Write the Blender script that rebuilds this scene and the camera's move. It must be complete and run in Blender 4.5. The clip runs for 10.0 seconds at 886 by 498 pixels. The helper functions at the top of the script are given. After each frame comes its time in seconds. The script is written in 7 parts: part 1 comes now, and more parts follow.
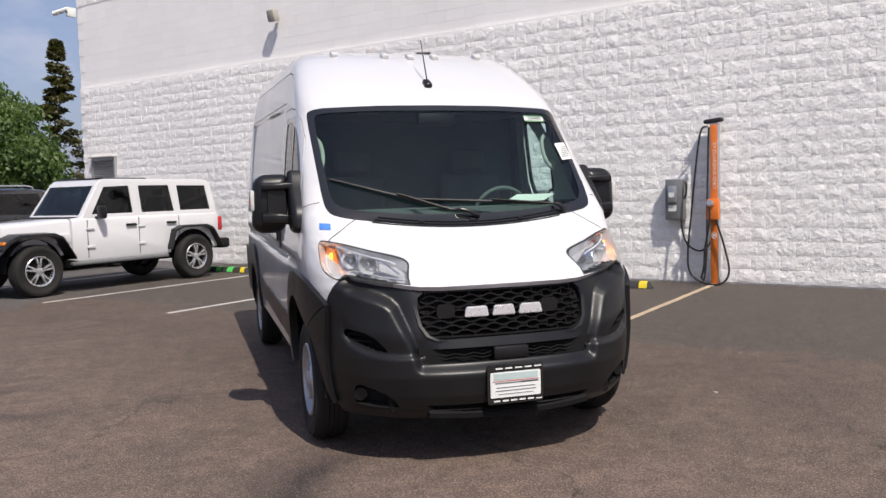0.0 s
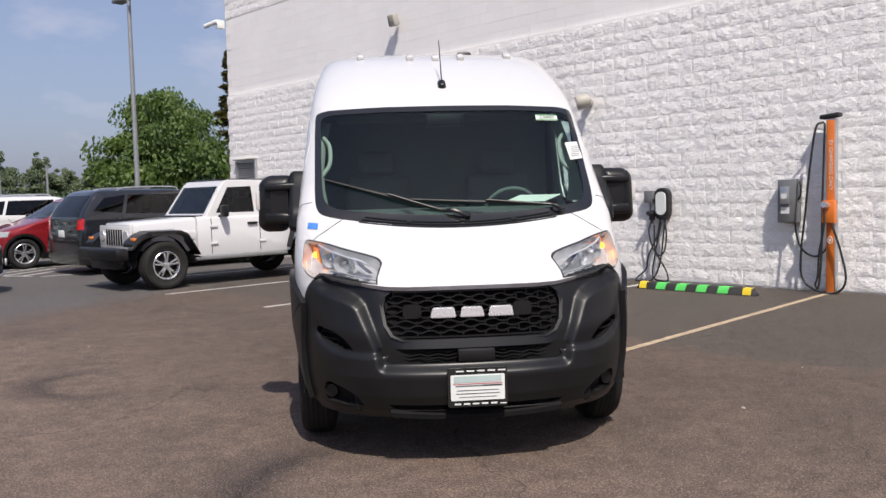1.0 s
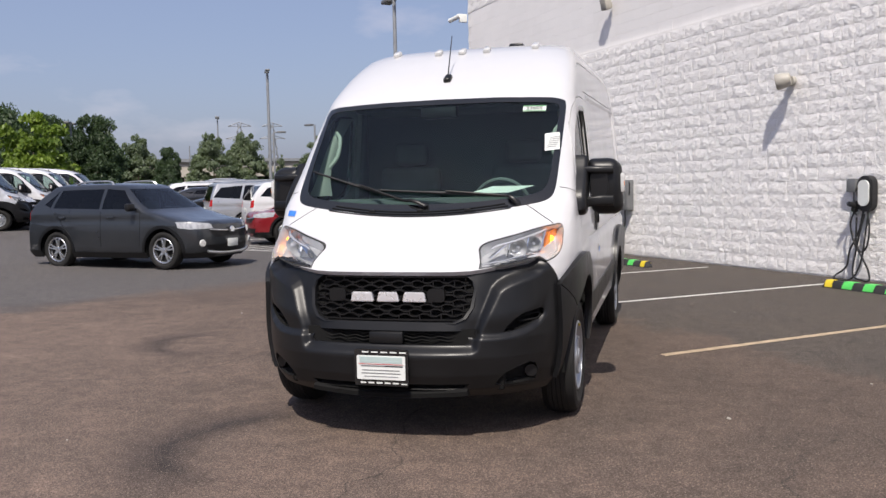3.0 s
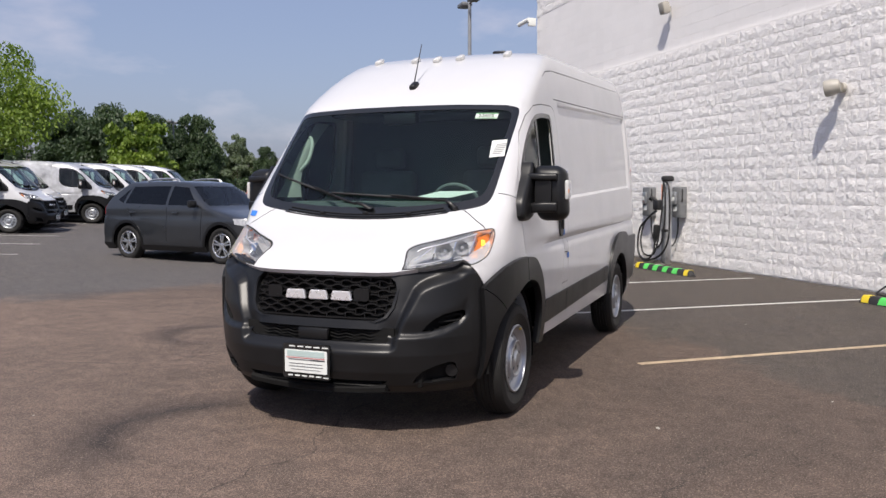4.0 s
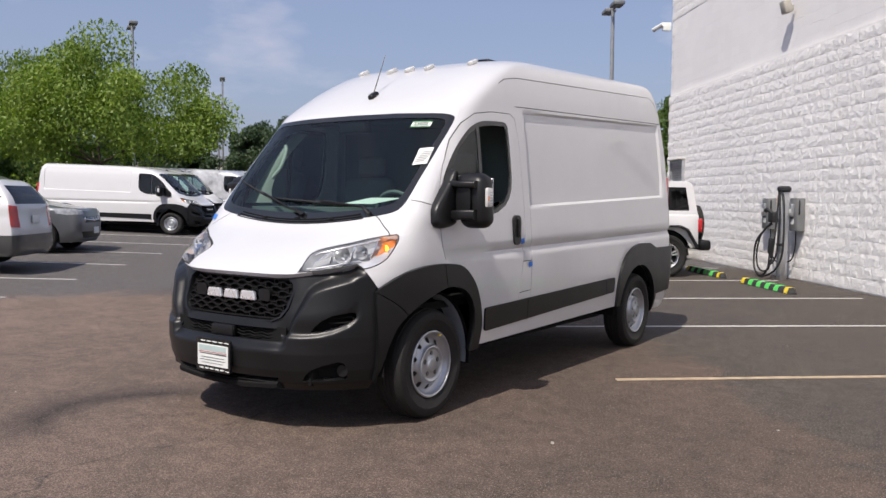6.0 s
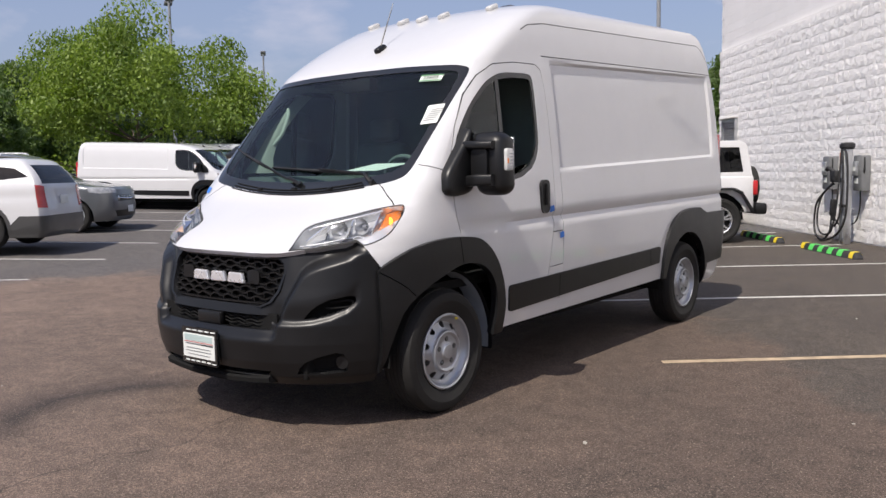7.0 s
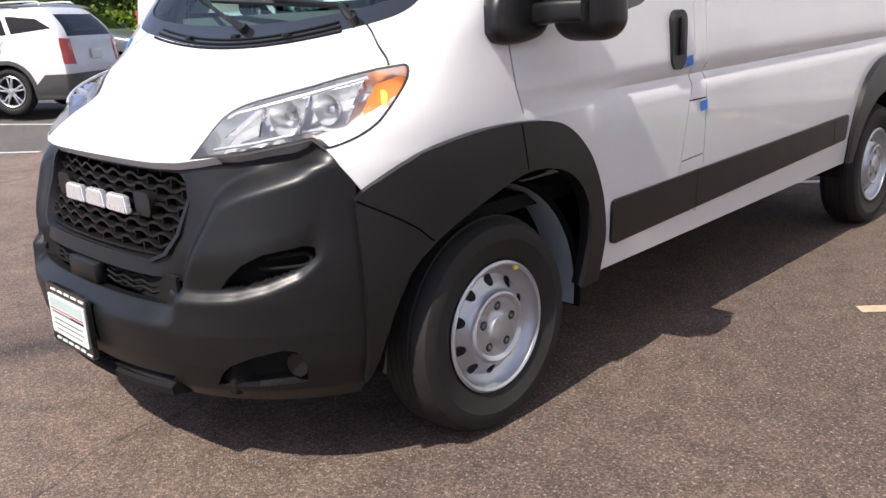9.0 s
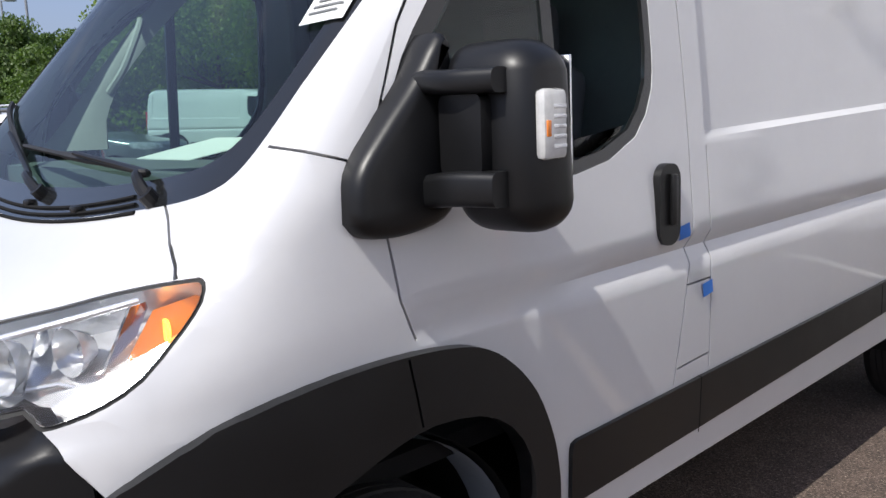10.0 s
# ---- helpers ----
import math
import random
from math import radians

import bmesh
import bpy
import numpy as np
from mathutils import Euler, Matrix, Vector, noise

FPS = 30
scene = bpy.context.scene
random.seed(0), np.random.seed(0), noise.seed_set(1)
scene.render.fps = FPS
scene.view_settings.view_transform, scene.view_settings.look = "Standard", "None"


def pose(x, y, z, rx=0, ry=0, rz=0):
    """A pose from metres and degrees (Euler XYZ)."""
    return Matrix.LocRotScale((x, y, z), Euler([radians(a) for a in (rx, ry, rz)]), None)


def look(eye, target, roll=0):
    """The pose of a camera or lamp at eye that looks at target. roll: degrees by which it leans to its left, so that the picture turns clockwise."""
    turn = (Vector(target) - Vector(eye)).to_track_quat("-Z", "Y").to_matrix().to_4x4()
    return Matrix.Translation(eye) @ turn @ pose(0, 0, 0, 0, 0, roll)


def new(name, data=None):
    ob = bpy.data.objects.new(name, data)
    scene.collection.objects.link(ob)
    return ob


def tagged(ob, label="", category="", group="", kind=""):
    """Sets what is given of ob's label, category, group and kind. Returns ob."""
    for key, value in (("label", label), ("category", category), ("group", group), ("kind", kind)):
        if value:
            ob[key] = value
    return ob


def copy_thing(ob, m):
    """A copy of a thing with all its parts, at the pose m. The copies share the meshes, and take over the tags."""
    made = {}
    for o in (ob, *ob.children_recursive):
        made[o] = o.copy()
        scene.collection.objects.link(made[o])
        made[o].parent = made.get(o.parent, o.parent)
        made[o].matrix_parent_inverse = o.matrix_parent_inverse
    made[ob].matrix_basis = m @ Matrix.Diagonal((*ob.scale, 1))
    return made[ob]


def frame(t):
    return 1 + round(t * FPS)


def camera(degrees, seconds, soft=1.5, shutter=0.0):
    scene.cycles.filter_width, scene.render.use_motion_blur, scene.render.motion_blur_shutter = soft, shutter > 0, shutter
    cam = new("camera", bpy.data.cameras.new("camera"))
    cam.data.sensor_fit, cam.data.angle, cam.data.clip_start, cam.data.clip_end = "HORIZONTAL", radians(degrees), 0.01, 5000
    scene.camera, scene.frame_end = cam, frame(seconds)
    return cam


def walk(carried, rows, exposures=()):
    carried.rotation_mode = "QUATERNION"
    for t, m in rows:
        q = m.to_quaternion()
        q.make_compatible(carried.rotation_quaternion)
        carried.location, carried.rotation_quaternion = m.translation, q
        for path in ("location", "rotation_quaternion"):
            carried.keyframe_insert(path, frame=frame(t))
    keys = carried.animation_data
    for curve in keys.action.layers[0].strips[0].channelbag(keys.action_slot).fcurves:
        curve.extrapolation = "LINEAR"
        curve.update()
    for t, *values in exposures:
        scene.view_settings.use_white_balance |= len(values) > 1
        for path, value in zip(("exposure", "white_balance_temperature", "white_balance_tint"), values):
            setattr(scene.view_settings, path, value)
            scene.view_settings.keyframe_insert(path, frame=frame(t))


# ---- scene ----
cam = camera(55.7, 10.0)
PATH = [
    (0, (-1.639, -5.039, 1.485), (-1.057, -3.131, 1.345), -1.6),
    (0.5, (-1.116, -5.219, 1.479), (-0.728, -3.261, 1.349), -1.5),
    (1, (-0.591, -5.238, 1.456), (-0.397, -3.252, 1.328), -1.5),
    (1.5, (-0.029, -5.339, 1.457), (-0.036, -3.343, 1.325), -1.8),
    (2, (0.476, -5.313, 1.435), (0.256, -3.331, 1.283), -1.2),
    (2.5, (1.024, -5.31, 1.44), (0.623, -3.356, 1.288), -1.3),
    (4, (2.577, -5.135, 1.448), (1.821, -3.289, 1.309), -0.1),
    (4.5, (3.046, -4.998, 1.437), (2.163, -3.209, 1.302), 0.5),
    (5, (3.568, -4.873, 1.44), (2.583, -3.138, 1.304), 0.3),
    (6.5, (4.223, -4.045, 1.43), (3.019, -2.453, 1.302), 0.2),
    (7, (3.92, -3.69, 1.4), (2.681, -2.132, 1.212), -1.1),
    (7.5, (3.587, -3.25, 1.377), (2.299, -1.747, 1.09), -2.8),
    (8, (3.232, -2.793, 1.342), (1.91, -1.344, 0.948), -3.1),
    (8.5, (2.926, -2.329, 1.34), (1.581, -0.931, 0.855), -3.2),
    (9, (2.675, -1.875, 1.343), (1.302, -0.524, 0.806), -2.7),
    (9.5, (2.375, -1.422, 1.412), (1.0, -0.057, 0.917), -1.7),
    (10, (2.22, -0.913, 1.479), (0.783, 0.441, 1.16), -2.3),
]
walk(cam, [(t, look(eye, target, roll)) for t, eye, target, roll in PATH], ((0.0, 0.56, 6620, 10), (6.5, 0.55, 6620, 10), (7.2, 0.64, 6620, 10), (8.0, 0.97, 6620, 10), (8.6, 1.10, 6620, 10), (9.1, 1.14, 6620, 10), (9.5, 1.0, 6500, 9), (10.0, 0.70, 6250, 8)))

# ---------------------------------------------------------------- light
SUN_TO = Vector((0.095, -0.72, 1.0)).normalized()
sun = new("sun", bpy.data.lights.new("sun", "SUN"))
sun.data.energy, sun.data.angle, sun.data.color = 3.42, radians(0.53), (1.0, 0.94, 0.865)
sun.rotation_mode = "QUATERNION"
sun.rotation_quaternion = SUN_TO.to_track_quat("Z", "Y")

world = bpy.data.worlds.new("sky")
scene.world = world
world.use_nodes = True
wn, wl = world.node_tree.nodes, world.node_tree.links
wn.clear()
w_out = wn.new("ShaderNodeOutputWorld")
w_bg = wn.new("ShaderNodeBackground")
w_sky = wn.new("ShaderNodeTexSky")
w_sky.sky_type, w_sky.sun_disc = "NISHITA", False
w_sky.sun_elevation, w_sky.sun_rotation = math.asin(SUN_TO.z), math.atan2(SUN_TO.x, SUN_TO.y)
w_sky.air_density, w_sky.dust_density, w_sky.ozone_density = 1.1, 2.6, 3.0
w_co = wn.new("ShaderNodeTexCoord")
w_map = wn.new("ShaderNodeMapping")
w_map.inputs["Scale"].default_value = (1.6, 1.6, 4.2)
w_no = wn.new("ShaderNodeTexNoise")
w_no.inputs["Scale"].default_value, w_no.inputs["Detail"].default_value, w_no.inputs["Roughness"].default_value = 3.4, 6.0, 0.52
w_ramp = wn.new("ShaderNodeValToRGB")
w_ramp.color_ramp.elements[0].position, w_ramp.color_ramp.elements[1].position = 0.58, 0.78
w_ramp.color_ramp.elements[1].color = (0.40, 0.40, 0.40, 1)
w_mix = wn.new("ShaderNodeMixRGB")
w_mix.inputs[2].default_value = (4.6, 4.6, 4.9, 1)
wl.new(w_co.outputs["Generated"], w_map.inputs["Vector"])
wl.new(w_map.outputs[0], w_no.inputs["Vector"])
wl.new(w_no.outputs["Fac"], w_ramp.inputs["Fac"])
wl.new(w_ramp.outputs["Color"], w_mix.inputs[0])
w_haze = wn.new("ShaderNodeMixRGB")      # thin summer haze over the whole sky
w_haze.inputs[0].default_value, w_haze.inputs[2].default_value = 0.60, (1.42, 1.80, 2.72, 1)
wl.new(w_sky.outputs["Color"], w_haze.inputs[1])
wl.new(w_haze.outputs["Color"], w_mix.inputs[1])
w_tint = wn.new("ShaderNodeMixRGB")
w_tint.blend_type = "MULTIPLY"
w_tint.inputs[0].default_value, w_tint.inputs[2].default_value = 1.0, (1.03, 0.96, 1.0, 1)
wl.new(w_mix.outputs["Color"], w_tint.inputs[1])
wl.new(w_tint.outputs["Color"], w_bg.inputs["Color"])
wl.new(w_bg.outputs[0], w_out.inputs["Surface"])
w_bg.inputs["Strength"].default_value = 0.12

# ---------------------------------------------------------------- materials
def ramp(nt, fac, stops):
    r = nt.nodes.new("ShaderNodeValToRGB")
    e = r.color_ramp.elements
    e[0].position, e[0].color = stops[0][0], (*stops[0][1], 1)
    e[1].position, e[1].color = stops[-1][0], (*stops[-1][1], 1)
    for p, c in stops[1:-1]:
        e.new(p).color = (*c, 1)
    nt.links.new(fac, r.inputs["Fac"])
    return r.outputs["Color"]


def noise_of(nt, scale, detail=4.0, rough=0.55, vec=None, stretch=None):
    n = nt.nodes.new("ShaderNodeTexNoise")
    n.inputs["Scale"].default_value, n.inputs["Detail"].default_value, n.inputs["Roughness"].default_value = scale, detail, rough
    if vec is None:
        vec = nt.nodes.new("ShaderNodeTexCoord").outputs["Object"]
    if stretch:
        m = nt.nodes.new("ShaderNodeMapping")
        m.inputs["Scale"].default_value = stretch
        nt.links.new(vec, m.inputs["Vector"])
        vec = m.outputs[0]
    nt.links.new(vec, n.inputs["Vector"])
    return n.outputs["Fac"]


def mix(nt, fac, a, b, kind="MIX"):
    m = nt.nodes.new("ShaderNodeMixRGB")
    m.blend_type = kind
    for socket, v in zip(m.inputs, (fac, a, b)):
        if isinstance(v, (int, float)):
            socket.default_value = v
        elif isinstance(v, tuple):
            socket.default_value = (*v, 1)
        else:
            nt.links.new(v, socket)
    return m.outputs[0]


def bump(nt, height, strength, dist, normal=None):
    b = nt.nodes.new("ShaderNodeBump")
    b.inputs["Strength"].default_value, b.inputs["Distance"].default_value = strength, dist
    nt.links.new(height, b.inputs["Height"])
    if normal is not None:
        nt.links.new(normal, b.inputs["Normal"])
    return b.outputs[0]


def base_mat(name):
    m = bpy.data.materials.new(name)
    m.use_nodes = True
    return m, m.node_tree, m.node_tree.nodes["Principled BSDF"]


def plain(name, col, rough=0.5, metal=0.0, var=0.12, scale=6.0, grain=60.0, relief=0.1, depth=0.002, coat=0.0, spec=0.5):
    """A surface of one colour with broad and fine variation in colour, gloss and relief."""
    m, nt, p = base_mat(name)
    co = nt.nodes.new("ShaderNodeTexCoord").outputs["Object"]
    big, fine = noise_of(nt, scale, 4, vec=co), noise_of(nt, grain, 3, vec=co)
    lo, hi = tuple(c * (1 - var) for c in col), tuple(min(1, c * (1 + var)) for c in col)
    c1 = ramp(nt, big, [(0.3, lo), (0.7, hi)])
    c2 = mix(nt, 0.25, c1, ramp(nt, fine, [(0.3, lo), (0.7, hi)]))
    nt.links.new(c2, p.inputs["Base Color"])
    r = ramp(nt, big, [(0.2, (max(0.02, rough - 0.06),) * 3), (0.8, (min(1, rough + 0.06),) * 3)])
    nt.links.new(r, p.inputs["Roughness"])
    p.inputs["Metallic"].default_value, p.inputs["Coat Weight"].default_value = metal, coat
    p.inputs["Coat Roughness"].default_value = 0.04
    p.inputs["Specular IOR Level"].default_value = spec
    if relief:
        nt.links.new(bump(nt, fine, relief, depth), p.inputs["Normal"])
    return m


def car_paint(name, col, metal=0.0, rough=0.35, coat_rough=0.14):
    m, nt, p = base_mat(name)
    co = nt.nodes.new("ShaderNodeTexCoord").outputs["Object"]
    dust = noise_of(nt, 3.0, 6, 0.6, co)
    fine = noise_of(nt, 45.0, 3, 0.5, co)
    k = ramp(nt, dust, [(0.35, col), (0.75, tuple(c * 0.955 + 0.006 for c in col))])
    nt.links.new(mix(nt, 0.06, k, ramp(nt, fine, [(0.3, tuple(c * 0.8 for c in col)), (0.7, col)])), p.inputs["Base Color"])
    nt.links.new(ramp(nt, dust, [(0.3, (rough - 0.05,) * 3), (0.7, (rough + 0.07,) * 3)]), p.inputs["Roughness"])
    p.inputs["Metallic"].default_value = metal
    p.inputs["Coat Weight"].default_value, p.inputs["Coat Roughness"].default_value = 0.9, coat_rough
    wave = noise_of(nt, 1.6, 2, 0.4, co)
    b = nt.nodes.new("ShaderNodeBump")
    b.inputs["Strength"].default_value, b.inputs["Distance"].default_value = 0.06, 0.01
    nt.links.new(wave, b.inputs["Height"])
    nt.links.new(b.outputs[0], p.inputs["Coat Normal"])
    return m


def glass_mat(name, tint=(0.55, 0.62, 0.62), rough=0.0, ior=1.7):
    m, nt, p = base_mat(name)
    nt.nodes.remove(p)
    out = nt.nodes["Material Output"]
    tr, gl, mx, fr = (nt.nodes.new("ShaderNodeBsdfTransparent"), nt.nodes.new("ShaderNodeBsdfGlossy"),
                      nt.nodes.new("ShaderNodeMixShader"), nt.nodes.new("ShaderNodeFresnel"))
    co = nt.nodes.new("ShaderNodeTexCoord").outputs["Object"]
    smear = noise_of(nt, 5.0, 5, 0.6, co)
    nt.links.new(ramp(nt, smear, [(0.3, tint), (0.8, tuple(c * 0.93 for c in tint))]), tr.inputs["Color"])
    gl.inputs["Roughness"].default_value = 0.02 + rough
    fr.inputs["IOR"].default_value = ior
    nt.links.new(fr.outputs[0], mx.inputs[0])
    nt.links.new(tr.outputs[0], mx.inputs[1])
    nt.links.new(gl.outputs[0], mx.inputs[2])
    nt.links.new(mx.outputs[0], out.inputs["Surface"])
    return m


def glow(name, col, strength):
    m, nt, p = base_mat(name)
    co = nt.nodes.new("ShaderNodeTexCoord").outputs["Object"]
    n = noise_of(nt, 40, 2, 0.5, co)
    nt.links.new(ramp(nt, n, [(0.3, tuple(c * 0.75 for c in col)), (0.7, col)]), p.inputs["Emission Color"])
    p.inputs["Emission Strength"].default_value = strength
    p.inputs["Base Color"].default_value = (*col, 1)
    p.inputs["Roughness"].default_value = 0.2
    return m


def asphalt_mat():
    """Worn brown driving lane with stains, darker newer asphalt in the stalls by the wall, fine stones all over."""
    m, nt, p = base_mat("asphalt")
    co = nt.nodes.new("ShaderNodeTexCoord").outputs["Object"]
    sep = nt.nodes.new("ShaderNodeSeparateXYZ")
    nt.links.new(co, sep.inputs[0])
    big = noise_of(nt, 0.22, 5, 0.6, co)
    mid = noise_of(nt, 1.3, 6, 0.65, co)
    vor = nt.nodes.new("ShaderNodeTexVoronoi")
    vor.inputs["Scale"].default_value = 150.0
    nt.links.new(co, vor.inputs["Vector"])
    fine = noise_of(nt, 150.0, 3, 0.7, co)
    speck = noise_of(nt, 85.0, 2, 0.5, co)
    lane = ramp(nt, big, [(0.3, (0.108, 0.078, 0.063)), (0.7, (0.146, 0.105, 0.084))])
    lane = mix(nt, ramp(nt, mid, [(0.4, (0, 0, 0)), (0.75, (0.6,) * 3)]), lane, (0.084, 0.067, 0.058))
    dark = ramp(nt, mid, [(0.3, (0.050, 0.042, 0.037)), (0.7, (0.074, 0.062, 0.053))])

    def along(ax, ay, off):
        a = nt.nodes.new("ShaderNodeVectorMath")
        a.operation = "DOT_PRODUCT"
        a.inputs[1].default_value = (ax, ay, 0)
        nt.links.new(co, a.inputs[0])
        b = nt.nodes.new("ShaderNodeMath")
        b.operation = "ADD"
        b.inputs[1].default_value = off
        nt.links.new(a.outputs["Value"], b.inputs[0])
        return b.outputs[0]

    def wobble(v, amount):
        a = nt.nodes.new("ShaderNodeMath")
        a.operation = "MULTIPLY_ADD"
        nt.links.new(mid, a.inputs[0])
        a.inputs[1].default_value = amount
        nt.links.new(v, a.inputs[2])
        return a.outputs[0]

    worn = wobble(along(0.0779, 0.0627, 0.45), 0.25)
    lane = mix(nt, 1.0, lane, ramp(nt, worn, [(0.1, (1.3,) * 3), (0.75, (0.72,) * 3)]), "MULTIPLY")
    stall = wobble(along(0.779, 0.627, -4.0), 2.0)
    k = mix(nt, ramp(nt, stall, [(0.0, (0, 0, 0)), (0.25, (1, 1, 1))]), lane, dark)
    left = wobble(along(-0.88, 0.47, -8.2), 2.2)
    grey = ramp(nt, mid, [(0.3, (0.070, 0.068, 0.070)), (0.7, (0.098, 0.094, 0.095))])
    k = mix(nt, ramp(nt, left, [(0.0, (0, 0, 0)), (0.8, (0.9,) * 3)]), k, grey)

    def blot(x, y, rx, ry, turn, inner, outer, amount):
        """A damp ring or patch left on the asphalt."""
        mp = nt.nodes.new("ShaderNodeMapping")
        mp.vector_type = "TEXTURE"
        mp.inputs["Location"].default_value = (x, y, 0)
        mp.inputs["Rotation"].default_value = (0, 0, radians(turn))
        mp.inputs["Scale"].default_value = (rx, ry, 1000)
        nt.links.new(co, mp.inputs["Vector"])
        ln = nt.nodes.new("ShaderNodeVectorMath")
        ln.operation = "LENGTH"
        nt.links.new(mp.outputs[0], ln.inputs[0])
        w = wobble(ln.outputs["Value"], 0.5)
        stops = [(0.0, (inner,) * 3), (0.48, (inner,) * 3), (0.62, (amount,) * 3), (0.74, (amount * 0.5,) * 3), (0.95, (outer,) * 3)]
        sc = nt.nodes.new("ShaderNodeMath")
        sc.operation = "MULTIPLY"
        sc.inputs[1].default_value = 0.5
        nt.links.new(w, sc.inputs[0])
        return ramp(nt, sc.outputs[0], stops)

    for bl, (dx, dy, off) in BLOTS:
        part_of = ramp(nt, wobble(along(dx, dy, off), 0.3), [(0.0, (0, 0, 0)), (0.55, (1, 1, 1))])
        k = mix(nt, mix(nt, 1.0, blot(*bl), part_of, "MULTIPLY"), k, (0.028, 0.022, 0.021))
    wav = nt.nodes.new("ShaderNodeVectorMath")
    wav.operation = "MULTIPLY_ADD"
    nz = nt.nodes.new("ShaderNodeTexNoise")
    nz.inputs["Scale"].default_value, nz.inputs["Detail"].default_value = 1.1, 5.0
    nt.links.new(co, nz.inputs["Vector"])
    nt.links.new(nz.outputs["Color"], wav.inputs[0])
    wav.inputs[1].default_value = (1.6, 1.6, 0)
    nt.links.new(co, wav.inputs[2])
    crk = nt.nodes.new("ShaderNodeTexVoronoi")
    crk.feature = "DISTANCE_TO_EDGE"
    crk.inputs["Scale"].default_value = 0.24
    nt.links.new(wav.outputs[0], crk.inputs["Vector"])
    line = ramp(nt, crk.outputs["Distance"], [(0.0, (1, 1, 1)), (0.0042, (0, 0, 0))])
    line = mix(nt, 1.0, line, ramp(nt, big, [(0.42, (0, 0, 0)), (0.58, (0.8,) * 3)]), "MULTIPLY")
    k = mix(nt, line, k, (0.030, 0.026, 0.024))
    spot = noise_of(nt, 7.0, 5, 0.62, co)
    k = mix(nt, 1.0, k, ramp(nt, spot, [(0.28, (0.74,) * 3), (0.5, (1.0,) * 3), (0.72, (1.26, 1.24, 1.21))]), "MULTIPLY")
    stone = ramp(nt, vor.outputs["Color"], [(0.08, (0.35,) * 3), (0.55, (0.95,) * 3), (0.95, (2.1,) * 3)])
    k = mix(nt, 0.78, k, stone, "MULTIPLY")
    k = mix(nt, ramp(nt, speck, [(0.60, (0, 0, 0)), (0.70, (0.75,) * 3)]), k, (0.33, 0.27, 0.21))
    nt.links.new(k, p.inputs["Base Color"])
    nt.links.new(ramp(nt, mid, [(0.3, (0.78,) * 3), (0.7, (0.92,) * 3)]), p.inputs["Roughness"])
    p.inputs["Specular IOR Level"].default_value = 0.35
    b1 = bump(nt, vor.outputs["Distance"], 0.55, 0.006)
    nt.links.new(bump(nt, fine, 0.3, 0.004, b1), p.inputs["Normal"])
    return m


BLOTS = [((-2.75, 1.75, 0.55, 0.42, -20, 0.10, 0.0, 0.75), (-0.8, -0.3, -1.5)), ((-0.50, -1.05, 0.72, 0.66, 15, 0.05, 0.0, 0.9), (-1.0, 0.0, -0.62)), ((-5.6, 4.2, 1.2, 0.5, 30, 0.15, 0.0, 0.3), (0.0, 0.0, 0.4))]


def block_mat(name, tone, relief):
    """White-painted masonry: thick paint over split or smooth block, darker in the pits, with faint run marks."""
    m, nt, p = base_mat(name)
    gen = nt.nodes.new("ShaderNodeNewGeometry").outputs["Position"]
    fine = noise_of(nt, 38.0, 6, 0.65, gen)
    rugged = noise_of(nt, 13.0, 7, 0.62, gen)
    broad = noise_of(nt, 0.6, 5, 0.6, gen, (1, 1, 0.3))
    rnd = nt.nodes.new("ShaderNodeObjectInfo").outputs["Random"]
    isl = nt.nodes.new("ShaderNodeNewGeometry").outputs["Random Per Island"]
    a = ramp(nt, broad, [(0.3, tuple(t * 0.94 for t in tone)), (0.7, tone)])
    a = mix(nt, 0.5, a, ramp(nt, rnd, [(0, (0.93,) * 3), (1, (1.0,) * 3)]), "MULTIPLY")
    a = mix(nt, 0.5, a, ramp(nt, isl, [(0, (0.93,) * 3), (1, (1.0,) * 3)]), "MULTIPLY")
    pits = ramp(nt, fine, [(0.30, (0.55, 0.52, 0.49)), (0.44, (1, 1, 1))])
    a = mix(nt, 0.55 if relief > 0.3 else 0.12, a, pits, "MULTIPLY")
    nt.links.new(a, p.inputs["Base Color"])
    p.inputs["Roughness"].default_value = 0.62
    if relief > 0.3:
        nt.links.new(bump(nt, fine, 0.6, 0.008, bump(nt, rugged, 0.8, 0.03)), p.inputs["Normal"])
    else:
        nt.links.new(bump(nt, fine, relief, 0.012), p.inputs["Normal"])
    return m


def leaf_mat(name, dark, light):
    m, nt, p = base_mat(name)
    isl = nt.nodes.new("ShaderNodeNewGeometry").outputs["Random Per Island"]
    gen = nt.nodes.new("ShaderNodeNewGeometry").outputs["Position"]
    patch = noise_of(nt, 0.55, 3, 0.5, gen)
    a = mix(nt, 0.5, ramp(nt, isl, [(0.0, dark), (1.0, light)]), ramp(nt, patch, [(0.35, dark), (0.65, light)]))
    nt.links.new(a, p.inputs["Base Color"])
    p.inputs["Roughness"].default_value = 0.55
    tl, mx = nt.nodes.new("ShaderNodeBsdfTranslucent"), nt.nodes.new("ShaderNodeMixShader")
    nt.links.new(mix(nt, 1.0, a, (1.3, 1.45, 0.6), "MULTIPLY"), tl.inputs["Color"])
    mx.inputs[0].default_value = 0.35
    out = nt.nodes["Material Output"]
    nt.links.new(p.outputs[0], mx.inputs[1])
    nt.links.new(tl.outputs[0], mx.inputs[2])
    nt.links.new(mx.outputs[0], out.inputs["Surface"])
    return m


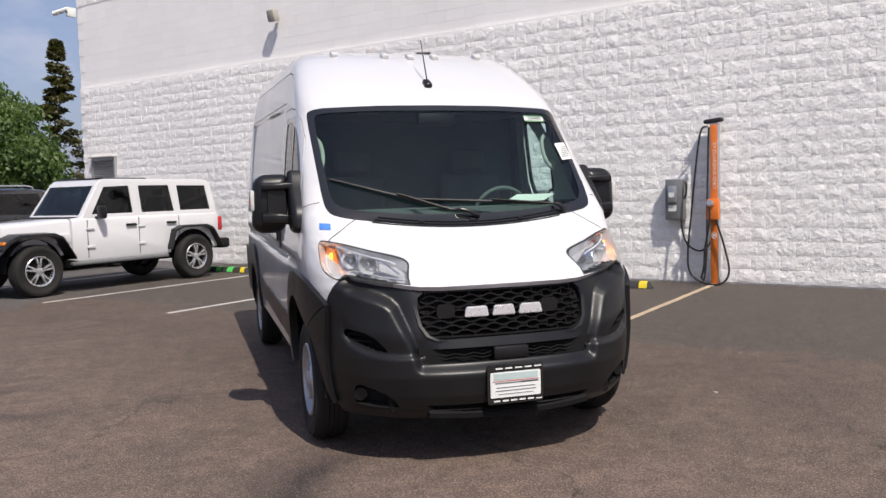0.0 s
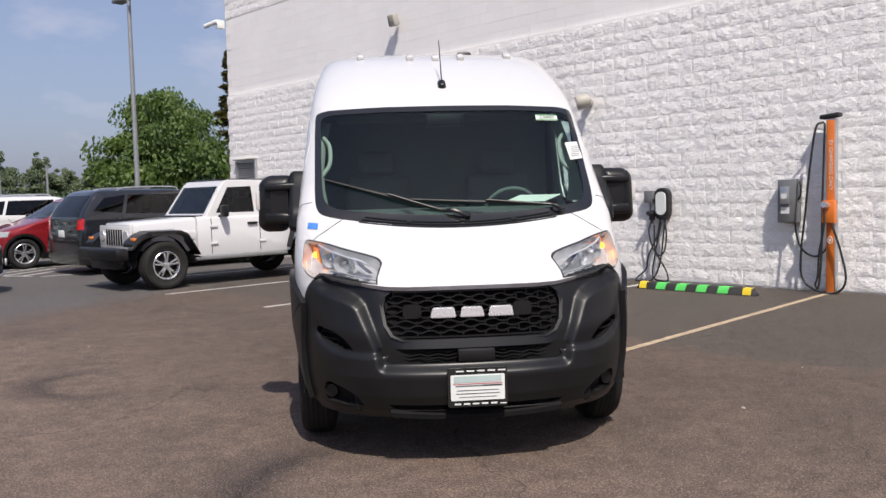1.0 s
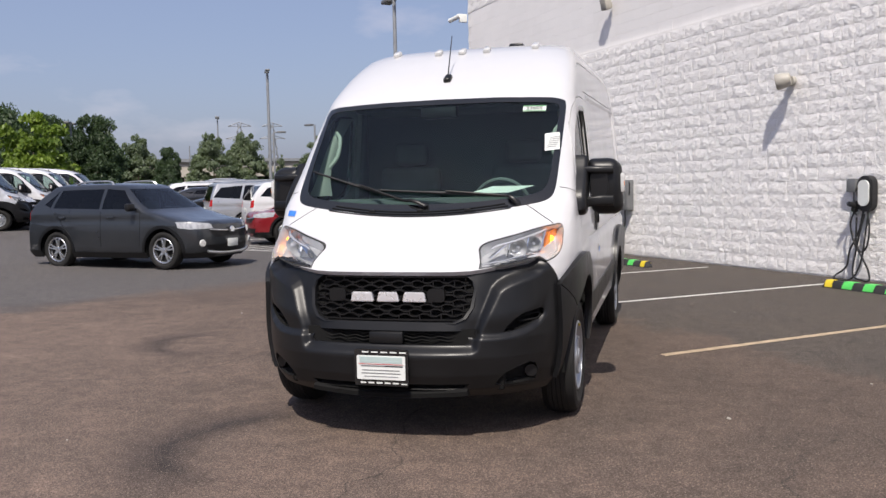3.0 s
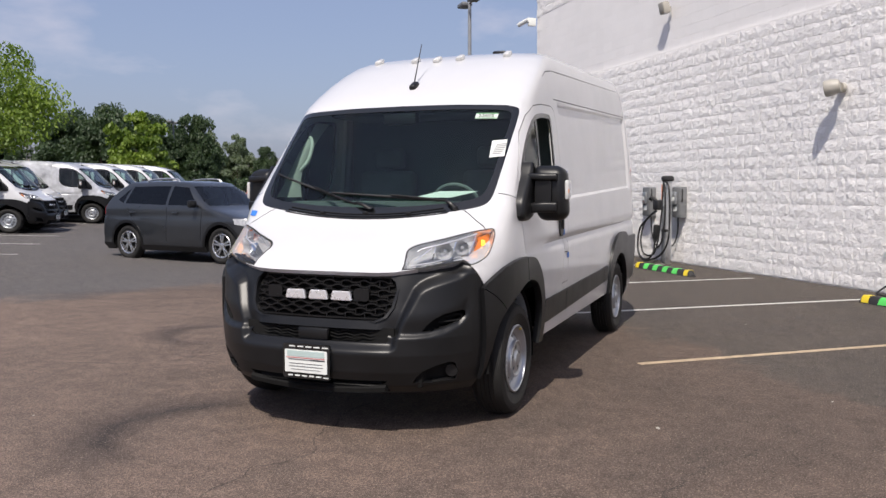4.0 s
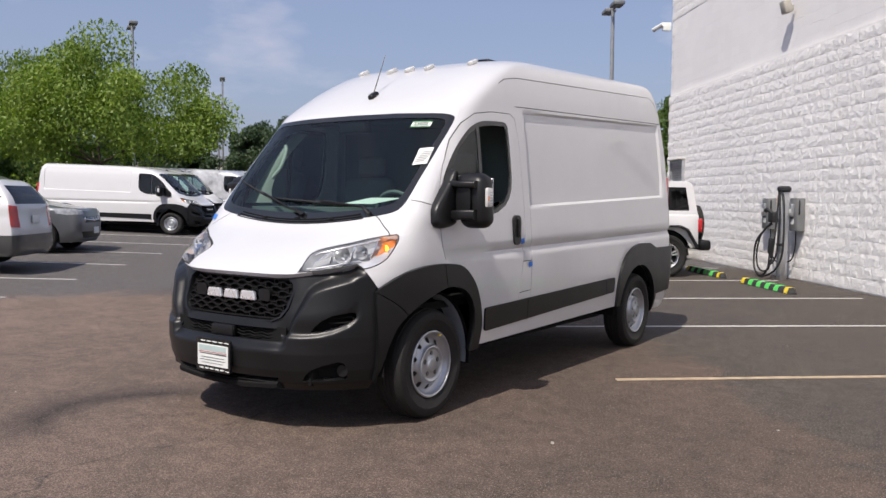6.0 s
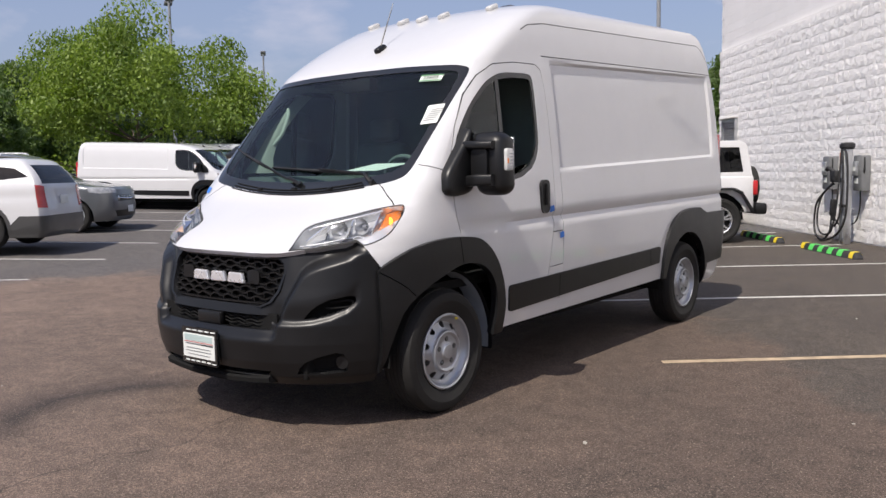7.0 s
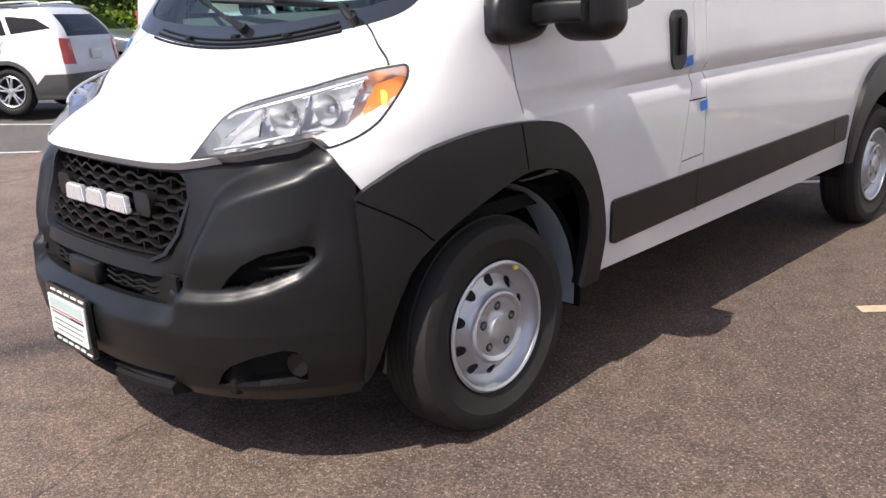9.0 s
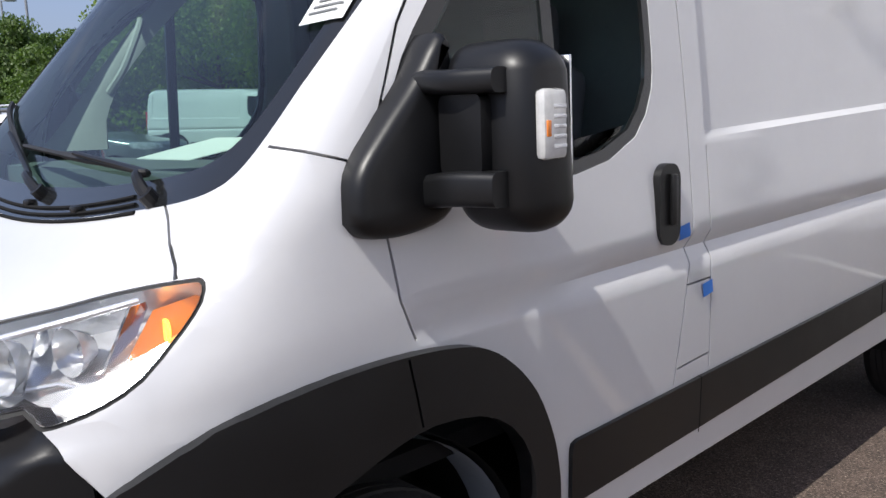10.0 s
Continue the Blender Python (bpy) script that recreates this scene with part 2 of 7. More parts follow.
M_ASPHALT = asphalt_mat()
M_LINE = plain("line_paint", (0.52, 0.51, 0.48), 0.7, var=0.25, scale=9, grain=90, relief=0.4, depth=0.003)
M_YLINE = plain("yellow_line_paint", (0.40, 0.31, 0.21), 0.75, var=0.35, scale=9, grain=90, relief=0.4, depth=0.003)
M_SPLIT = block_mat("split_face_block", (0.90, 0.88, 0.86), 0.7)
M_MORTAR = block_mat("painted_joint", (0.80, 0.78, 0.76), 0.2)
M_SMOOTH = block_mat("smooth_painted_block", (0.88, 0.86, 0.845), 0.12)
M_WHITE = car_paint("white_paint", (0.59, 0.59, 0.60), coat_rough=0.06)
M_BLACKTRIM = plain("black_textured_plastic", (0.0072, 0.0074, 0.0082), 0.38, var=0.25, scale=5, grain=300, relief=0.12, depth=0.001, spec=0.36)
M_GRILLE = plain("black_satin_plastic", (0.0065, 0.0065, 0.007), 0.38, var=0.2, relief=0.05, spec=0.4)
M_DARK = plain("dark_underside", (0.008, 0.008, 0.008), 0.9, var=0.3, spec=0.2)
M_SEAM = plain("seam_shadow_rubber", (0.02, 0.02, 0.02), 0.8)
M_RUBBER = plain("tyre_rubber", (0.016, 0.0155, 0.015), 0.72, var=0.3, scale=7, grain=120, relief=0.2, spec=0.3)
M_STEEL = plain("painted_steel_wheel", (0.42, 0.44, 0.47), 0.36, metal=0.7, var=0.1, grain=150, relief=0.06)
M_ALLOY = plain("machined_alloy", (0.62, 0.63, 0.65), 0.28, metal=0.9, var=0.08)
M_CHROME = plain("chrome", (0.80, 0.81, 0.83), 0.12, metal=1.0, var=0.05, relief=0.0)
M_REFLECTOR = plain("lamp_reflector", (0.72, 0.73, 0.75), 0.22, metal=0.6, var=0.12, scale=14, grain=30, relief=0.25, depth=0.01)
M_LAMPCAP = plain("clear_lamp_cap", (0.55, 0.55, 0.54), 0.15, var=0.2, scale=30, grain=80, relief=0.3, coat=0.6)
M_LENS = glass_mat("clear_lens", (0.93, 0.94, 0.95), ior=1.5)
M_AMBER = plain("amber_lens", (0.75, 0.22, 0.03), 0.18, var=0.12, grain=80, relief=0.3, coat=0.6)
M_AMBER_ON = glow("amber_lamp_lit", (1.0, 0.40, 0.04), 2.6)
M_RED = plain("red_lens", (0.42, 0.012, 0.015), 0.15, var=0.15, grain=50, relief=0.2, coat=0.6)
M_GLASS = glass_mat("windscreen_glass", (0.60, 0.84, 0.77), ior=1.55)
M_TINT = glass_mat("tinted_glass", (0.10, 0.11, 0.115), ior=1.5)
M_SIDEGLASS = glass_mat("side_glass", (0.62, 0.73, 0.70), ior=1.6)
M_FRIT = plain("black_glass_border", (0.012, 0.013, 0.014), 0.12, var=0.1, relief=0.0, coat=0.5)
M_BADGE = plain("bright_badge", (0.84, 0.85, 0.88), 0.28, metal=0.65, var=0.05)
M_BULKHEAD = plain("cab_bulkhead", (0.105, 0.13, 0.125), 0.8, var=0.1)
M_DASH = plain("dashboard_plastic", (0.10, 0.118, 0.118), 0.7, var=0.15, grain=200, relief=0.2)
M_SEAT = plain("seat_cloth", (0.10, 0.108, 0.11), 0.9, var=0.2, grain=220, relief=0.3)
M_PILLAR = plain("pillar_trim", (0.34, 0.35, 0.33), 0.7, var=0.08)
M_PAPER = plain("paper", (0.66, 0.68, 0.66), 0.7, var=0.05)
M_INK = plain("printed_ink", (0.03, 0.03, 0.035), 0.6)
M_GREENINK = plain("green_ink", (0.10, 0.30, 0.12), 0.6)
M_BLUEINK = plain("blue_ink", (0.38, 0.47, 0.46), 0.6)
M_TAPE = plain("blue_tape", (0.03, 0.16, 0.55), 0.6, var=0.15, grain=150, relief=0.3)
M_BARE = plain("bare_arch_liner", (0.30, 0.34, 0.38), 0.6, var=0.15)
M_GREYMETAL = plain("grey_enclosure_steel", (0.17, 0.175, 0.18), 0.5, metal=0.2, var=0.12)
M_ORANGE = plain("orange_powder_coat", (0.66, 0.17, 0.025), 0.45, var=0.1)
M_ALU = plain("brushed_aluminium", (0.52, 0.53, 0.54), 0.35, metal=0.85, var=0.1)
M_BLACKRUB = plain("black_cable_rubber", (0.014, 0.014, 0.015), 0.6, var=0.2)
M_GREEN = plain("green_reflective", (0.10, 0.62, 0.12), 0.5, var=0.12)
M_YELLOW = plain("yellow_reflective", (0.72, 0.55, 0.03), 0.5, var=0.12)
M_STOP = plain("recycled_rubber", (0.028, 0.028, 0.029), 0.85, var=0.3, grain=140, relief=0.4)
M_POLE = plain("galvanised_pole", (0.30, 0.31, 0.32), 0.55, metal=0.5, var=0.12)
M_FIXTURE = plain("beige_fixture", (0.36, 0.34, 0.30), 0.5, var=0.1)
M_CARLAMP = plain("car_lamp_glass", (0.34, 0.35, 0.37), 0.18, var=0.35, scale=16, grain=40, relief=0.2, coat=0.6)
M_BARK = plain("bark", (0.10, 0.075, 0.055), 0.9, var=0.35, scale=4, grain=30, relief=0.8, depth=0.02)
M_LEAF_LIGHT = leaf_mat("bright_leaves", (0.065, 0.120, 0.016), (0.250, 0.335, 0.050))
M_LEAF_MID = leaf_mat("green_leaves", (0.048, 0.090, 0.022), (0.140, 0.205, 0.055))
M_LEAF_DARK = leaf_mat("dark_leaves", (0.028, 0.054, 0.026), (0.070, 0.108, 0.048))
# Far trees' leaves: distance haze is mixed into the base colour.
M_LEAF_HAZE = leaf_mat("haze_tinted_leaves", (0.10, 0.135, 0.085), (0.175, 0.215, 0.125))
M_LEAF_CONE = leaf_mat("brown_green_needles", (0.040, 0.048, 0.016), (0.120, 0.105, 0.040))
M_GRASS = plain("verge_grass", (0.085, 0.12, 0.035), 0.9, var=0.3, scale=0.8, grain=20, relief=0.6, depth=0.03)
M_BUILD = plain("distant_render", (0.46, 0.42, 0.36), 0.8, var=0.06)
M_GREYPAINT = car_paint("dark_grey_paint", (0.022, 0.025, 0.030), 0.3, 0.32, 0.05)
M_BLACKPAINT = car_paint("black_paint", (0.008, 0.009, 0.012), 0.1, 0.3, 0.05)
M_REDPAINT = car_paint("red_paint", (0.26, 0.012, 0.018), 0.35, 0.3, 0.06)
M_SILVERPAINT = car_paint("silver_paint", (0.42, 0.43, 0.45), 0.6, 0.32)
M_SLATEPAINT = car_paint("grey_paint", (0.16, 0.17, 0.18), 0.5, 0.32)
M_FILM = plain("patchy_grey_film", (0.40, 0.41, 0.44), 0.3, var=0.45, scale=2.2, grain=9, relief=0.2, coat=0.4)
M_CLADGREY = car_paint("warm_grey_cladding", (0.060, 0.060, 0.060), 0.3, 0.4)

# ---------------------------------------------------------------- shapes
def finish(me, sharp=35):
    me.polygons.foreach_set("use_smooth", [True] * len(me.polygons))
    me.set_sharp_from_angle(angle=radians(sharp))


def part(name, bm, material, parent=None, label="", sharp=35):
    me = bpy.data.meshes.new(name)
    bm.normal_update()
    bm.to_mesh(me)
    bm.free()
    for m in material if isinstance(material, (list, tuple)) else [material]:
        me.materials.append(m)
    kept = me.attributes.get("sharp_edge")
    kept = [i for i, d in enumerate(kept.data) if d.value] if kept else []
    finish(me, sharp)
    if kept:
        mark = me.attributes.get("sharp_edge") or me.attributes.new("sharp_edge", "BOOLEAN", "EDGE")
        for i in kept:
            mark.data[i].value = True
    ob = new(name, me)
    if parent is not None:
        ob.parent = parent
    if label:
        ob["label"] = label
    return ob


def root(name, m, label, category, group="", kind=""):
    ob = new(name)
    ob.empty_display_size = 0.2
    ob.matrix_basis = m
    return tagged(ob, label, category, group, kind)


def box(bm, c, s, bev=0.0, rot=None, seg=2):
    g = bmesh.ops.create_cube(bm, size=1.0)["verts"]
    m = Matrix.Translation(c) @ (rot.to_4x4() if rot is not None else Matrix()) @ Matrix.Diagonal((*s, 1))
    bmesh.ops.transform(bm, matrix=m, verts=g)
    if bev:
        es = list({e for v in g for e in v.link_edges})
        bmesh.ops.bevel(bm, geom=es, offset=bev, segments=seg, affect="EDGES", profile=0.5)
    return bm


def boxes(*rows):
    bm = bmesh.new()
    for r in rows:
        box(bm, *r)
    return bm


def tube(bm, pts, r, seg=8, closed_ends=True):
    """A round bar along points; r is one radius or one for each point."""
    pts = [Vector(p) for p in pts]
    rs = r if isinstance(r, (list, tuple)) else [r] * len(pts)
    rings, up = [], None
    for i, p in enumerate(pts):
        d = (pts[min(i + 1, len(pts) - 1)] - pts[max(i - 1, 0)]).normalized()
        if up is None:
            up = Vector((0, 0, 1)) if abs(d.z) < 0.9 else Vector((1, 0, 0))
        a = d.cross(up).normalized()
        up = a.cross(d).normalized()
        rings.append([bm.verts.new(p + (a * math.cos(t) + up * math.sin(t)) * rs[i]) for t in (2 * math.pi * k / seg for k in range(seg))])
    for A, B in zip(rings, rings[1:]):
        for k in range(seg):
            bm.faces.new((A[k], A[(k + 1) % seg], B[(k + 1) % seg], B[k]))
    if closed_ends:
        bm.faces.new(rings[0][::-1])
        bm.faces.new(rings[-1])
    return bm


def bend(pts, n=6):
    """A smooth line through points (Catmull-Rom)."""
    P = [Vector(p) for p in pts]
    P = [P[0] * 2 - P[1], *P, P[-1] * 2 - P[-2]]
    out = []
    for i in range(1, len(P) - 2):
        a, b, c, d = P[i - 1:i + 3]
        for k in range(n):
            t = k / n
            out.append(0.5 * (2 * b + (c - a) * t + (2 * a - 5 * b + 4 * c - d) * t * t + (3 * b - a - 3 * c + d) * t ** 3))
    return out + [P[-2]]


def lathe(bm, prof, seg=40):
    """Rings (radius, x) turned about the x axis."""
    rings = [[bm.verts.new((x, r * math.cos(t), r * math.sin(t))) for t in (2 * math.pi * k / seg for k in range(seg))] for r, x in prof]
    for A, B in zip(rings, rings[1:]):
        for k in range(seg):
            bm.faces.new((A[k], B[k], B[(k + 1) % seg], A[(k + 1) % seg]))
    return rings


def slab(bm, outline, axis, lo, hi):
    """A plate: a 2D outline in the two other axes, from lo to hi along axis."""
    def at(p, t):
        return {"x": (t, p[0], p[1]), "y": (p[0], t, p[1]), "z": (p[0], p[1], t)}[axis]
    A, B = [bm.verts.new(at(p, lo)) for p in outline], [bm.verts.new(at(p, hi)) for p in outline]
    bm.faces.new(A)
    bm.faces.new(B[::-1])
    n = len(A)
    for k in range(n):
        bm.faces.new((A[k], B[k], B[(k + 1) % n], A[(k + 1) % n]))
    bmesh.ops.recalc_face_normals(bm, faces=bm.faces)
    return bm


def rounded(w, h, r, n=4, cx=0.0, cy=0.0):
    return [(cx + sx * (w / 2 - r) + r * math.cos(a), cy + sy * (h / 2 - r) + r * math.sin(a))
            for sx, sy, a0 in ((1, 1, 0), (-1, 1, 90), (-1, -1, 180), (1, -1, 270))
            for a in (radians(a0 + 90 * k / n) for k in range(n + 1))]


def loft_body(table, side_ys, bulge=None, nf=18, nr=8):
    """A car body from level slices. Row: z, nose y, where the front corner ends, half width, squareness, tail y."""
    bm, rows = bmesh.new(), []
    for z, yf, yc, w, p, yr in table:
        half = []
        for i in range(nf + 1):
            f = math.pi / 2 * i / nf
            r = (math.cos(f) ** p + math.sin(f) ** p) ** (-1 / p) if 0 < i < nf else 1.0
            half.append((w * math.sin(f) * r, yc - (yc - yf) * math.cos(f) * r))
        for k, y in enumerate(side_ys):
            y = min(max(y, yc + 0.02 * (k + 1)), yr - 0.22 + 0.004 * k)
            half.append((w, y))
        for i in range(nr + 1):
            f = math.pi / 2 * i / nr
            r = (math.cos(f) ** 5 + math.sin(f) ** 5) ** (-1 / 5) if 0 < i < nr else 1.0
            half.append((w * math.cos(f) * r, yr - 0.13 + 0.13 * math.sin(f) * r))
        half = [(x + bulge(y, z) * min(1.0, x / (0.9 * w)) ** 6 if bulge and x > 0.5 * w else x, y) for x, y in half]
        half[0], half[-1] = (0.0, half[0][1]), (0.0, half[-1][1])
        ring = [bm.verts.new((x, y, z)) for x, y in half] + [bm.verts.new((-x, y, z)) for x, y in half[-2:0:-1]]
        rows.append(ring)
    n = len(rows[0])
    for A, B in zip(rows, rows[1:]):
        for k in range(n):
            bm.faces.new((A[k], A[(k + 1) % n], B[(k + 1) % n], B[k]))
    bm.faces.new(rows[-1])
    bm.normal_update()
    return bm


def inside(poly, h, v):
    c, j = False, len(poly) - 1
    for i in range(len(poly)):
        (xi, yi), (xj, yj) = poly[i], poly[j]
        if (yi > v) != (yj > v) and h < (xj - xi) * (v - yi) / (yj - yi) + xi:
            c = not c
        j = i
    return c


class Zone:
    """An outline seen along one level direction, for cutting a body into its panels."""
    def __init__(self, poly, across, keep, facing=0.2):
        self.poly, self.across, self.keep, self.facing = poly, across, keep, facing

    def flat(self, co):
        return self.across[0] * co.x + self.across[1] * co.y, co.z

    def faces_us(self, f):
        return abs(f.normal.y * self.across[0] - f.normal.x * self.across[1]) >= self.facing

    def cut(self, bm):
        a = self.across
        bm.normal_update()
        for p, q in zip(self.poly, self.poly[1:] + self.poly[:1]):
            lo = (min(p[0], q[0]) - 1e-4, min(p[1], q[1]) - 1e-4)
            hi = (max(p[0], q[0]) + 1e-4, max(p[1], q[1]) + 1e-4)
            pick = []
            for f in bm.faces:
                hv = [self.flat(v.co) for v in f.verts]
                if max(t[0] for t in hv) < lo[0] or min(t[0] for t in hv) > hi[0] or max(t[1] for t in hv) < lo[1] or min(t[1] for t in hv) > hi[1]:
                    continue
                if self.faces_us(f) and self.keep(f.calc_center_median()):
                    pick.append(f)
            if not pick:
                continue
            nh, nv = -(q[1] - p[1]), q[0] - p[0]
            geom = pick + list({e for f in pick for e in f.edges}) + list({v for f in pick for v in f.verts})
            bmesh.ops.bisect_plane(bm, geom=geom, dist=1e-5, plane_co=(a[0] * p[0], a[1] * p[0], p[1]), plane_no=(nh * a[0], nh * a[1], nv))

    def has(self, f):
        c = f.calc_center_median()
        return self.faces_us(f) and self.keep(c) and inside(self.poly, *self.flat(c))


def take(bm, faces, out=0.0, rim=0.02, delete=True):
    """Lift faces off a body as a panel of its own, moved outwards, with an edge turned inwards."""
    nb, vm = bmesh.new(), {}
    bm.normal_update()
    for f in faces:
        vs = []
        for v in f.verts:
            if v not in vm:
                vm[v] = nb.verts.new(v.co + v.normal * out)
            vs.append(vm[v])
        nb.faces.new(vs)
    for e in {e for f in faces for e in f.edges if not e.smooth}:
        n = nb.edges.get((vm[e.verts[0]], vm[e.verts[1]]))
        if n:
            n.smooth = False
    back = {vm[v]: v.co + v.normal * (out - rim) for v in vm}
    if rim:
        skirt(nb, back)
    if delete:
        bmesh.ops.delete(bm, geom=faces, context="FACES")
    return nb


def skirt(nb, back):
    low = {}
    for e in [e for e in nb.edges if len(e.link_faces) == 1]:
        f = e.link_faces[0]
        a, b = next((l.vert, l.link_loop_next.vert) for l in f.loops if l.edge == e)
        for v in (a, b):
            if v not in low:
                low[v] = nb.verts.new(back[v])
        nb.faces.new((b, a, low[a], low[b]))


def strip(pts, half, closed=False):
    """The outline of a narrow band along a 2D line."""
    P = [Vector(p) for p in pts]
    L, R = [], []
    for i, p in enumerate(P):
        d = (P[min(i + 1, len(P) - 1)] - P[max(i - 1, 0)]).normalized()
        n = Vector((-d.y, d.x)) * half
        L.append(tuple(p + n))
        R.append(tuple(p - n))
    return L + R[::-1]


def islands(bm):
    """Each connected piece of a mesh as a mesh of its own."""
    seen, out = set(), []
    for f0 in bm.faces:
        if f0 in seen:
            continue
        stack, group = [f0], []
        seen.add(f0)
        while stack:
            f = stack.pop()
            group.append(f)
            for e in f.edges:
                for g in e.link_faces:
                    if g not in seen:
                        seen.add(g)
                        stack.append(g)
        nb, vm = bmesh.new(), {}
        for f in group:
            for v in f.verts:
                if v not in vm:
                    vm[v] = nb.verts.new(v.co)
            nb.faces.new([vm[v] for v in f.verts])
        if len(group) > 1:
            out.append(nb)
        else:
            nb.free()
    bm.free()
    return out

from mathutils.bvhtree import BVHTree

# ---------------------------------------------------------------- vehicles
def circle(cy, cz, r, n=28, a0=0.0):
    return [(cy + r * math.cos(a0 + 2 * math.pi * k / n), cz + r * math.sin(a0 + 2 * math.pi * k / n)) for k in range(n)]


def wheel_set(parent, spots, kind="steel", R=0.362, width=0.215, rim_r=0.214):
    """Wheels on their hubs; each is a tyre and a rim. Spots: x of the outer face, y, z and side."""
    h = width
    prof = [(rim_r - 0.004, -h + 0.03), (rim_r + 0.01, -h + 0.008), (R * 0.8, -h), (R * 0.93, -h + 0.012), (R * 0.975, -h + 0.03), (R * 0.992, -h + 0.05)]
    x0, x1, n = -h + 0.05, -0.055, 4
    for k in range(n):
        a, b = x0 + (x1 - x0) * (k + 0.08) / n, x0 + (x1 - x0) * (k + 0.92) / n
        prof += [(R, a), (R, b), (R * 0.978, b + 0.002), (R * 0.978, a + (x1 - x0) / n - 0.002)]
    prof += [(R * 0.992, -0.05), (R * 0.975, -0.03), (R * 0.93, -0.008), (R * 0.86, 0.0), (R * 0.80, -0.001), (R * 0.79, -0.004), (rim_r + 0.02, -0.010), (rim_r + 0.006, -0.022), (rim_r - 0.004, -0.03)]
    bm = bmesh.new()
    rings = lathe(bm, prof, 112)
    for (r, x), ring in zip(prof, rings):
        if R * 0.95 < r < R * 0.999 and (x > -0.052 or x < -h + 0.052):
            for k in range(0, 112):
                if k % 2:
                    for c in (1, 2):
                        ring[k].co[c] *= 0.984
    tyre_me = part("tyre", bm, M_RUBBER)
    bm = bmesh.new()
    if kind == "steel":
        prof = [(rim_r - 0.035, -h + 0.02), (rim_r - 0.03, -0.07), (rim_r - 0.012, -0.055), (rim_r - 0.004, -0.035), (rim_r + 0.003, -0.018), (rim_r + 0.006, -0.012), (rim_r - 0.002, -0.006),
                (rim_r - 0.010, -0.010), (rim_r - 0.014, -0.030), (rim_r - 0.030, -0.046), (rim_r - 0.045, -0.056), (rim_r - 0.058, -0.052), (rim_r - 0.070, -0.042), (rim_r - 0.080, -0.035), (0.126, -0.030),
                (0.120, -0.018), (0.119, -0.008), (0.112, -0.005), (0.104, -0.008), (0.098, -0.014), (0.078, -0.015), (0.052, -0.014), (0.044, -0.008), (0.040, -0.002), (0.030, 0.0), (0.001, 0.0)]
        lathe(bm, prof, 60)
        bmesh.ops.recalc_face_normals(bm, faces=bm.faces)
        holes = [Zone([(ry, rz) for ry, rz in circle(0.1545 * math.cos(t), 0.1545 * math.sin(t), 0.0195, 10)], (0, 1), lambda c: c.x > -0.066) for t in (2 * math.pi * (k + 0.5) / 10 for k in range(10))]
        holes += [Zone(circle(0.072 * math.cos(t), 0.072 * math.sin(t), 0.0165, 8), (0, 1), lambda c: c.x > -0.066) for t in (2 * math.pi * k / 5 + 0.3 for k in range(5))]
        for z in holes:
            z.cut(bm)
        bmesh.ops.delete(bm, geom=[f for f in bm.faces if any(z.has(f) for z in holes)], context="FACES")
        rim_m, hub = M_STEEL, [(0.19, -0.085), (0.001, -0.085)]
    else:
        lathe(bm, [(rim_r - 0.03, -h + 0.02), (rim_r - 0.025, -0.05), (rim_r - 0.004, -0.03), (rim_r + 0.004, -0.012), (rim_r - 0.004, -0.006), (rim_r - 0.02, -0.014), (rim_r - 0.024, -0.05)], 48)
        lathe(bm, [(0.07, -0.06), (0.065, -0.022), (0.05, -0.016), (0.001, -0.016)], 20)
        for k in range(5):
            t = 2 * math.pi * k / 5 + math.pi / 2
            for sgn in (-1, 1):
                m = Matrix.Rotation(t + sgn * 0.17, 3, "X")
                box(bm, m @ Vector((-0.032, (rim_r + 0.03) / 2, 0)), (0.03, rim_r - 0.05, 0.030), 0.006, m)
        rim_m, hub = M_ALLOY, [(rim_r - 0.03, -0.07), (0.001, -0.07)]
    rim_me = part("rim", bm, rim_m)
    bm = bmesh.new()
    lathe(bm, hub, 24)
    if kind == "steel":
        for k in range(5):
            t = 2 * math.pi * k / 5 + 0.3
            m = Matrix.Rotation(t, 3, "X")
            tube(bm, [m @ Vector((-0.04, 0.072, 0)), m @ Vector((-0.013, 0.072, 0))], 0.0085, 6)
    hub_me = part("hub", bm, M_DARK if kind != "steel" else M_GREYMETAL)
    first = True
    for x, y, z, s in spots:
        w = new("wheel")
        w.parent = parent
        w.matrix_basis = Matrix.Translation((x, y, z)) @ (Matrix() if s > 0 else Matrix.Rotation(math.pi, 4, "Z"))
        for ob in (tyre_me, rim_me, hub_me):
            o = ob if first else ob.copy()
            if not first:
                scene.collection.objects.link(o)
            o.parent = w
        first = False


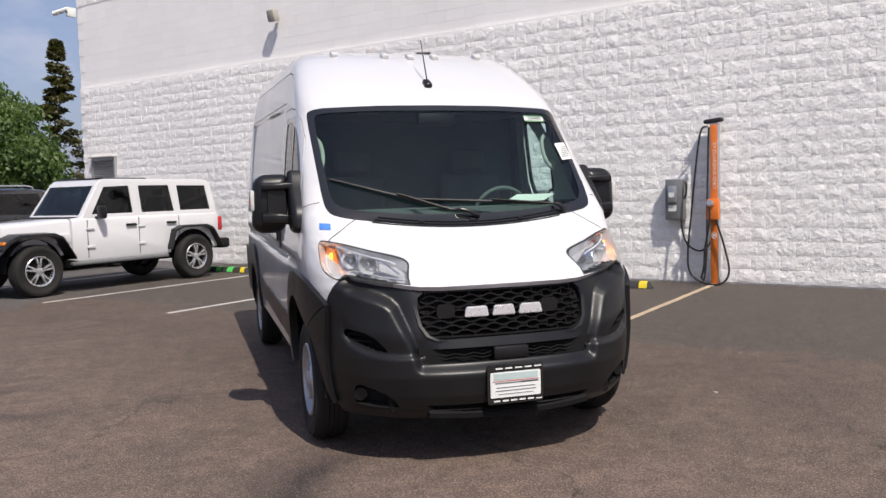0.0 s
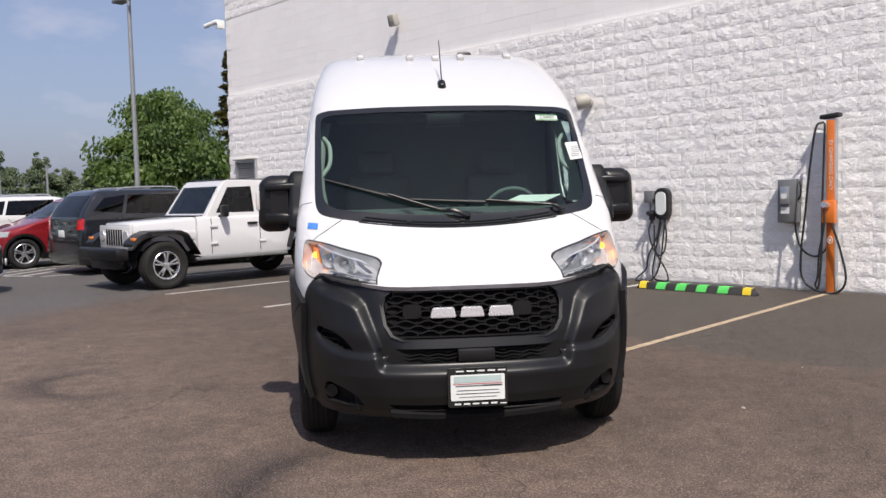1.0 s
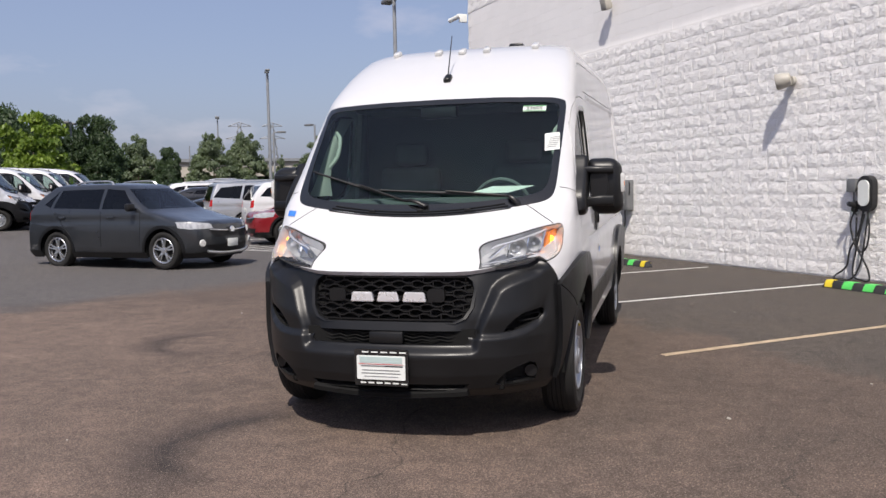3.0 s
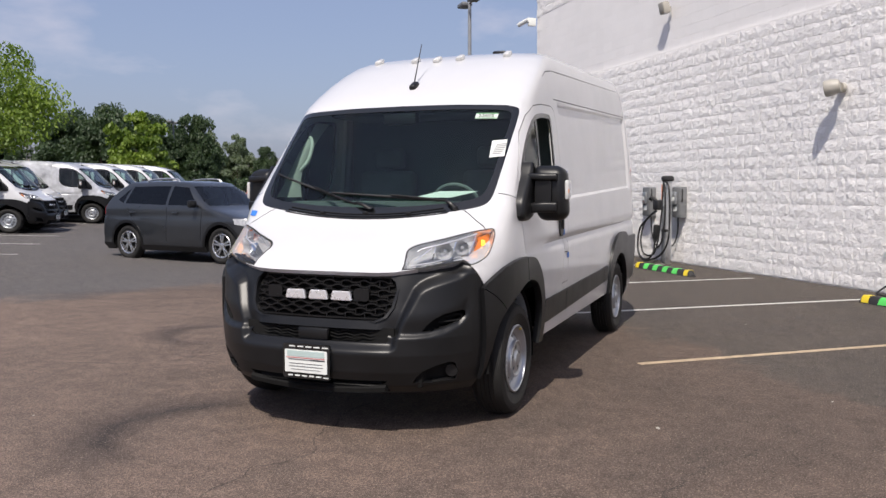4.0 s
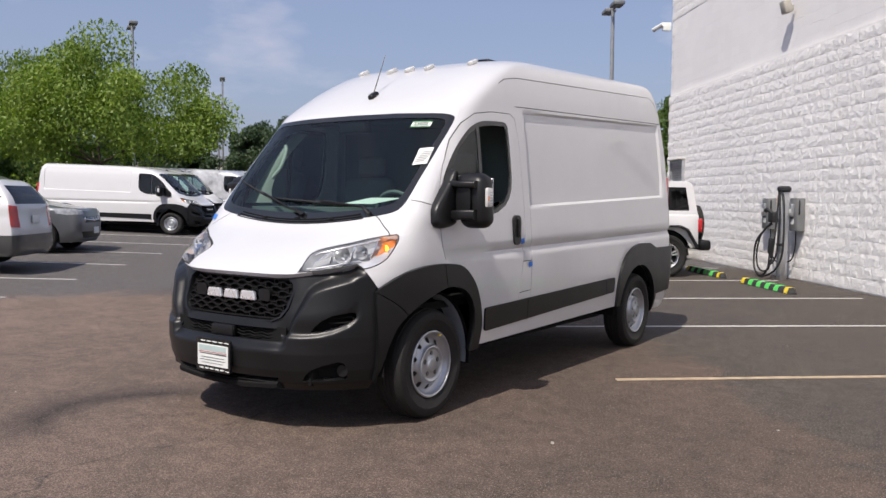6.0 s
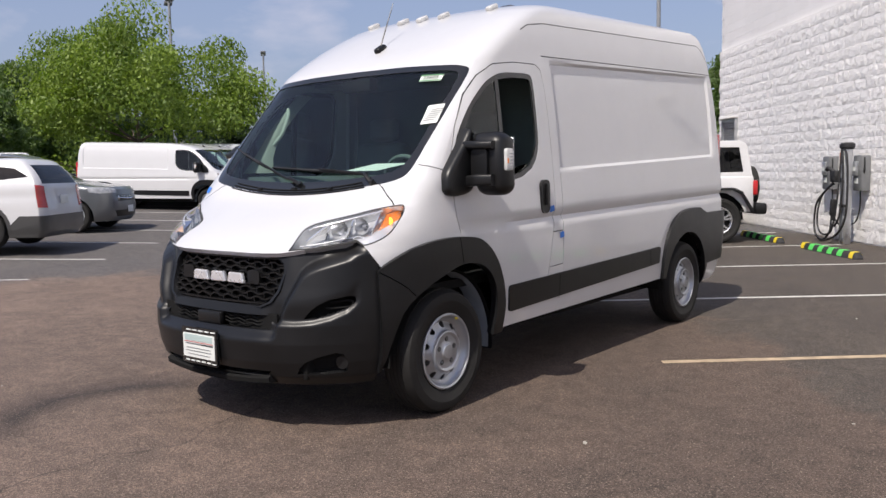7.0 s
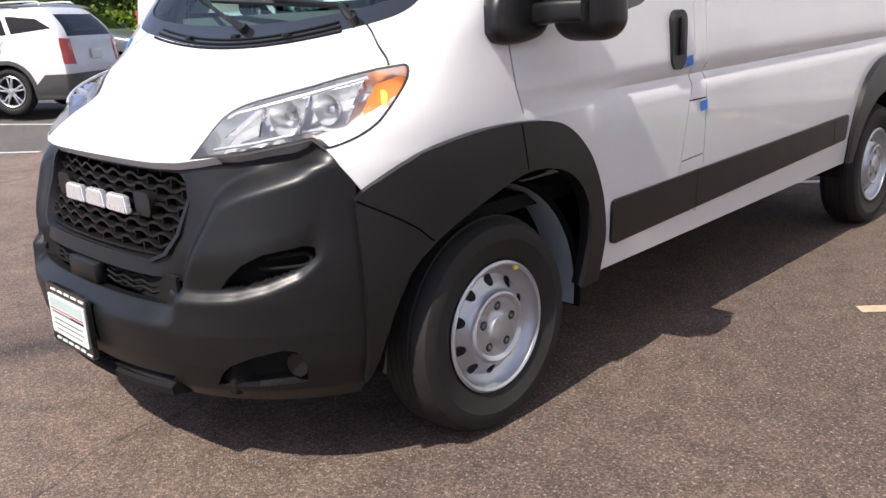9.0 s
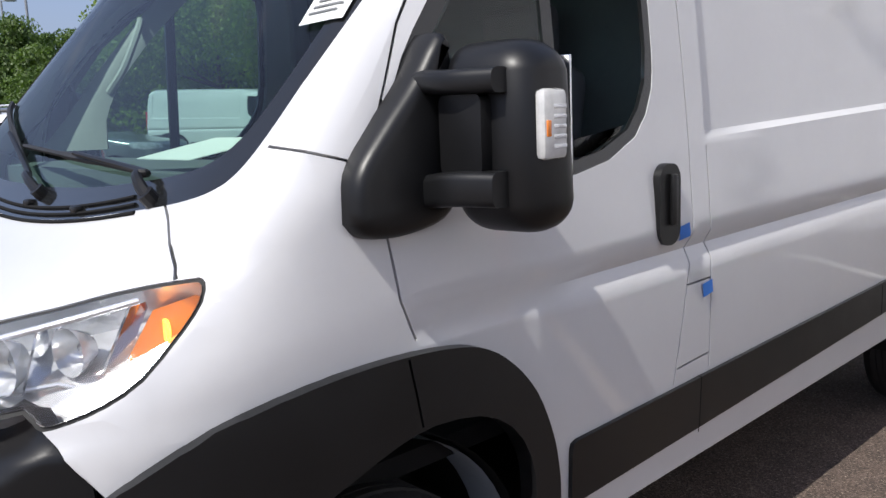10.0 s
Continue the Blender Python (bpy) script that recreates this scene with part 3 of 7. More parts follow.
def van_table(high):
    low = [(0.27, -0.83, 0.05, 0.93, 2.6, 4.30), (0.32, -0.885, 0.05, 0.955, 2.6, 4.33), (0.40, -0.915, 0.05, 0.975, 2.6, 4.35), (0.50, -0.925, 0.05, 0.985, 2.65, 4.36),
           (0.60, -0.915, 0.05, 0.990, 2.7, 4.37), (0.70, -0.885, 0.05, 0.995, 2.75, 4.38), (0.80, -0.850, 0.05, 0.998, 2.8, 4.38), (0.90, -0.815, 0.05, 1.0, 2.9, 4.38),
           (0.965, -0.790, 0.05, 1.0, 3.0, 4.38), (0.985, -0.765, 0.05, 1.0, 3.0, 4.38), (1.02, -0.715, 0.06, 1.0, 3.2, 4.38), (1.06, -0.65, 0.08, 1.0, 3.4, 4.38), (1.10, -0.575, 0.10, 0.999, 3.6, 4.38),
           (1.14, -0.495, 0.12, 0.997, 3.8, 4.38), (1.18, -0.415, 0.14, 0.994, 4.3, 4.37), (1.22, -0.335, 0.16, 0.991, 5.0, 4.37), (1.26, -0.27, 0.18, 0.987, 6.2, 4.37), (1.32, -0.21, 0.25, 0.982, 8.0, 4.36),
           (1.345, -0.192, 0.28, 0.980, 7.8, 4.36), (1.362, -0.180, 0.30, 0.978, 7.6, 4.36), (1.55, -0.03, 0.43, 0.962, 6.3, 4.35), (1.70, 0.09, 0.52, 0.948, 5.5, 4.34), (1.88, 0.235, 0.62, 0.929, 4.5, 4.32)]
    if high:
        up = [(2.04, 0.365, 0.74, 0.908, 4.2, 4.30), (2.06, 0.382, 0.76, 0.904, 4.2, 4.30), (2.08, 0.405, 0.78, 0.901, 4.2, 4.29), (2.16, 0.53, 0.90, 0.890, 4.2, 4.28), (2.26, 0.70, 1.08, 0.872, 4.2, 4.26), (2.35, 0.87, 1.25, 0.850, 4.0, 4.24),
              (2.42, 1.01, 1.40, 0.822, 3.8, 4.22), (2.46, 1.12, 1.52, 0.795, 3.6, 4.20), (2.49, 1.24, 1.66, 0.755, 3.4, 4.17), (2.512, 1.38, 1.85, 0.69, 3.2, 4.13), (2.528, 1.56, 2.05, 0.59, 3.0, 4.08), (2.54, 1.83, 2.3, 0.43, 2.8, 4.0), (2.546, 2.15, 2.6, 0.18, 2.5, 3.9)]
    else:
        up = [(1.98, 0.33, 0.74, 0.908, 4.2, 4.30), (2.06, 0.46, 0.9, 0.885, 4.0, 4.29), (2.12, 0.62, 1.1, 0.85, 3.8, 4.27), (2.17, 0.85, 1.4, 0.79, 3.5, 4.24), (2.20, 1.1, 1.7, 0.70, 3.2, 4.2), (2.22, 1.5, 2.0, 0.5, 3.0, 4.1), (2.23, 2.0, 2.4, 0.2, 2.6, 3.9)]
    return low + up


VAN_SIDES = [0.6, 0.8, 1.0, 1.15, 1.28, 1.305, 1.33, 1.7, 2.1, 2.5, 2.9, 3.3, 3.7, 4.0, 4.105, 4.13]


def van_bulge(y, z):
    k = min(1.0, max(0.0, (y - 0.15) / 0.5))
    d = 0.0
    if 1.02 < z < 1.10:
        d = -0.024 * (1.0 - abs(z - 1.06) / 0.04)
    d *= k
    if 1.355 < z < 2.07 and 1.29 < y < 4.12:
        d -= 0.020 if y > 1.31 else 0.0
    return d


def side_door(s):
    return lambda c: c.x * s > 0.5


GRILLE = [(-0.49, 0.87), (-0.475, 0.915), (-0.43, 0.948), (0.43, 0.948), (0.475, 0.915), (0.49, 0.87), (0.475, 0.77), (0.44, 0.715), (0.38, 0.690), (-0.38, 0.690), (-0.44, 0.715), (-0.475, 0.77)]
LOWER_GRILLE = [(-0.455, 0.645), (-0.47, 0.585), (-0.45, 0.570), (0.45, 0.570), (0.47, 0.585), (0.455, 0.645)]
WS_OUT = [(0.0, 1.264), (0.30, 1.280), (0.50, 1.301), (0.66, 1.321), (0.76, 1.338), (0.82, 1.358), (0.85, 1.392), (0.862, 1.46), (0.865, 1.585), (0.867, 1.72), (0.868, 1.90), (0.865, 1.985), (0.846, 2.018), (0.78, 2.034), (0.4, 2.048), (0.0, 2.052)]
WS_IN = [(0.0, 1.338), (0.30, 1.346), (0.53, 1.364), (0.68, 1.382), (0.765, 1.406), (0.803, 1.446), (0.817, 1.52), (0.822, 1.62), (0.825, 1.72), (0.828, 1.90), (0.825, 1.962), (0.80, 1.990), (0.73, 2.001), (0.4, 2.012), (0.0, 2.014)]
WINDOW = [(0.13, 1.35), (0.145, 1.48), (0.19, 1.59), (0.33, 1.765), (0.49, 1.905), (0.60, 1.965), (0.72, 1.998), (0.90, 2.010), (1.01, 2.010), (1.048, 1.99), (1.062, 1.93), (1.064, 1.62), (1.05, 1.52), (1.015, 1.455), (0.96, 1.40), (0.84, 1.348), (0.70, 1.322), (0.40, 1.312), (0.2, 1.322)]
WIN_FRONT = [(0.21, 1.40), (0.25, 1.60), (0.37, 1.765), (0.51, 1.885), (0.60, 1.93), (0.622, 1.938), (0.622, 1.352), (0.3, 1.35)]
WIN_REAR = [(0.66, 1.354), (0.66, 1.952), (0.80, 1.975), (1.0, 1.98), (1.026, 1.965), (1.036, 1.91), (1.036, 1.63), (1.022, 1.54), (0.985, 1.475), (0.93, 1.42), (0.82, 1.376), (0.72, 1.357)]
HEADLAMP = [(-0.03, 0.983), (-0.006, 1.02), (0.014, 1.058), (0.038, 1.092), (0.09, 1.118), (0.18, 1.140), (0.30, 1.166), (0.40, 1.190), (0.50, 1.209), (0.572, 1.218), (0.587, 1.210), (0.588, 1.180), (0.564, 1.133), (0.52, 1.070), (0.47, 1.036), (0.42, 1.017), (0.379, 1.009), (0.362, 1.021), (0.34, 1.034), (0.28, 1.023), (0.153, 1.001)]
BUMPER = [(-0.80, 0.2), (-0.80, 0.9695), (-0.181, 0.9695), (-0.076, 0.9735), (0.02, 0.986), (0.153, 1.005), (0.28, 1.026), (0.34, 1.037), (0.362, 1.024), (0.379, 1.012), (0.409, 0.978), (0.444, 0.929), (0.488, 0.862), (0.54, 0.82), (0.7, 0.8), (0.7, 0.2)]
FLARE_F = [(-0.455, 0.30), (-0.475, 0.872), (-0.43, 0.909), (-0.29, 0.975), (-0.11, 1.010), (0.08, 1.018), (0.24, 1.006), (0.33, 0.982), (0.41, 0.930), (0.485, 0.85), (0.54, 0.742), (0.568, 0.645), (0.578, 0.56), (0.566, 0.48), (0.545, 0.36), (0.30, 0.30)]
FLARE_R = [(2.945, 0.2), (2.95, 0.44), (2.96, 0.60), (3.01, 0.77), (3.09, 0.885), (3.19, 0.955), (3.32, 1.0), (3.50, 1.02), (3.70, 1.018), (3.87, 0.962), (4.37, 0.962), (4.37, 0.52), (4.1, 0.50), (3.93, 0.49), (3.90, 0.2)]
INTAKE = [(0.650, 0.636), (0.672, 0.668), (0.710, 0.706), (0.755, 0.734), (0.832, 0.754), (0.848, 0.746), (0.849, 0.722), (0.826, 0.694), (0.765, 0.660), (0.70, 0.638)]
FOGHOLE = [(0.60, 0.338), (0.625, 0.375), (0.66, 0.408), (0.72, 0.437), (0.785, 0.457), (0.808, 0.446), (0.816, 0.40), (0.80, 0.345), (0.70, 0.335)]


def eased(pts, i0, i1, n=4):
    """An outline with the stretch i0..i1 drawn as a smooth curve."""
    mid = [(p.x, p.y) for p in bend([(*p, 0) for p in pts[i0:i1 + 1]], n)]
    return pts[:i0] + mid + pts[i1 + 1:]


def shrunk(pts, d):
    """An outline moved inwards by d (its points run one way round)."""
    area = sum(a[0] * b_[1] - b_[0] * a[1] for a, b_ in zip(pts, pts[1:] + pts[:1]))
    out, n = [], len(pts)
    for i in range(n):
        p, q, r = Vector(pts[i - 1]), Vector(pts[i]), Vector(pts[(i + 1) % n])
        e1, e2 = (q - p).normalized(), (r - q).normalized()
        m = Vector((-(e1.y + e2.y), e1.x + e2.x))
        m = m.normalized() * d / max(0.5, math.sqrt(max(0.05, (1 + e1.dot(e2)) / 2))) * (1 if area > 0 else -1)
        out.append((q.x + m.x, q.y + m.y))
    return out


FLARE_F = eased(FLARE_F, 1, 13, 3)
FLARE_R = eased(FLARE_R, 1, 8, 4)
HEADLAMP = eased(HEADLAMP, 0, 9, 3)
HEADLAMP = eased(HEADLAMP, len(HEADLAMP) - 12, len(HEADLAMP) - 3, 2)
WS_OUT = eased(WS_OUT, 0, 13, 4)
WS_IN = eased(WS_IN, 0, 12, 4)
WINDOW = eased(WINDOW, 0, 12, 3)
ARCH_F = eased([(0.40, 0.2), (0.455, 0.40), (0.478, 0.50), (0.487, 0.60), (0.465, 0.70), (0.40, 0.79), (0.30, 0.843), (0.17, 0.860), (0.07, 0.846), (-0.03, 0.815), (-0.13, 0.780), (-0.25, 0.720), (-0.34, 0.64), (-0.395, 0.52), (-0.43, 0.40), (-0.455, 0.33), (-0.50, 0.2)], 1, 15, 2)
ARCH_R = [(3.905, 0.2), (3.895, 0.37)] + [(3.45 + 0.445 * math.cos(math.pi * k / 22), 0.37 + 0.445 * math.sin(math.pi * k / 22)) for k in range(1, 22)] + [(3.005, 0.37), (3.005, 0.2)]
VALLEY = [(0.0, 0.967), (0.34, 0.967), (0.46, 0.9695), (0.55, 0.9805), (0.674, 0.997), (0.779, 1.019), (0.806, 1.024), (0.828, 1.004), (0.808, 0.984), (0.757, 0.966), (0.678, 0.941), (0.625, 0.916), (0.588, 0.882), (0.562, 0.82), (0.50, 0.665), (0.482, 0.567), (0.0, 0.567)]
LIPGAP = [(-0.47, 0.352), (-0.43, 0.318), (0.43, 0.318), (0.47, 0.352)]


def mirrored(poly):
    return poly + [(-x, z) for x, z in poly[-2:0:-1]]


def van(m, label, high=True, full=True, window_down=True, lit=True, group=""):
    """A panel van, nose to -y, the front axle over the origin."""
    rt = root("cargo_van", m, label, "van", group)
    bm = loft_body(van_table(high), VAN_SIDES, van_bulge)
    for v in bm.verts:
        if v.co.y > 0.3:
            v.co.z += (v.co.y - 0.3) * (0.012 + 0.026 * min(1.0, max(0.0, (v.co.z - 1.0) / 0.4)))
    front = lambda c: c.y < 0.95
    zones = []

    def zone(key, poly, across, keep, facing=0.12):
        z = Zone(poly, across, keep, facing)
        z.cut(bm)
        zones.append((key, z))

    dz = 0.0 if high else -0.03
    zone("windscreen", mirrored([(x, z + (dz if z > 1.8 else 0)) for x, z in WS_IN]), (1, 0), front)
    zone("border", mirrored([(x, z + (dz if z > 1.8 else 0)) for x, z in WS_OUT]), (1, 0), front)
    for s in (1, -1):
        side = lambda c, s=s: c.x * s > 0.5
        diag = lambda c, s=s: c.x * s > -1e-3 and c.y < 0.2
        nose_s = lambda c, s=s: c.x * s > 0 and c.y < -0.2
        t = "L" if s > 0 else "R"
        zone("arch", ARCH_F, (0, 1), side)
        zone("arch", ARCH_R, (0, 1), side)
        zone("arch", [(0.40, 0.1), (0.40, 0.395), (0.56, 0.398), (0.615, 0.413), (3.06, 0.452), (3.06, 0.1)], (0, 1), side, 0.0)
        if full:
            for line in ([(-0.472, 0.870), (-0.38, 0.815), (-0.31, 0.768), (-0.262, 0.722)], [(0.107, 1.012), (0.120, 0.95), (0.137, 0.865)], [(1.255, 0.688), (1.259, 0.513)], [(2.70, 0.712), (2.72, 0.582)]):
                zone("fseam" + t, strip(line, 0.003), (0, 1), side)
        zone("flare" + t, FLARE_F, (0, 1), side)
        zone("rear_flare" + t, FLARE_R, (0, 1), side)
        zone("headlamp" + t, shrunk(HEADLAMP, 0.007), (0.8 * s, 0.6), diag)
        zone("gasket" + t, HEADLAMP, (0.8 * s, 0.6), diag)
        zone("bumper", BUMPER, (0.8 * s, 0.6), diag, 0.0)
        zone("winfront" + t, WIN_FRONT, (0, 1), side)
        zone("winrear" + t, WIN_REAR, (0, 1), side)
        zone("winseal" + t, WINDOW, (0, 1), side)
        zone("sill" + t, [(0.668, 0.503), (0.652, 0.508), (0.645, 0.524), (0.643, 0.648), (0.648, 0.664), (0.664, 0.670), (2.87, 0.728), (2.895, 0.720), (2.90, 0.700), (2.89, 0.605), (2.875, 0.590)], (0, 1), side)
        if full:
            for line in ([(0.10, 1.26), (0.12, 1.12), (0.155, 1.035)], [(0.06, 1.37), (0.20, 1.66), (0.33, 1.845), (0.46, 1.965), (0.62, 2.045), (0.85, 2.075), (1.11, 2.082), (1.17, 2.05), (1.198, 1.9), (1.212, 1.60), (1.217, 1.40), (1.214, 1.137), (1.180, 0.972), (1.118, 0.685)],
                         [(1.311, 1.36), (1.311, 1.1), (1.316, 0.70)], [(1.182, 0.972), (1.311, 0.974)], [(1.135, 0.735), (1.314, 0.745)],
                         [(1.0, 2.30), (1.1, 2.345), (1.3, 2.375), (2.5, 2.43), (4.02, 2.50), (4.10, 2.46), (4.18, 2.36), (4.24, 2.2)], [(1.2, 2.145), (4.3, 2.245)]):
                zone("seam", strip(line, 0.0032), (0, 1), side, 0.55)
            zone("seam", strip([(s * 0.868, 1.214), (s * 0.845, 1.233), (s * 0.805, 1.257), (s * 0.734, 1.305), (s * 0.685, 1.332)], 0.0026), (1, 0), lambda c, s=s: c.x * s > 0 and c.y < 0.0, 0.0)
            zone("seam", strip([(-0.08, 1.432), (0.03, 1.40), (0.085, 1.345)], 0.003), (0, 1), side, 0.3)
            zone("seam", strip([(s * 0.49, 0.66), (s * 0.49, 0.42)], 0.003), (1, 0), nose_s)
    got = {}
    for f in bm.faces:
        for key, z in zones:
            if z.has(f):
                got.setdefault(key, []).append(f)
                break
    P = lambda name, b, mat, parent=rt, lab="": part(name, b, mat, parent, lab)
    bm.normal_update()
    taken = {k: take(bm, fs, out, rim, False) for k, fs in got.items()
             for out, rim in [{"windscreen": (-0.004, 0.0), "border": (0.0, 0.004), "seam": (-0.008, 0.0), "sill": (0.012, 0.012), "flare": (0.030, 0.05), "fseam": (0.010, 0.0), "rear_": (0.028, 0.05), 
                               "winse": (-0.002, 0.012), "winfr": (-0.006, 0.0), "winre": (-0.006, 0.0), "headl": (0.002, 0.0), "gaske": (-0.003, 0.0)}.get(k[:5] if k[:5] not in ("winds", "borde", "sillL", "sillR", "seam") else
                               {"winds": "windscreen", "borde": "border", "sillL": "sill", "sillR": "sill", "seam": "seam"}[k[:5]], (0.0, 0.0))]}
    bowls = {t: take(bm, got["headlamp" + t], -0.07, -0.0705, False) for t in "LR"}
    skin = BVHTree.FromBMesh(bm)
    bmesh.ops.delete(bm, geom=[f for fs in got.values() for f in fs], context="FACES")
    bm.normal_update()
    skirt(bm, {v: v.co - v.normal * 0.03 for v in bm.verts})
    body = P("body", bm, M_WHITE)
    pane = P("windscreen", taken["windscreen"], M_GLASS)
    pane.visible_shadow = False
    P("windscreen_border", taken["border"], M_FRIT)
    if "seam" in taken:
        for piece in islands(taken["seam"]):
            P("panel_seam", piece, M_SEAM, body)
    taken["bumper"].free()
    bump_ob = bumper_moulding(rt, full)
    b = bmesh.new()
    rings = [[b.verts.new((x, -0.868 + 0.16 * x * x + dy, 0.288 + dzz + 0.10 * x * x)) for dy, dzz in ((0.0, 0.018), (-0.018, 0.004), (-0.012, -0.022), (0.05, -0.03), (0.06, 0.018))] for x in np.linspace(-0.46, 0.46, 15)]
    for A, B in zip(rings, rings[1:]):
        for k in range(5):
            b.faces.new((A[k], A[(k + 1) % 5], B[(k + 1) % 5], B[k]))
    b.faces.new(rings[0])
    b.faces.new(rings[-1][::-1])
    P("skid_lip", b, M_DARK, bump_ob)
    for s in (1, -1):
        def front_y(x, z):
            hit = skin.ray_cast(Vector((x, -3, z)), Vector((0, 1, 0)))
            return hit[0].y if hit[0] is not None else -0.5
        b = bmesh.new()
        ring = bend([Vector((s * x, front_y(s * x, z) + 0.052, z)) for x, z in ((0.72, 0.686), (0.77, 0.688), (0.812, 0.692), (0.826, 0.706), (0.816, 0.724), (0.78, 0.722), (0.735, 0.714))], 4)
        tube(b, ring, 0.0065, 6)
        P("intake_bar", b, M_DARK, bump_ob)
        b = bmesh.new()
        c = Vector((s * 0.772, front_y(s * 0.772, 0.395) + 0.062, 0.395))
        ax = Vector((s * 0.35, -1, 0)).normalized()
        tube(b, [c - ax * 0.02, c + ax * 0.022], 0.036, 14)
        fog = P("fog_lamp", b, M_GRILLE, bump_ob)
    for t, s in (("L", 1), ("R", -1)):
        P("wheel_arch_flare", taken["flare" + t], M_BLACKTRIM)
        P("rear_arch_flare", taken["rear_flare" + t], M_BLACKTRIM)
        P("rubbing_panel", taken["sill" + t], M_BLACKTRIM)
        if "fseam" + t in taken:
            for piece in islands(taken["fseam" + t]):
                P("trim_seam", piece, M_SEAM)
        P("window_seal", taken["winseal" + t], M_FRIT)
        q = P("side_window", taken["winfront" + t], M_SIDEGLASS)
        q.visible_shadow = False
        if window_down and s > 0:
            taken["winrear" + t].free()
            b = bmesh.new()
            slab(b, [(0.64, 1.35), (0.64, 1.385), (0.98, 1.43), (0.93, 1.40), (0.82, 1.36)], "x", 0.925, 0.930)
            P("lowered_window", b, M_SIDEGLASS)
        else:
            q = P("side_window", taken["winrear" + t], M_SIDEGLASS)
            q.visible_shadow = False
        P("lamp_gasket", taken["gasket" + t], M_SEAM)
        # head lamp: bowl behind a clear cover
        lamp = P("headlamp", taken["headlamp" + t], M_LENS)
        lamp.visible_shadow = False
        P("lamp_bowl", bowls[t], M_REFLECTOR, lamp)
        headlamp_inside(lamp, s, lit)
    # grille
    grille(rt, full)
    # underside, liners
    b = boxes(((0, 1.9, 0.40), (1.5, 4.6, 0.16), 0.02), ((0, 0.05, 0.48), (1.1, 1.5, 0.30), 0.02), ((0, 3.45, 0.42), (1.5, 0.10, 0.10), 0.02), ((0, -0.45, 0.40), (1.3, 0.6, 0.2), 0.02))
    P("underbody", b, M_DARK)
    # Unseen floor, added to stop sunlight leaking through the hollow underside.
    P("floor_pan", boxes(((0, 1.78, 0.50), (1.90, 2.40, 0.03)), ((0, 4.10, 0.56), (1.80, 0.36, 0.03))), M_DARK)
    for s in (1, -1):
        for y, z, r in ((0.05, 0.36, 0.475), (3.45, 0.37, 0.465)):
            b = bmesh.new()
            rows = [[b.verts.new((s * x, y + r * math.cos(a), z + r * math.sin(a))) for a in (math.pi * (k / 20 * 1.06 - 0.05) for k in range(21))] for x in (0.50, 0.945)]
            for k in range(20):
                b.faces.new((rows[0][k], rows[0][k + 1], rows[1][k + 1], rows[1][k]))
            b.faces.new(rows[0])
            P("wheel_arch_liner", b, M_DARK)
        b = bmesh.new()
        rows = [[b.verts.new((s * x, 0.05 + 0.462 * math.cos(a), 0.36 + 0.462 * math.sin(a))) for a in (radians(-8 + 80 * k / 10) for k in range(11))] for x in (0.80, 0.925)]
        for k in range(10):
            b.faces.new((rows[0][k], rows[0][k + 1], rows[1][k + 1], rows[1][k]))
        P("inner_wing_edge", b, M_BARE)
    wheel_set(rt, [(0.985, 0.035, 0.360, 1), (0.985, 3.475, 0.360, 1), (-0.985, 0.035, 0.360, -1), (-0.985, 3.475, 0.360, -1)])
    van_details(rt, body, high, full, skin)
    return rt


def poly_gap(poly, x, z):
    """How far a point lies inside an outline (negative: outside)."""
    best = 9.0
    for (ax, az), (bx, bz) in zip(poly, poly[1:] + poly[:1]):
        dx, dz_ = bx - ax, bz - az
        t = min(1.0, max(0.0, ((x - ax) * dx + (z - az) * dz_) / (dx * dx + dz_ * dz_ + 1e-12)))
        best = min(best, math.hypot(ax + dx * t - x, az + dz_ * t - z))
    return best if inside(poly, x, z) else -best


def soft_step(v):
    v = min(1.0, max(0.0, v))
    return v * v * (3 - 2 * v)


LIP = [(0.40, 0.604), (0.535, 0.598), (0.62, 0.596), (0.70, 0.603), (0.77, 0.622), (0.83, 0.655), (0.866, 0.705), (0.872, 0.76)]


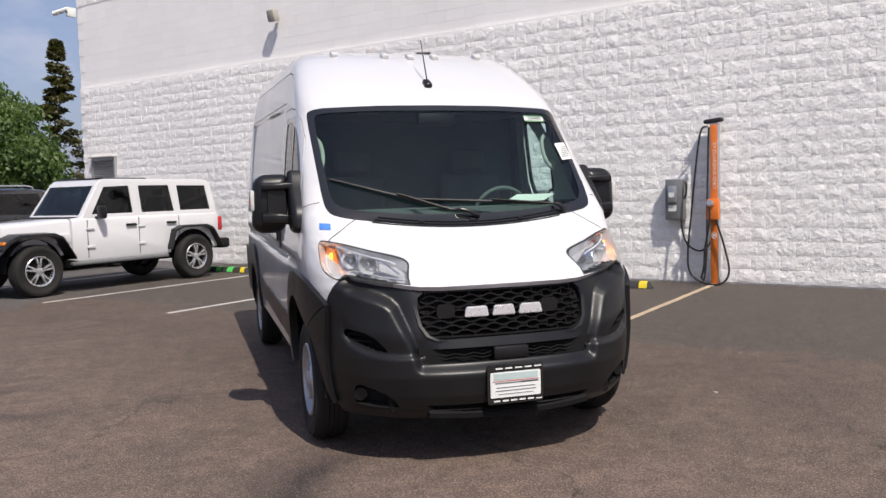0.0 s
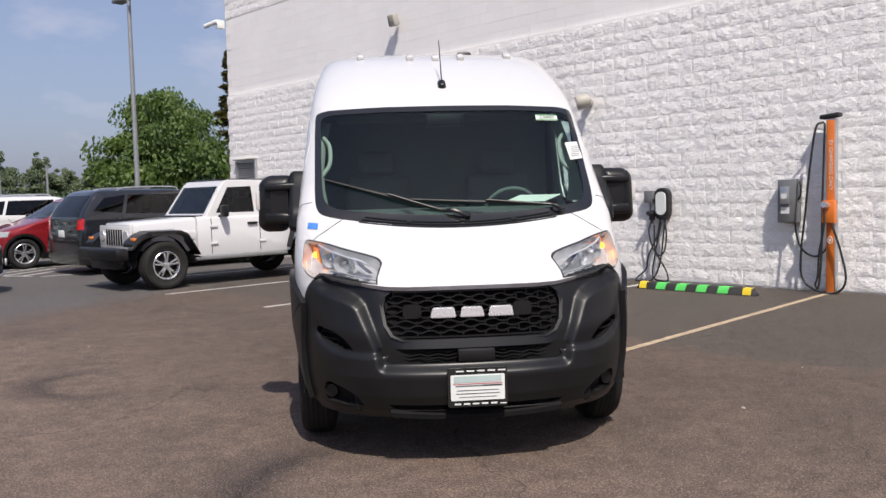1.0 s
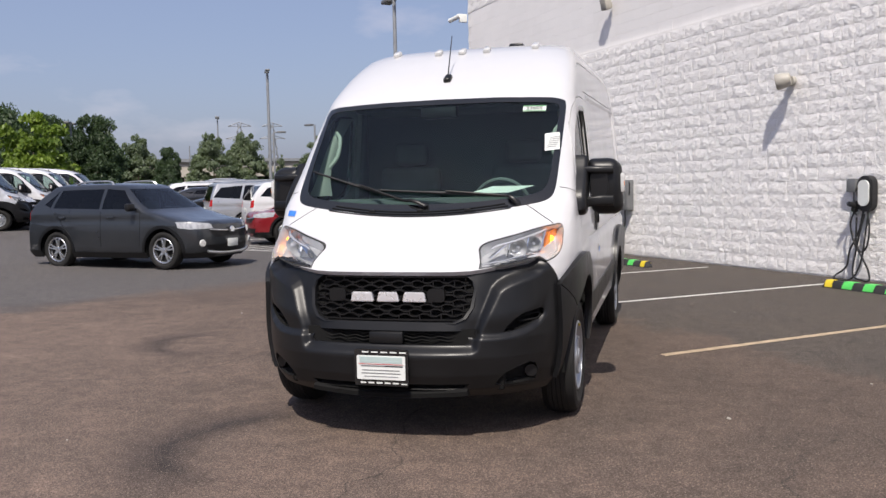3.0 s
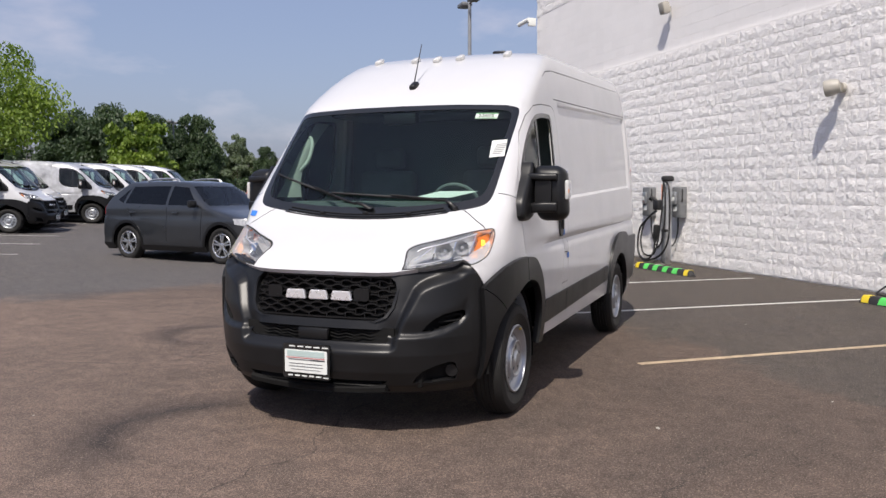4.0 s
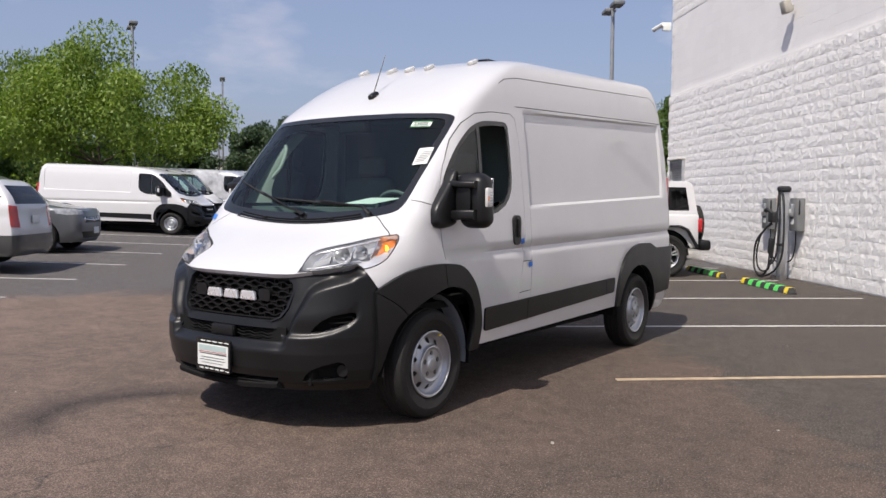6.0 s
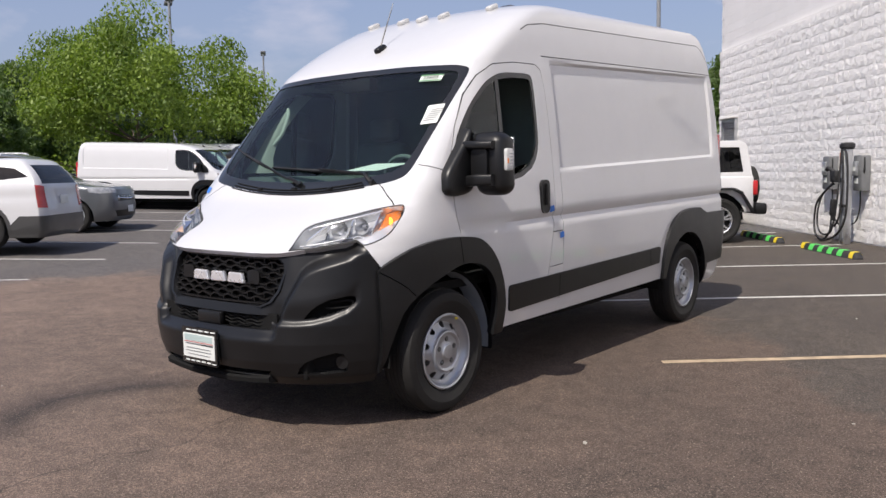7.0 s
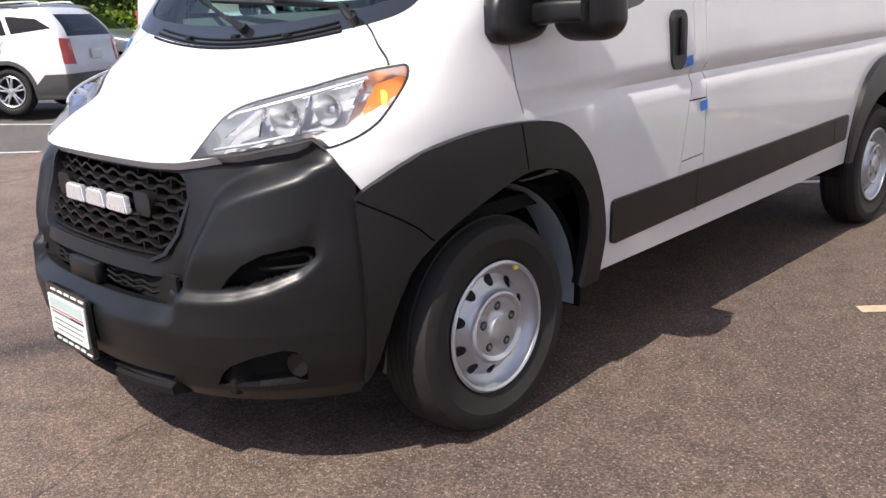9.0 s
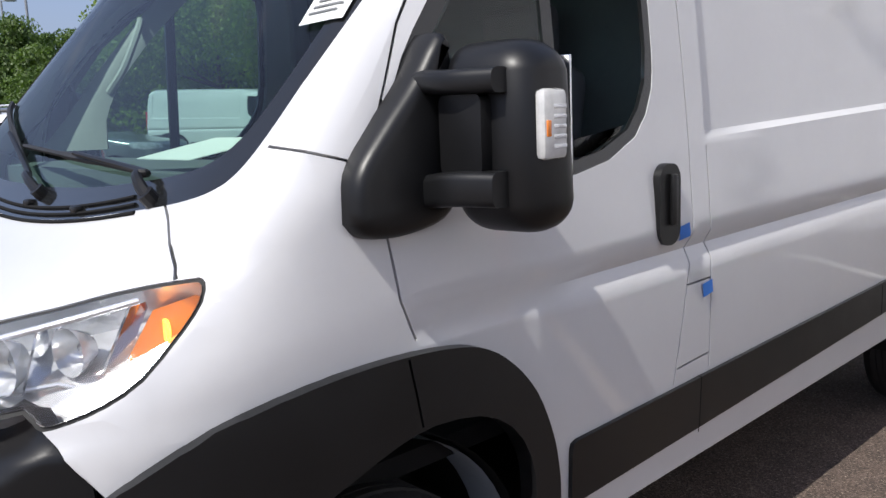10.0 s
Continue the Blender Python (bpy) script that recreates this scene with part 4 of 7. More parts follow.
def bumper_moulding(rt, full):
    """The front bumper: a fine skin with a sunken grille field, a shoulder, side pockets and a proud lower half."""
    step, nf = (0.0085, 150) if full else (0.03, 30)
    table = [r for r in van_table(True) if r[0] < 1.15]
    rows, z = [], 0.27
    while z < 1.05:
        k = max(i for i in range(len(table) - 1) if table[i][0] <= z + 1e-9)
        a, b_ = table[k], table[k + 1]
        t = (z - a[0]) / (b_[0] - a[0])
        rows.append(tuple(p + (q - p) * t for p, q in zip(a, b_)))
        z += step
    bm = loft_body(rows, [0.6, 0.8], None, nf, 2)
    bmesh.ops.delete(bm, geom=[v for v in bm.verts if v.co.y > 0.12], context="VERTS")
    bm.normal_update()
    field = VALLEY[1:-1] + [(-x, zz) for x, zz in VALLEY[-2:0:-1]]
    moves = []
    for v in bm.verts:
        x, zz = abs(v.co.x), v.co.z
        if v.co.y > -0.25:
            continue
        d = poly_gap(field, x, zz)
        out = soft_step((x - 0.50) / 0.16)
        wide = 0.048 + 0.010 * out
        deep = (0.045 + 0.016 * out) * min(1.0, max(0.3, (0.93 - x) / 0.12)) * (0.5 * min(1.0, max(0.0, (d + wide) / wide)) + 0.5 * soft_step((d + wide) / wide))
        if x > 0.38:
            seg = next((k for k in range(len(LIP) - 1) if LIP[k][0] <= x <= LIP[k + 1][0]), None)
            if seg is not None:
                (x0, z0), (x1, z1) = LIP[seg], LIP[seg + 1]
                h = zz - (z0 + (z1 - z0) * (x - x0) / (x1 - x0))
                if h > 0:
                    deep += 0.022 * soft_step(h / 0.032) * soft_step(1.0 - h / 0.15) * soft_step((x - 0.38) / 0.10) * soft_step((0.874 - x) / 0.03)
        side = min(0.75, max(0.0, (x - 0.5) / 0.35))
        moves.append((v, Vector((-math.copysign(deep * side, v.co.x), deep * math.sqrt(1 - side * side), 0))))
    for v, m in moves:
        v.co += m
    nose = lambda c: c.y < -0.3
    zones = [("slot", Zone(LIPGAP, (1, 0), nose)), ("grille", Zone(GRILLE, (1, 0), nose)), ("grille", Zone(LOWER_GRILLE, (1, 0), nose))]
    keep = []
    for s in (1, -1):
        near = lambda c, s=s: c.x * s > 0 and c.y < -0.2
        zones.append(("pocket", Zone([(x * s, zz) for x, zz in INTAKE], (1, 0), near)))
        zones.append(("recess", Zone([(x * s, zz) for x, zz in FOGHOLE], (1, 0), near)))
        keep.append(Zone(BUMPER, (0.8 * s, 0.6), lambda c, s=s: c.x * s > -1e-3 and c.y < 0.2, 0.0))
        keep[-1].cut(bm)
        back = Zone([(-0.44, 0.1), (-0.457, 0.55), (-0.470, 1.05), (0.4, 1.05), (0.4, 0.1)], (0, 1), lambda c, s=s: c.x * s > 0.6, 0.0)
        back.cut(bm)
        bmesh.ops.delete(bm, geom=[f for f in bm.faces if back.has(f)], context="FACES")
    for _, zn in zones:
        zn.cut(bm)
    bmesh.ops.delete(bm, geom=[f for f in bm.faces if not any(k.has(f) for k in keep)], context="FACES")
    got = {}
    for f in bm.faces:
        for n, (key, zn) in enumerate(zones):
            if zn.has(f):
                got.setdefault((key, n), []).append(f)
                break
    bm.normal_update()
    made = []
    for (key, n), fs in got.items():
        if key == "grille":
            continue
        d = {"slot": 0.05, "pocket": 0.06, "recess": 0.05}[key]
        made.append((key, take(bm, fs, -d, -d - 0.001, False)))
    bmesh.ops.delete(bm, geom=[f for fs in got.values() for f in fs], context="FACES")
    bm.normal_update()
    skirt(bm, {v: v.co - v.normal * 0.03 for v in bm.verts})
    ob = part("bumper", bm, M_BLACKTRIM, rt, "black textured plastic bumper", 40)
    for key, nb in made:
        part({"slot": "bumper_slot", "pocket": "air_intake", "recess": "fog_lamp_recess"}[key], nb, M_DARK, ob)
    return ob


def headlamp_inside(lamp, s, lit):
    P = lambda name, b, mat, lab="": part(name, b, mat, lamp, lab)
    ax, ay = 0.8, 0.6

    def place(h, z, deep=0.0):
        """A point of the lamp's face from its two coordinates, pushed inwards by deep."""
        k = (h + 0.045) / 0.64
        x = 0.46 + 0.44 * k + 0.05 * math.sin(math.pi * k)
        y = (h - ax * x) / ay
        return Vector((s * (x - deep * 0.6), y + deep * 0.8, z))

    for h, z, r in ((0.235, 1.086, 0.054), (0.350, 1.103, 0.044)):
        b = bmesh.new()
        rings = []
        axis = Vector((s * 0.25, -1, 0)).normalized()
        side = axis.cross(Vector((0, 0, 1)))
        for rr, d in ((r, 0.020), (r * 0.92, 0.03), (r * 0.62, 0.06), (r * 0.25, 0.07), (r * 0.22, 0.045), (0.002, 0.042)):
            c = place(h, z, 0.0) - axis * d
            rings.append([b.verts.new(c + (side * math.cos(t) + Vector((0, 0, 1)) * math.sin(t)) * rr) for t in (2 * math.pi * k / 18 for k in range(18))])
        for Ra, Rb in zip(rings, rings[1:]):
            for k in range(18):
                b.faces.new((Ra[k], Ra[(k + 1) % 18], Rb[(k + 1) % 18], Rb[k]))
        P("reflector", b, M_REFLECTOR)
    b = bmesh.new()
    tri = [(0.435, 1.060), (0.500, 1.072), (0.538, 1.108), (0.564, 1.152), (0.570, 1.188), (0.490, 1.164)]
    A = [b.verts.new(place(h, z, 0.012)) for h, z in tri]
    B = [b.verts.new(place(h, z, 0.045)) for h, z in tri]
    for k in range(6):
        b.faces.new((A[k], A[(k + 1) % 6], B[(k + 1) % 6], B[k]))
    b.faces.new(A)
    P("turn_signal", b, M_AMBER, "amber turn signal")
    def top_of(h):
        return 1.118 + (h - 0.09) * 0.222

    b = bmesh.new()
    tube(b, [place(h, top_of(h) - 0.020 - 0.008 * (h < 0.1), 0.016) for h in np.linspace(0.08, 0.47, 14)], 0.006, 8)
    P("lamp_brow", b, M_REFLECTOR)
    b = bmesh.new()
    tube(b, [place(h, z, 0.014) for h, z in ((0.02, 1.0), (0.15, 1.018), (0.27, 1.040), (0.34, 1.050), (0.39, 1.034), (0.45, 1.044), (0.505, 1.078))], 0.005, 8)
    P("lamp_lower_trim", b, M_REFLECTOR)
    for h0, h1 in ((0.06, 0.165), (0.165, 0.185), (0.28, 0.315), (0.395, 0.455)):
        b = bmesh.new()
        A = [b.verts.new(place(h0 + (h1 - h0) * t, 1.035 + (top_of(h1) - 0.025 - 1.035) * t, 0.012)) for t in (0, 0.5, 1)]
        B = [b.verts.new(v.co + Vector((-s * 0.02, 0.05, 0))) for v in A]
        C = [b.verts.new(v.co + Vector((s * 0.006, 0.002, 0))) for v in A]
        for k in range(2):
            b.faces.new((A[k], A[k + 1], B[k + 1], B[k]))
            b.faces.new((A[k], A[k + 1], C[k + 1], C[k]))
        P("lamp_divider", b, M_CHROME)
    if lit:
        c = place(0.505, 1.128, 0.008)
        ax_ = Vector((-s * 0.12, -1, 0.0)).normalized()
        b = bmesh.new()
        tube(b, [c, c - ax_ * 0.006], 0.019, 14)
        P("bulb", b, M_AMBER_ON)


def grille(rt, full):
    P = lambda name, b, mat, parent=rt, lab="": part(name, b, mat, parent, lab)
    def yof(x, z):
        return -0.925 + 0.40 * (z - 0.5) * (1 if z > 0.5 else 0) + 0.20 * x * x

    b = bmesh.new()
    slab(b, [(x * 1.06, 0.82 + (z - 0.82) * 1.08) for x, z in GRILLE], "y", 0.0, 0.008)
    for v in b.verts:
        v.co.y += yof(0, v.co.z) + 0.075
    slab(b, [(-0.5, 0.655), (0.5, 0.655), (0.5, 0.56), (-0.5, 0.56)], "y", -0.812, -0.80)
    back = P("grille", b, M_DARK)

    rows = 9
    for r in range(rows + 1):
        z = 0.703 + 0.232 * r / rows
        wide = 0.42 + 0.055 * math.sin(math.pi * (r + 0.6) / (rows + 1.2))
        b = bmesh.new()
        n = 32
        pts = []
        for k in range(n + 1):
            x = -wide + 2 * wide * k / n
            zz = z + 0.0065 * (1 if (k + 2 * r) % 4 in (1, 2) else -1) * (0 if r in (0, rows) else 1)
            pts.append(Vector((x, yof(x, z) + 0.014, zz)))
        rings = [[b.verts.new(p + Vector((0, dy, dzz))) for dy, dzz in ((0.0, 0.0042), (0.0, -0.0042), (0.035, -0.003), (0.035, 0.003))] for p in pts]
        for A, B in zip(rings, rings[1:]):
            for k in range(4):
                b.faces.new((A[k], A[(k + 1) % 4], B[(k + 1) % 4], B[k]))
        P("grille_bar", b, M_GRILLE, back)
    if full:
        for k in range(-7, 8):
            x = k * 0.061
            for r in range(rows):
                if (k + r) % 2:
                    z = 0.703 + 0.232 * (r + 0.5) / rows
                    P("grille_rib", boxes(((x, yof(x, z) + 0.034, z), (0.007, 0.03, 0.028))), M_GRILLE, back)
        for x in (-0.33, 0.27):
            b = bmesh.new()
            slab(b, rounded(0.10, 0.075, 0.02, 3, x, 0.835), "y", yof(x, 0.83) + 0.004, yof(x, 0.83) + 0.03)
            P("grille_boss", b, M_GRILLE, back)
    # frame round the grille
    b = bmesh.new()
    ring = [Vector((x, yof(x, z) - 0.002, z)) for x, z in GRILLE]
    n = len(ring)
    R = []
    for p in ring:
        c = Vector((0, p.y, 0.82))
        o = (p - c).normalized()
        R.append([b.verts.new(p + o * d + Vector((0, e, 0))) for d, e in ((0.016, 0.012), (0.012, -0.006), (-0.006, -0.006), (-0.014, 0.03))])
    for k in range(n):
        A, B = R[k], R[(k + 1) % n]
        for j in range(3):
            b.faces.new((A[j], B[j], B[j + 1], A[j + 1]))
    P("grille_frame", b, M_BLACKTRIM, back)
    for z in (0.588, 0.607, 0.627):
        b = bmesh.new()
        pts = [Vector((x, yof(x, 0.6) + 0.045, z + 0.006 * (1 if k % 2 else -1))) for k, x in enumerate(np.linspace(-0.45, 0.45, 19))]
        tube(b, pts, 0.004, 6)
        P("lower_grille_bar", b, M_DARK, back)
    b = boxes(((0, -0.862, 0.606), (0.20, 0.04, 0.07), 0.01))
    P("radar_cover", b, M_GRILLE, back)
    # badge as three plain bright shapes
    for x0, x1 in ((-0.235, -0.095), (-0.075, 0.058), (0.078, 0.218)):
        b = bmesh.new()
        slab(b, [(x0, 0.800), (x0 + 0.012, 0.856), (x1 - 0.012, 0.856), (x1, 0.800)], "y", yof(0, 0.83) - 0.012, yof(0, 0.83) + 0.012)
        bmesh.ops.bevel(b, geom=list(b.edges), offset=0.005, segments=2, affect="EDGES")
        P("badge", b, M_BADGE, rt, "bright chrome badge shape")
    # dealer plate in a black frame
    b = bmesh.new()
    slab(b, rounded(0.315, 0.205, 0.012, 3, -0.008, 0.450), "y", -0.945, -0.928)
    plate = P("plate_frame", b, M_FRIT, rt, "black dealer plate frame")
    b = bmesh.new()
    slab(b, rounded(0.285, 0.135, 0.006, 2, -0.008, 0.450), "y", -0.9485, -0.9455)
    P("plate", b, M_PAPER, plate, "white paper dealer plate with plain bars")
    bars = [(-0.008, 0.494, 0.25, 0.034, M_BLUEINK), (-0.008, 0.470, 0.26, 0.003, M_RED), (-0.05, 0.460, 0.15, 0.006, M_GREYMETAL), (0.07, 0.460, 0.10, 0.007, M_INK), (-0.008, 0.436, 0.22, 0.004, M_GREYMETAL), (-0.008, 0.419, 0.23, 0.004, M_GREYMETAL),
            (-0.008, 0.401, 0.20, 0.003, M_GREYMETAL)]
    bars += [(-0.10 + 0.055 * k, 0.537, 0.040, 0.007, M_PAPER) for k in range(5)] + [(-0.115 + 0.048 * k, 0.364, 0.034, 0.008, M_PAPER) for k in range(5)] + [(0.125, 0.361, 0.035, 0.005, M_PAPER)]
    for x, z, w, h, mat in bars:
        b = boxes(((x, -0.9495 if mat is not M_PAPER else -0.9462, z), (w, 0.002, h), 0.0))
        P("print_bar", b, mat, plate)


def van_details(rt, body, high, full, skin):
    P = lambda name, b, mat, parent=rt, lab="": part(name, b, mat, parent, lab)
    for s in (1, -1):
        # door mirror: foot, two arms, tall housing, side lamp
        b = bmesh.new()
        edge = [(0.0, 1.285), (0.035, 1.255), (0.14, 1.250), (0.25, 1.285), (0.275, 1.40), (0.262, 1.58), (0.235, 1.635), (0.165, 1.545), (0.085, 1.460), (0.015, 1.375)]
        edge = [(p.x, p.y) for p in bend([(*q, 0) for q in edge + edge[:1]], 4)][:-1]
        rings = [[b.verts.new((s * x_, *q)) for q in (shrunk(edge, d) if d else edge)] for x_, d in ((0.925, 0.0), (1.000, 0.0), (1.018, 0.004), (1.028, 0.014), (1.032, 0.030))]
        n = len(edge)
        for A, B in zip(rings, rings[1:]):
            for k in range(n):
                b.faces.new((A[k], A[(k + 1) % n], B[(k + 1) % n], B[k]))
        b.faces.new(rings[-1])
        bmesh.ops.recalc_face_normals(b, faces=b.faces)
        foot = P("mirror_foot", b, M_BLACKTRIM)
        for z0, z1, tall, deep in ((1.538, 1.535, 0.046, 0.050), (1.330, 1.338, 0.066, 0.060)):
            b = bmesh.new()
            pts = bend([(s * 0.96, 0.20, z0 - 0.01), (s * 1.02, 0.192, z0), (s * 1.10, 0.190, z1), (s * 1.19, 0.215, z1)], 4)
            rings = [[b.verts.new(p + Vector((0, y_, z_))) for y_, z_ in rounded(deep, tall, 0.016, 3)] for p in pts]
            n = len(rings[0])
            for A, B in zip(rings, rings[1:]):
                for k in range(n):
                    b.faces.new((A[k], A[(k + 1) % n], B[(k + 1) % n], B[k]))
            b.faces.new(rings[-1])
            bmesh.ops.recalc_face_normals(b, faces=b.faces)
            P("mirror_arm", b, M_BLACKTRIM, foot)
        b = bmesh.new()
        box(b, (s * 1.135, 0.292, 1.430), (0.215, 0.165, 0.365), 0.062, None, 6)
        for v in b.verts:
            k = (v.co.z - 1.43) / 0.18
            if v.co.y < 0.292:
                v.co.y += 0.022 * k * k
            v.co.y += 0.10 * (abs(v.co.x) - 1.10)
            v.co.x += s * (0.010 * (1 - k * k) - 0.026 * max(0.0, k) ** 2)
            if k < -0.3 and v.co.x * s < 1.13:
                v.co.x += s * 0.02 * (-k - 0.3)
        P("mirror_housing", b, M_BLACKTRIM, foot)
        b = bmesh.new()
        slab(b, rounded(0.11, 0.15, 0.015, 3, s * 1.10, 1.437), "y", 0.197, 0.24)
        P("mirror_inner_panel", b, M_GRILLE, foot)
        b = boxes(((s * 1.14, 0.379, 1.45), (0.16, 0.006, 0.26), 0.002))
        P("mirror_glass", b, M_CHROME, foot)
        b = bmesh.new()
        box(b, (s * 1.243, 0.290, 1.452), (0.026, 0.068, 0.128), 0.011, None, 2)
        lamp = P("mirror_side_lamp", b, M_LAMPCAP, foot)
        for k in range(5):
            P("side_lamp_rib", boxes(((s * 1.2555, 0.300, 1.412 + 0.018 * k), (0.003, 0.036, 0.008), 0.001)), M_REFLECTOR, foot)
        P("side_lamp_bulb", boxes(((s * 1.2555, 0.268, 1.445), (0.004, 0.012, 0.03), 0.002)), M_AMBER, foot)
        # door handle
        if s > 0 or full:
            b = bmesh.new()
            slab(b, rounded(0.104, 0.222, 0.045, 5, 1.078, 1.212), "x", s * 0.955, s * 1.008)
            h = P("door_handle", b, M_GRILLE, rt, "black recessed door handle")
            b = boxes(((s * 1.017, 1.082, 1.225), (0.014, 0.026, 0.14), 0.006))
            P("handle_grip", b, M_BLACKTRIM, h)
        # rear lamp
        b = bmesh.new()
        box(b, (s * 0.935, 4.315, 1.40), (0.05, 0.11, 0.58), 0.018)
        P("tail_lamp", b, M_RED)
    # wipers, cowl vents
    b = bmesh.new()
    def glassy(x, z, off):
        hit = skin.ray_cast(Vector((x, -3, z)), Vector((0, 1, 0)))
        return hit[0] + Vector((0, -off * 0.7, off * 0.7))

    for k in range(3):
        w_ = 0.60 - 0.02 * k
        tube(b, [glassy(w_ * t, 1.264 + 0.044 * t * t + 0.014 * k, 0.002) for t in (j / 10 for j in range(-10, 11))], 0.0045, 6)
    P("cowl_vent", b, M_DARK)
    for piv, elbow, tip in (((0.055, 1.318), (-0.11, 1.362), (-0.80, 1.562)), ((0.640, 1.330), (0.55, 1.378), (-0.285, 1.428))):
        along = [glassy(piv[0] + (elbow[0] - piv[0]) * t, piv[1] + (elbow[1] - piv[1]) * t, 0.012 + 0.022 * math.sin(math.pi * t)) for t in (0.0, 0.33, 0.66, 1.0)]
        mid = glassy(elbow[0] + (tip[0] - elbow[0]) * 0.45, elbow[1] + (tip[1] - elbow[1]) * 0.45, 0.030)
        b = bmesh.new()
        pts = bend([*along, mid], 4)
        tube(b, pts, [0.014 - 0.008 * k / (len(pts) - 1) for k in range(len(pts))], 8)
        tube(b, [along[0] + Vector((0, 0.02, -0.02)), along[0] + Vector((0, -0.006, 0.012))], 0.018, 10)
        arm = P("wiper_arm", b, M_GRILLE)
        b = bmesh.new()
        blade = [glassy(elbow[0] + (tip[0] - elbow[0]) * t, elbow[1] + (tip[1] - elbow[1]) * t, 0.011) for t in np.linspace(0.02, 1.0, 12)]
        tube(b, blade, [0.007] * 4 + [0.010] * 3 + [0.007] * 5, 6)
        tube(b, [p + Vector((0, 0.006, -0.006)) for p in blade], 0.004, 5)
        P("wiper_blade", b, M_BLACKRUB, arm)
    for x in (-0.30, 0.02, 0.33):
        P("washer_nozzle", boxes((glassy(x, 1.30, 0.004), (0.035, 0.025, 0.016), 0.005)), M_GRILLE)
    # aerial
    def on_top(x, y):
        hit = skin.ray_cast(Vector((x, y, 4)), Vector((0, 0, -1)))
        return hit[0].z

    ar = (0.0, 0.60, on_top(0, 0.60) - 0.005)
    b = bmesh.new()
    box(b, (ar[0], ar[1], ar[2] + 0.012), (0.055, 0.10, 0.05), 0.02, Matrix.Rotation(radians(28), 3, "X"), 3)
    base = P("aerial_foot", b, M_GRILLE)
    b = bmesh.new()
    tube(b, [(ar[0], ar[1] + 0.0, ar[2] + 0.03), (ar[0], ar[1] + 0.14, ar[2] + 0.34)], [0.005, 0.003], 6)
    P("aerial_rod", b, M_GRILLE, base)
    if not full:
        return
    # clearance lamps on the roof's brow
    for x in (-0.55, -0.19, 0.0, 0.19, 0.55):
        b = bmesh.new()
        y = 1.05 + 0.28 * x * x
        box(b, (x, y, on_top(x, y) + 0.012), (0.052, 0.10, 0.042), 0.014, Matrix.Rotation(radians(24), 3, "X"), 2)
        P("clearance_lamp", b, M_LAMPCAP)
    b = boxes(((0.30, 1.75, on_top(0.30, 1.75) + 0.012), (0.12, 0.16, 0.045), 0.018))
    P("roof_aerial_pod", b, M_GRILLE)
    # cab
    b = bmesh.new()
    box(b, (0, 0.10, 1.13), (1.50, 0.50, 0.20), 0.05, None, 3)
    box(b, (0, -0.06, 1.12), (1.20, 0.30, 0.16), 0.04, None, 3)
    box(b, (0.42, 0.10, 1.285), (0.46, 0.26, 0.09), 0.03, None, 3)
    box(b, (0.0, 0.20, 1.16), (0.42, 0.2, 0.30), 0.03, None, 2)
    slab(b, [(-0.58, -0.10), (0.58, -0.10), (0.69, 0.0), (0.69, 0.26), (-0.69, 0.26), (-0.69, 0.0)], "z", 1.25, 1.375)
    P("dashboard", b, M_DASH)
    b = boxes(((-0.05, 0.10, 1.295), (0.30, 0.012, 0.085), 0.012))
    P("screen", b, M_PILLAR)
    b = bmesh.new()
    ring = [(0.43 + 0.19 * math.cos(t), 0.36 - 0.05 * math.sin(t), 1.31 + 0.18 * math.sin(t)) for t in (2 * math.pi * k / 28 for k in range(29))]
    tube(b, ring, 0.015, 8)
    box(b, (0.43, 0.36, 1.30), (0.13, 0.05, 0.11), 0.02)
    for a in (0.2, math.pi - 0.2, -math.pi / 2):
        tube(b, [(0.43, 0.36, 1.30), (0.43 + 0.19 * math.cos(a), 0.36 - 0.05 * math.sin(a), 1.31 + 0.18 * math.sin(a))], 0.016, 6)
    P("steering_wheel", b, M_DASH)
    for x in (-0.45, 0.45):
        b = bmesh.new()
        box(b, (x, 0.78, 0.92), (0.50, 0.50, 0.16), 0.05, None, 3)
        seat = P("seat", b, M_SEAT)
        b = bmesh.new()
        box(b, (x, 1.05, 1.28), (0.48, 0.14, 0.66), 0.05, Matrix.Rotation(radians(-10), 3, "X"), 3)
        P("backrest", b, M_SEAT, seat)
        b = bmesh.new()
        box(b, (x, 1.12, 1.71), (0.27, 0.10, 0.17), 0.04, None, 3)
        P("headrest", b, M_SEAT, seat)
    b = boxes(((0, 1.27, 1.40), (1.74, 0.03, 1.45), 0.0))
    P("bulkhead", b, M_BULKHEAD)
    b = boxes(((0, 0.45, 0.72), (1.75, 1.7, 0.05), 0.0))
    P("cab_floor", b, M_DARK)
    b = boxes(((0, 0.98, 2.03), (1.50, 0.60, 0.03), 0.01))
    P("headliner", b, M_DASH)
    for s in (1, -1):
        b = bmesh.new()
        pts = bend([(s * 0.862, 0.14, 1.40), (s * 0.850, 0.36, 1.70), (s * 0.815, 0.60, 1.97)], 6)
        wide = [0.16, 0.13, 0.10, 0.085, 0.075, 0.07, 0.07, 0.07, 0.07, 0.07, 0.075, 0.08, 0.09]
        rings = [[b.verts.new(p + Vector((-s * w_ * 0.35 * a, w_ * a, 0.0)) + Vector((-s * 0.012 * c_, 0, 0))) for a, c_ in ((-0.3, 0), (0.0, 1), (0.5, 1.4), (1.0, 1), (1.05, 0))] for p, w_ in zip(pts, wide)]
        for A, B in zip(rings, rings[1:]):
            for k in range(4):
                b.faces.new((A[k], A[k + 1], B[k + 1], B[k]))
        P("pillar_trim", b, M_PILLAR)
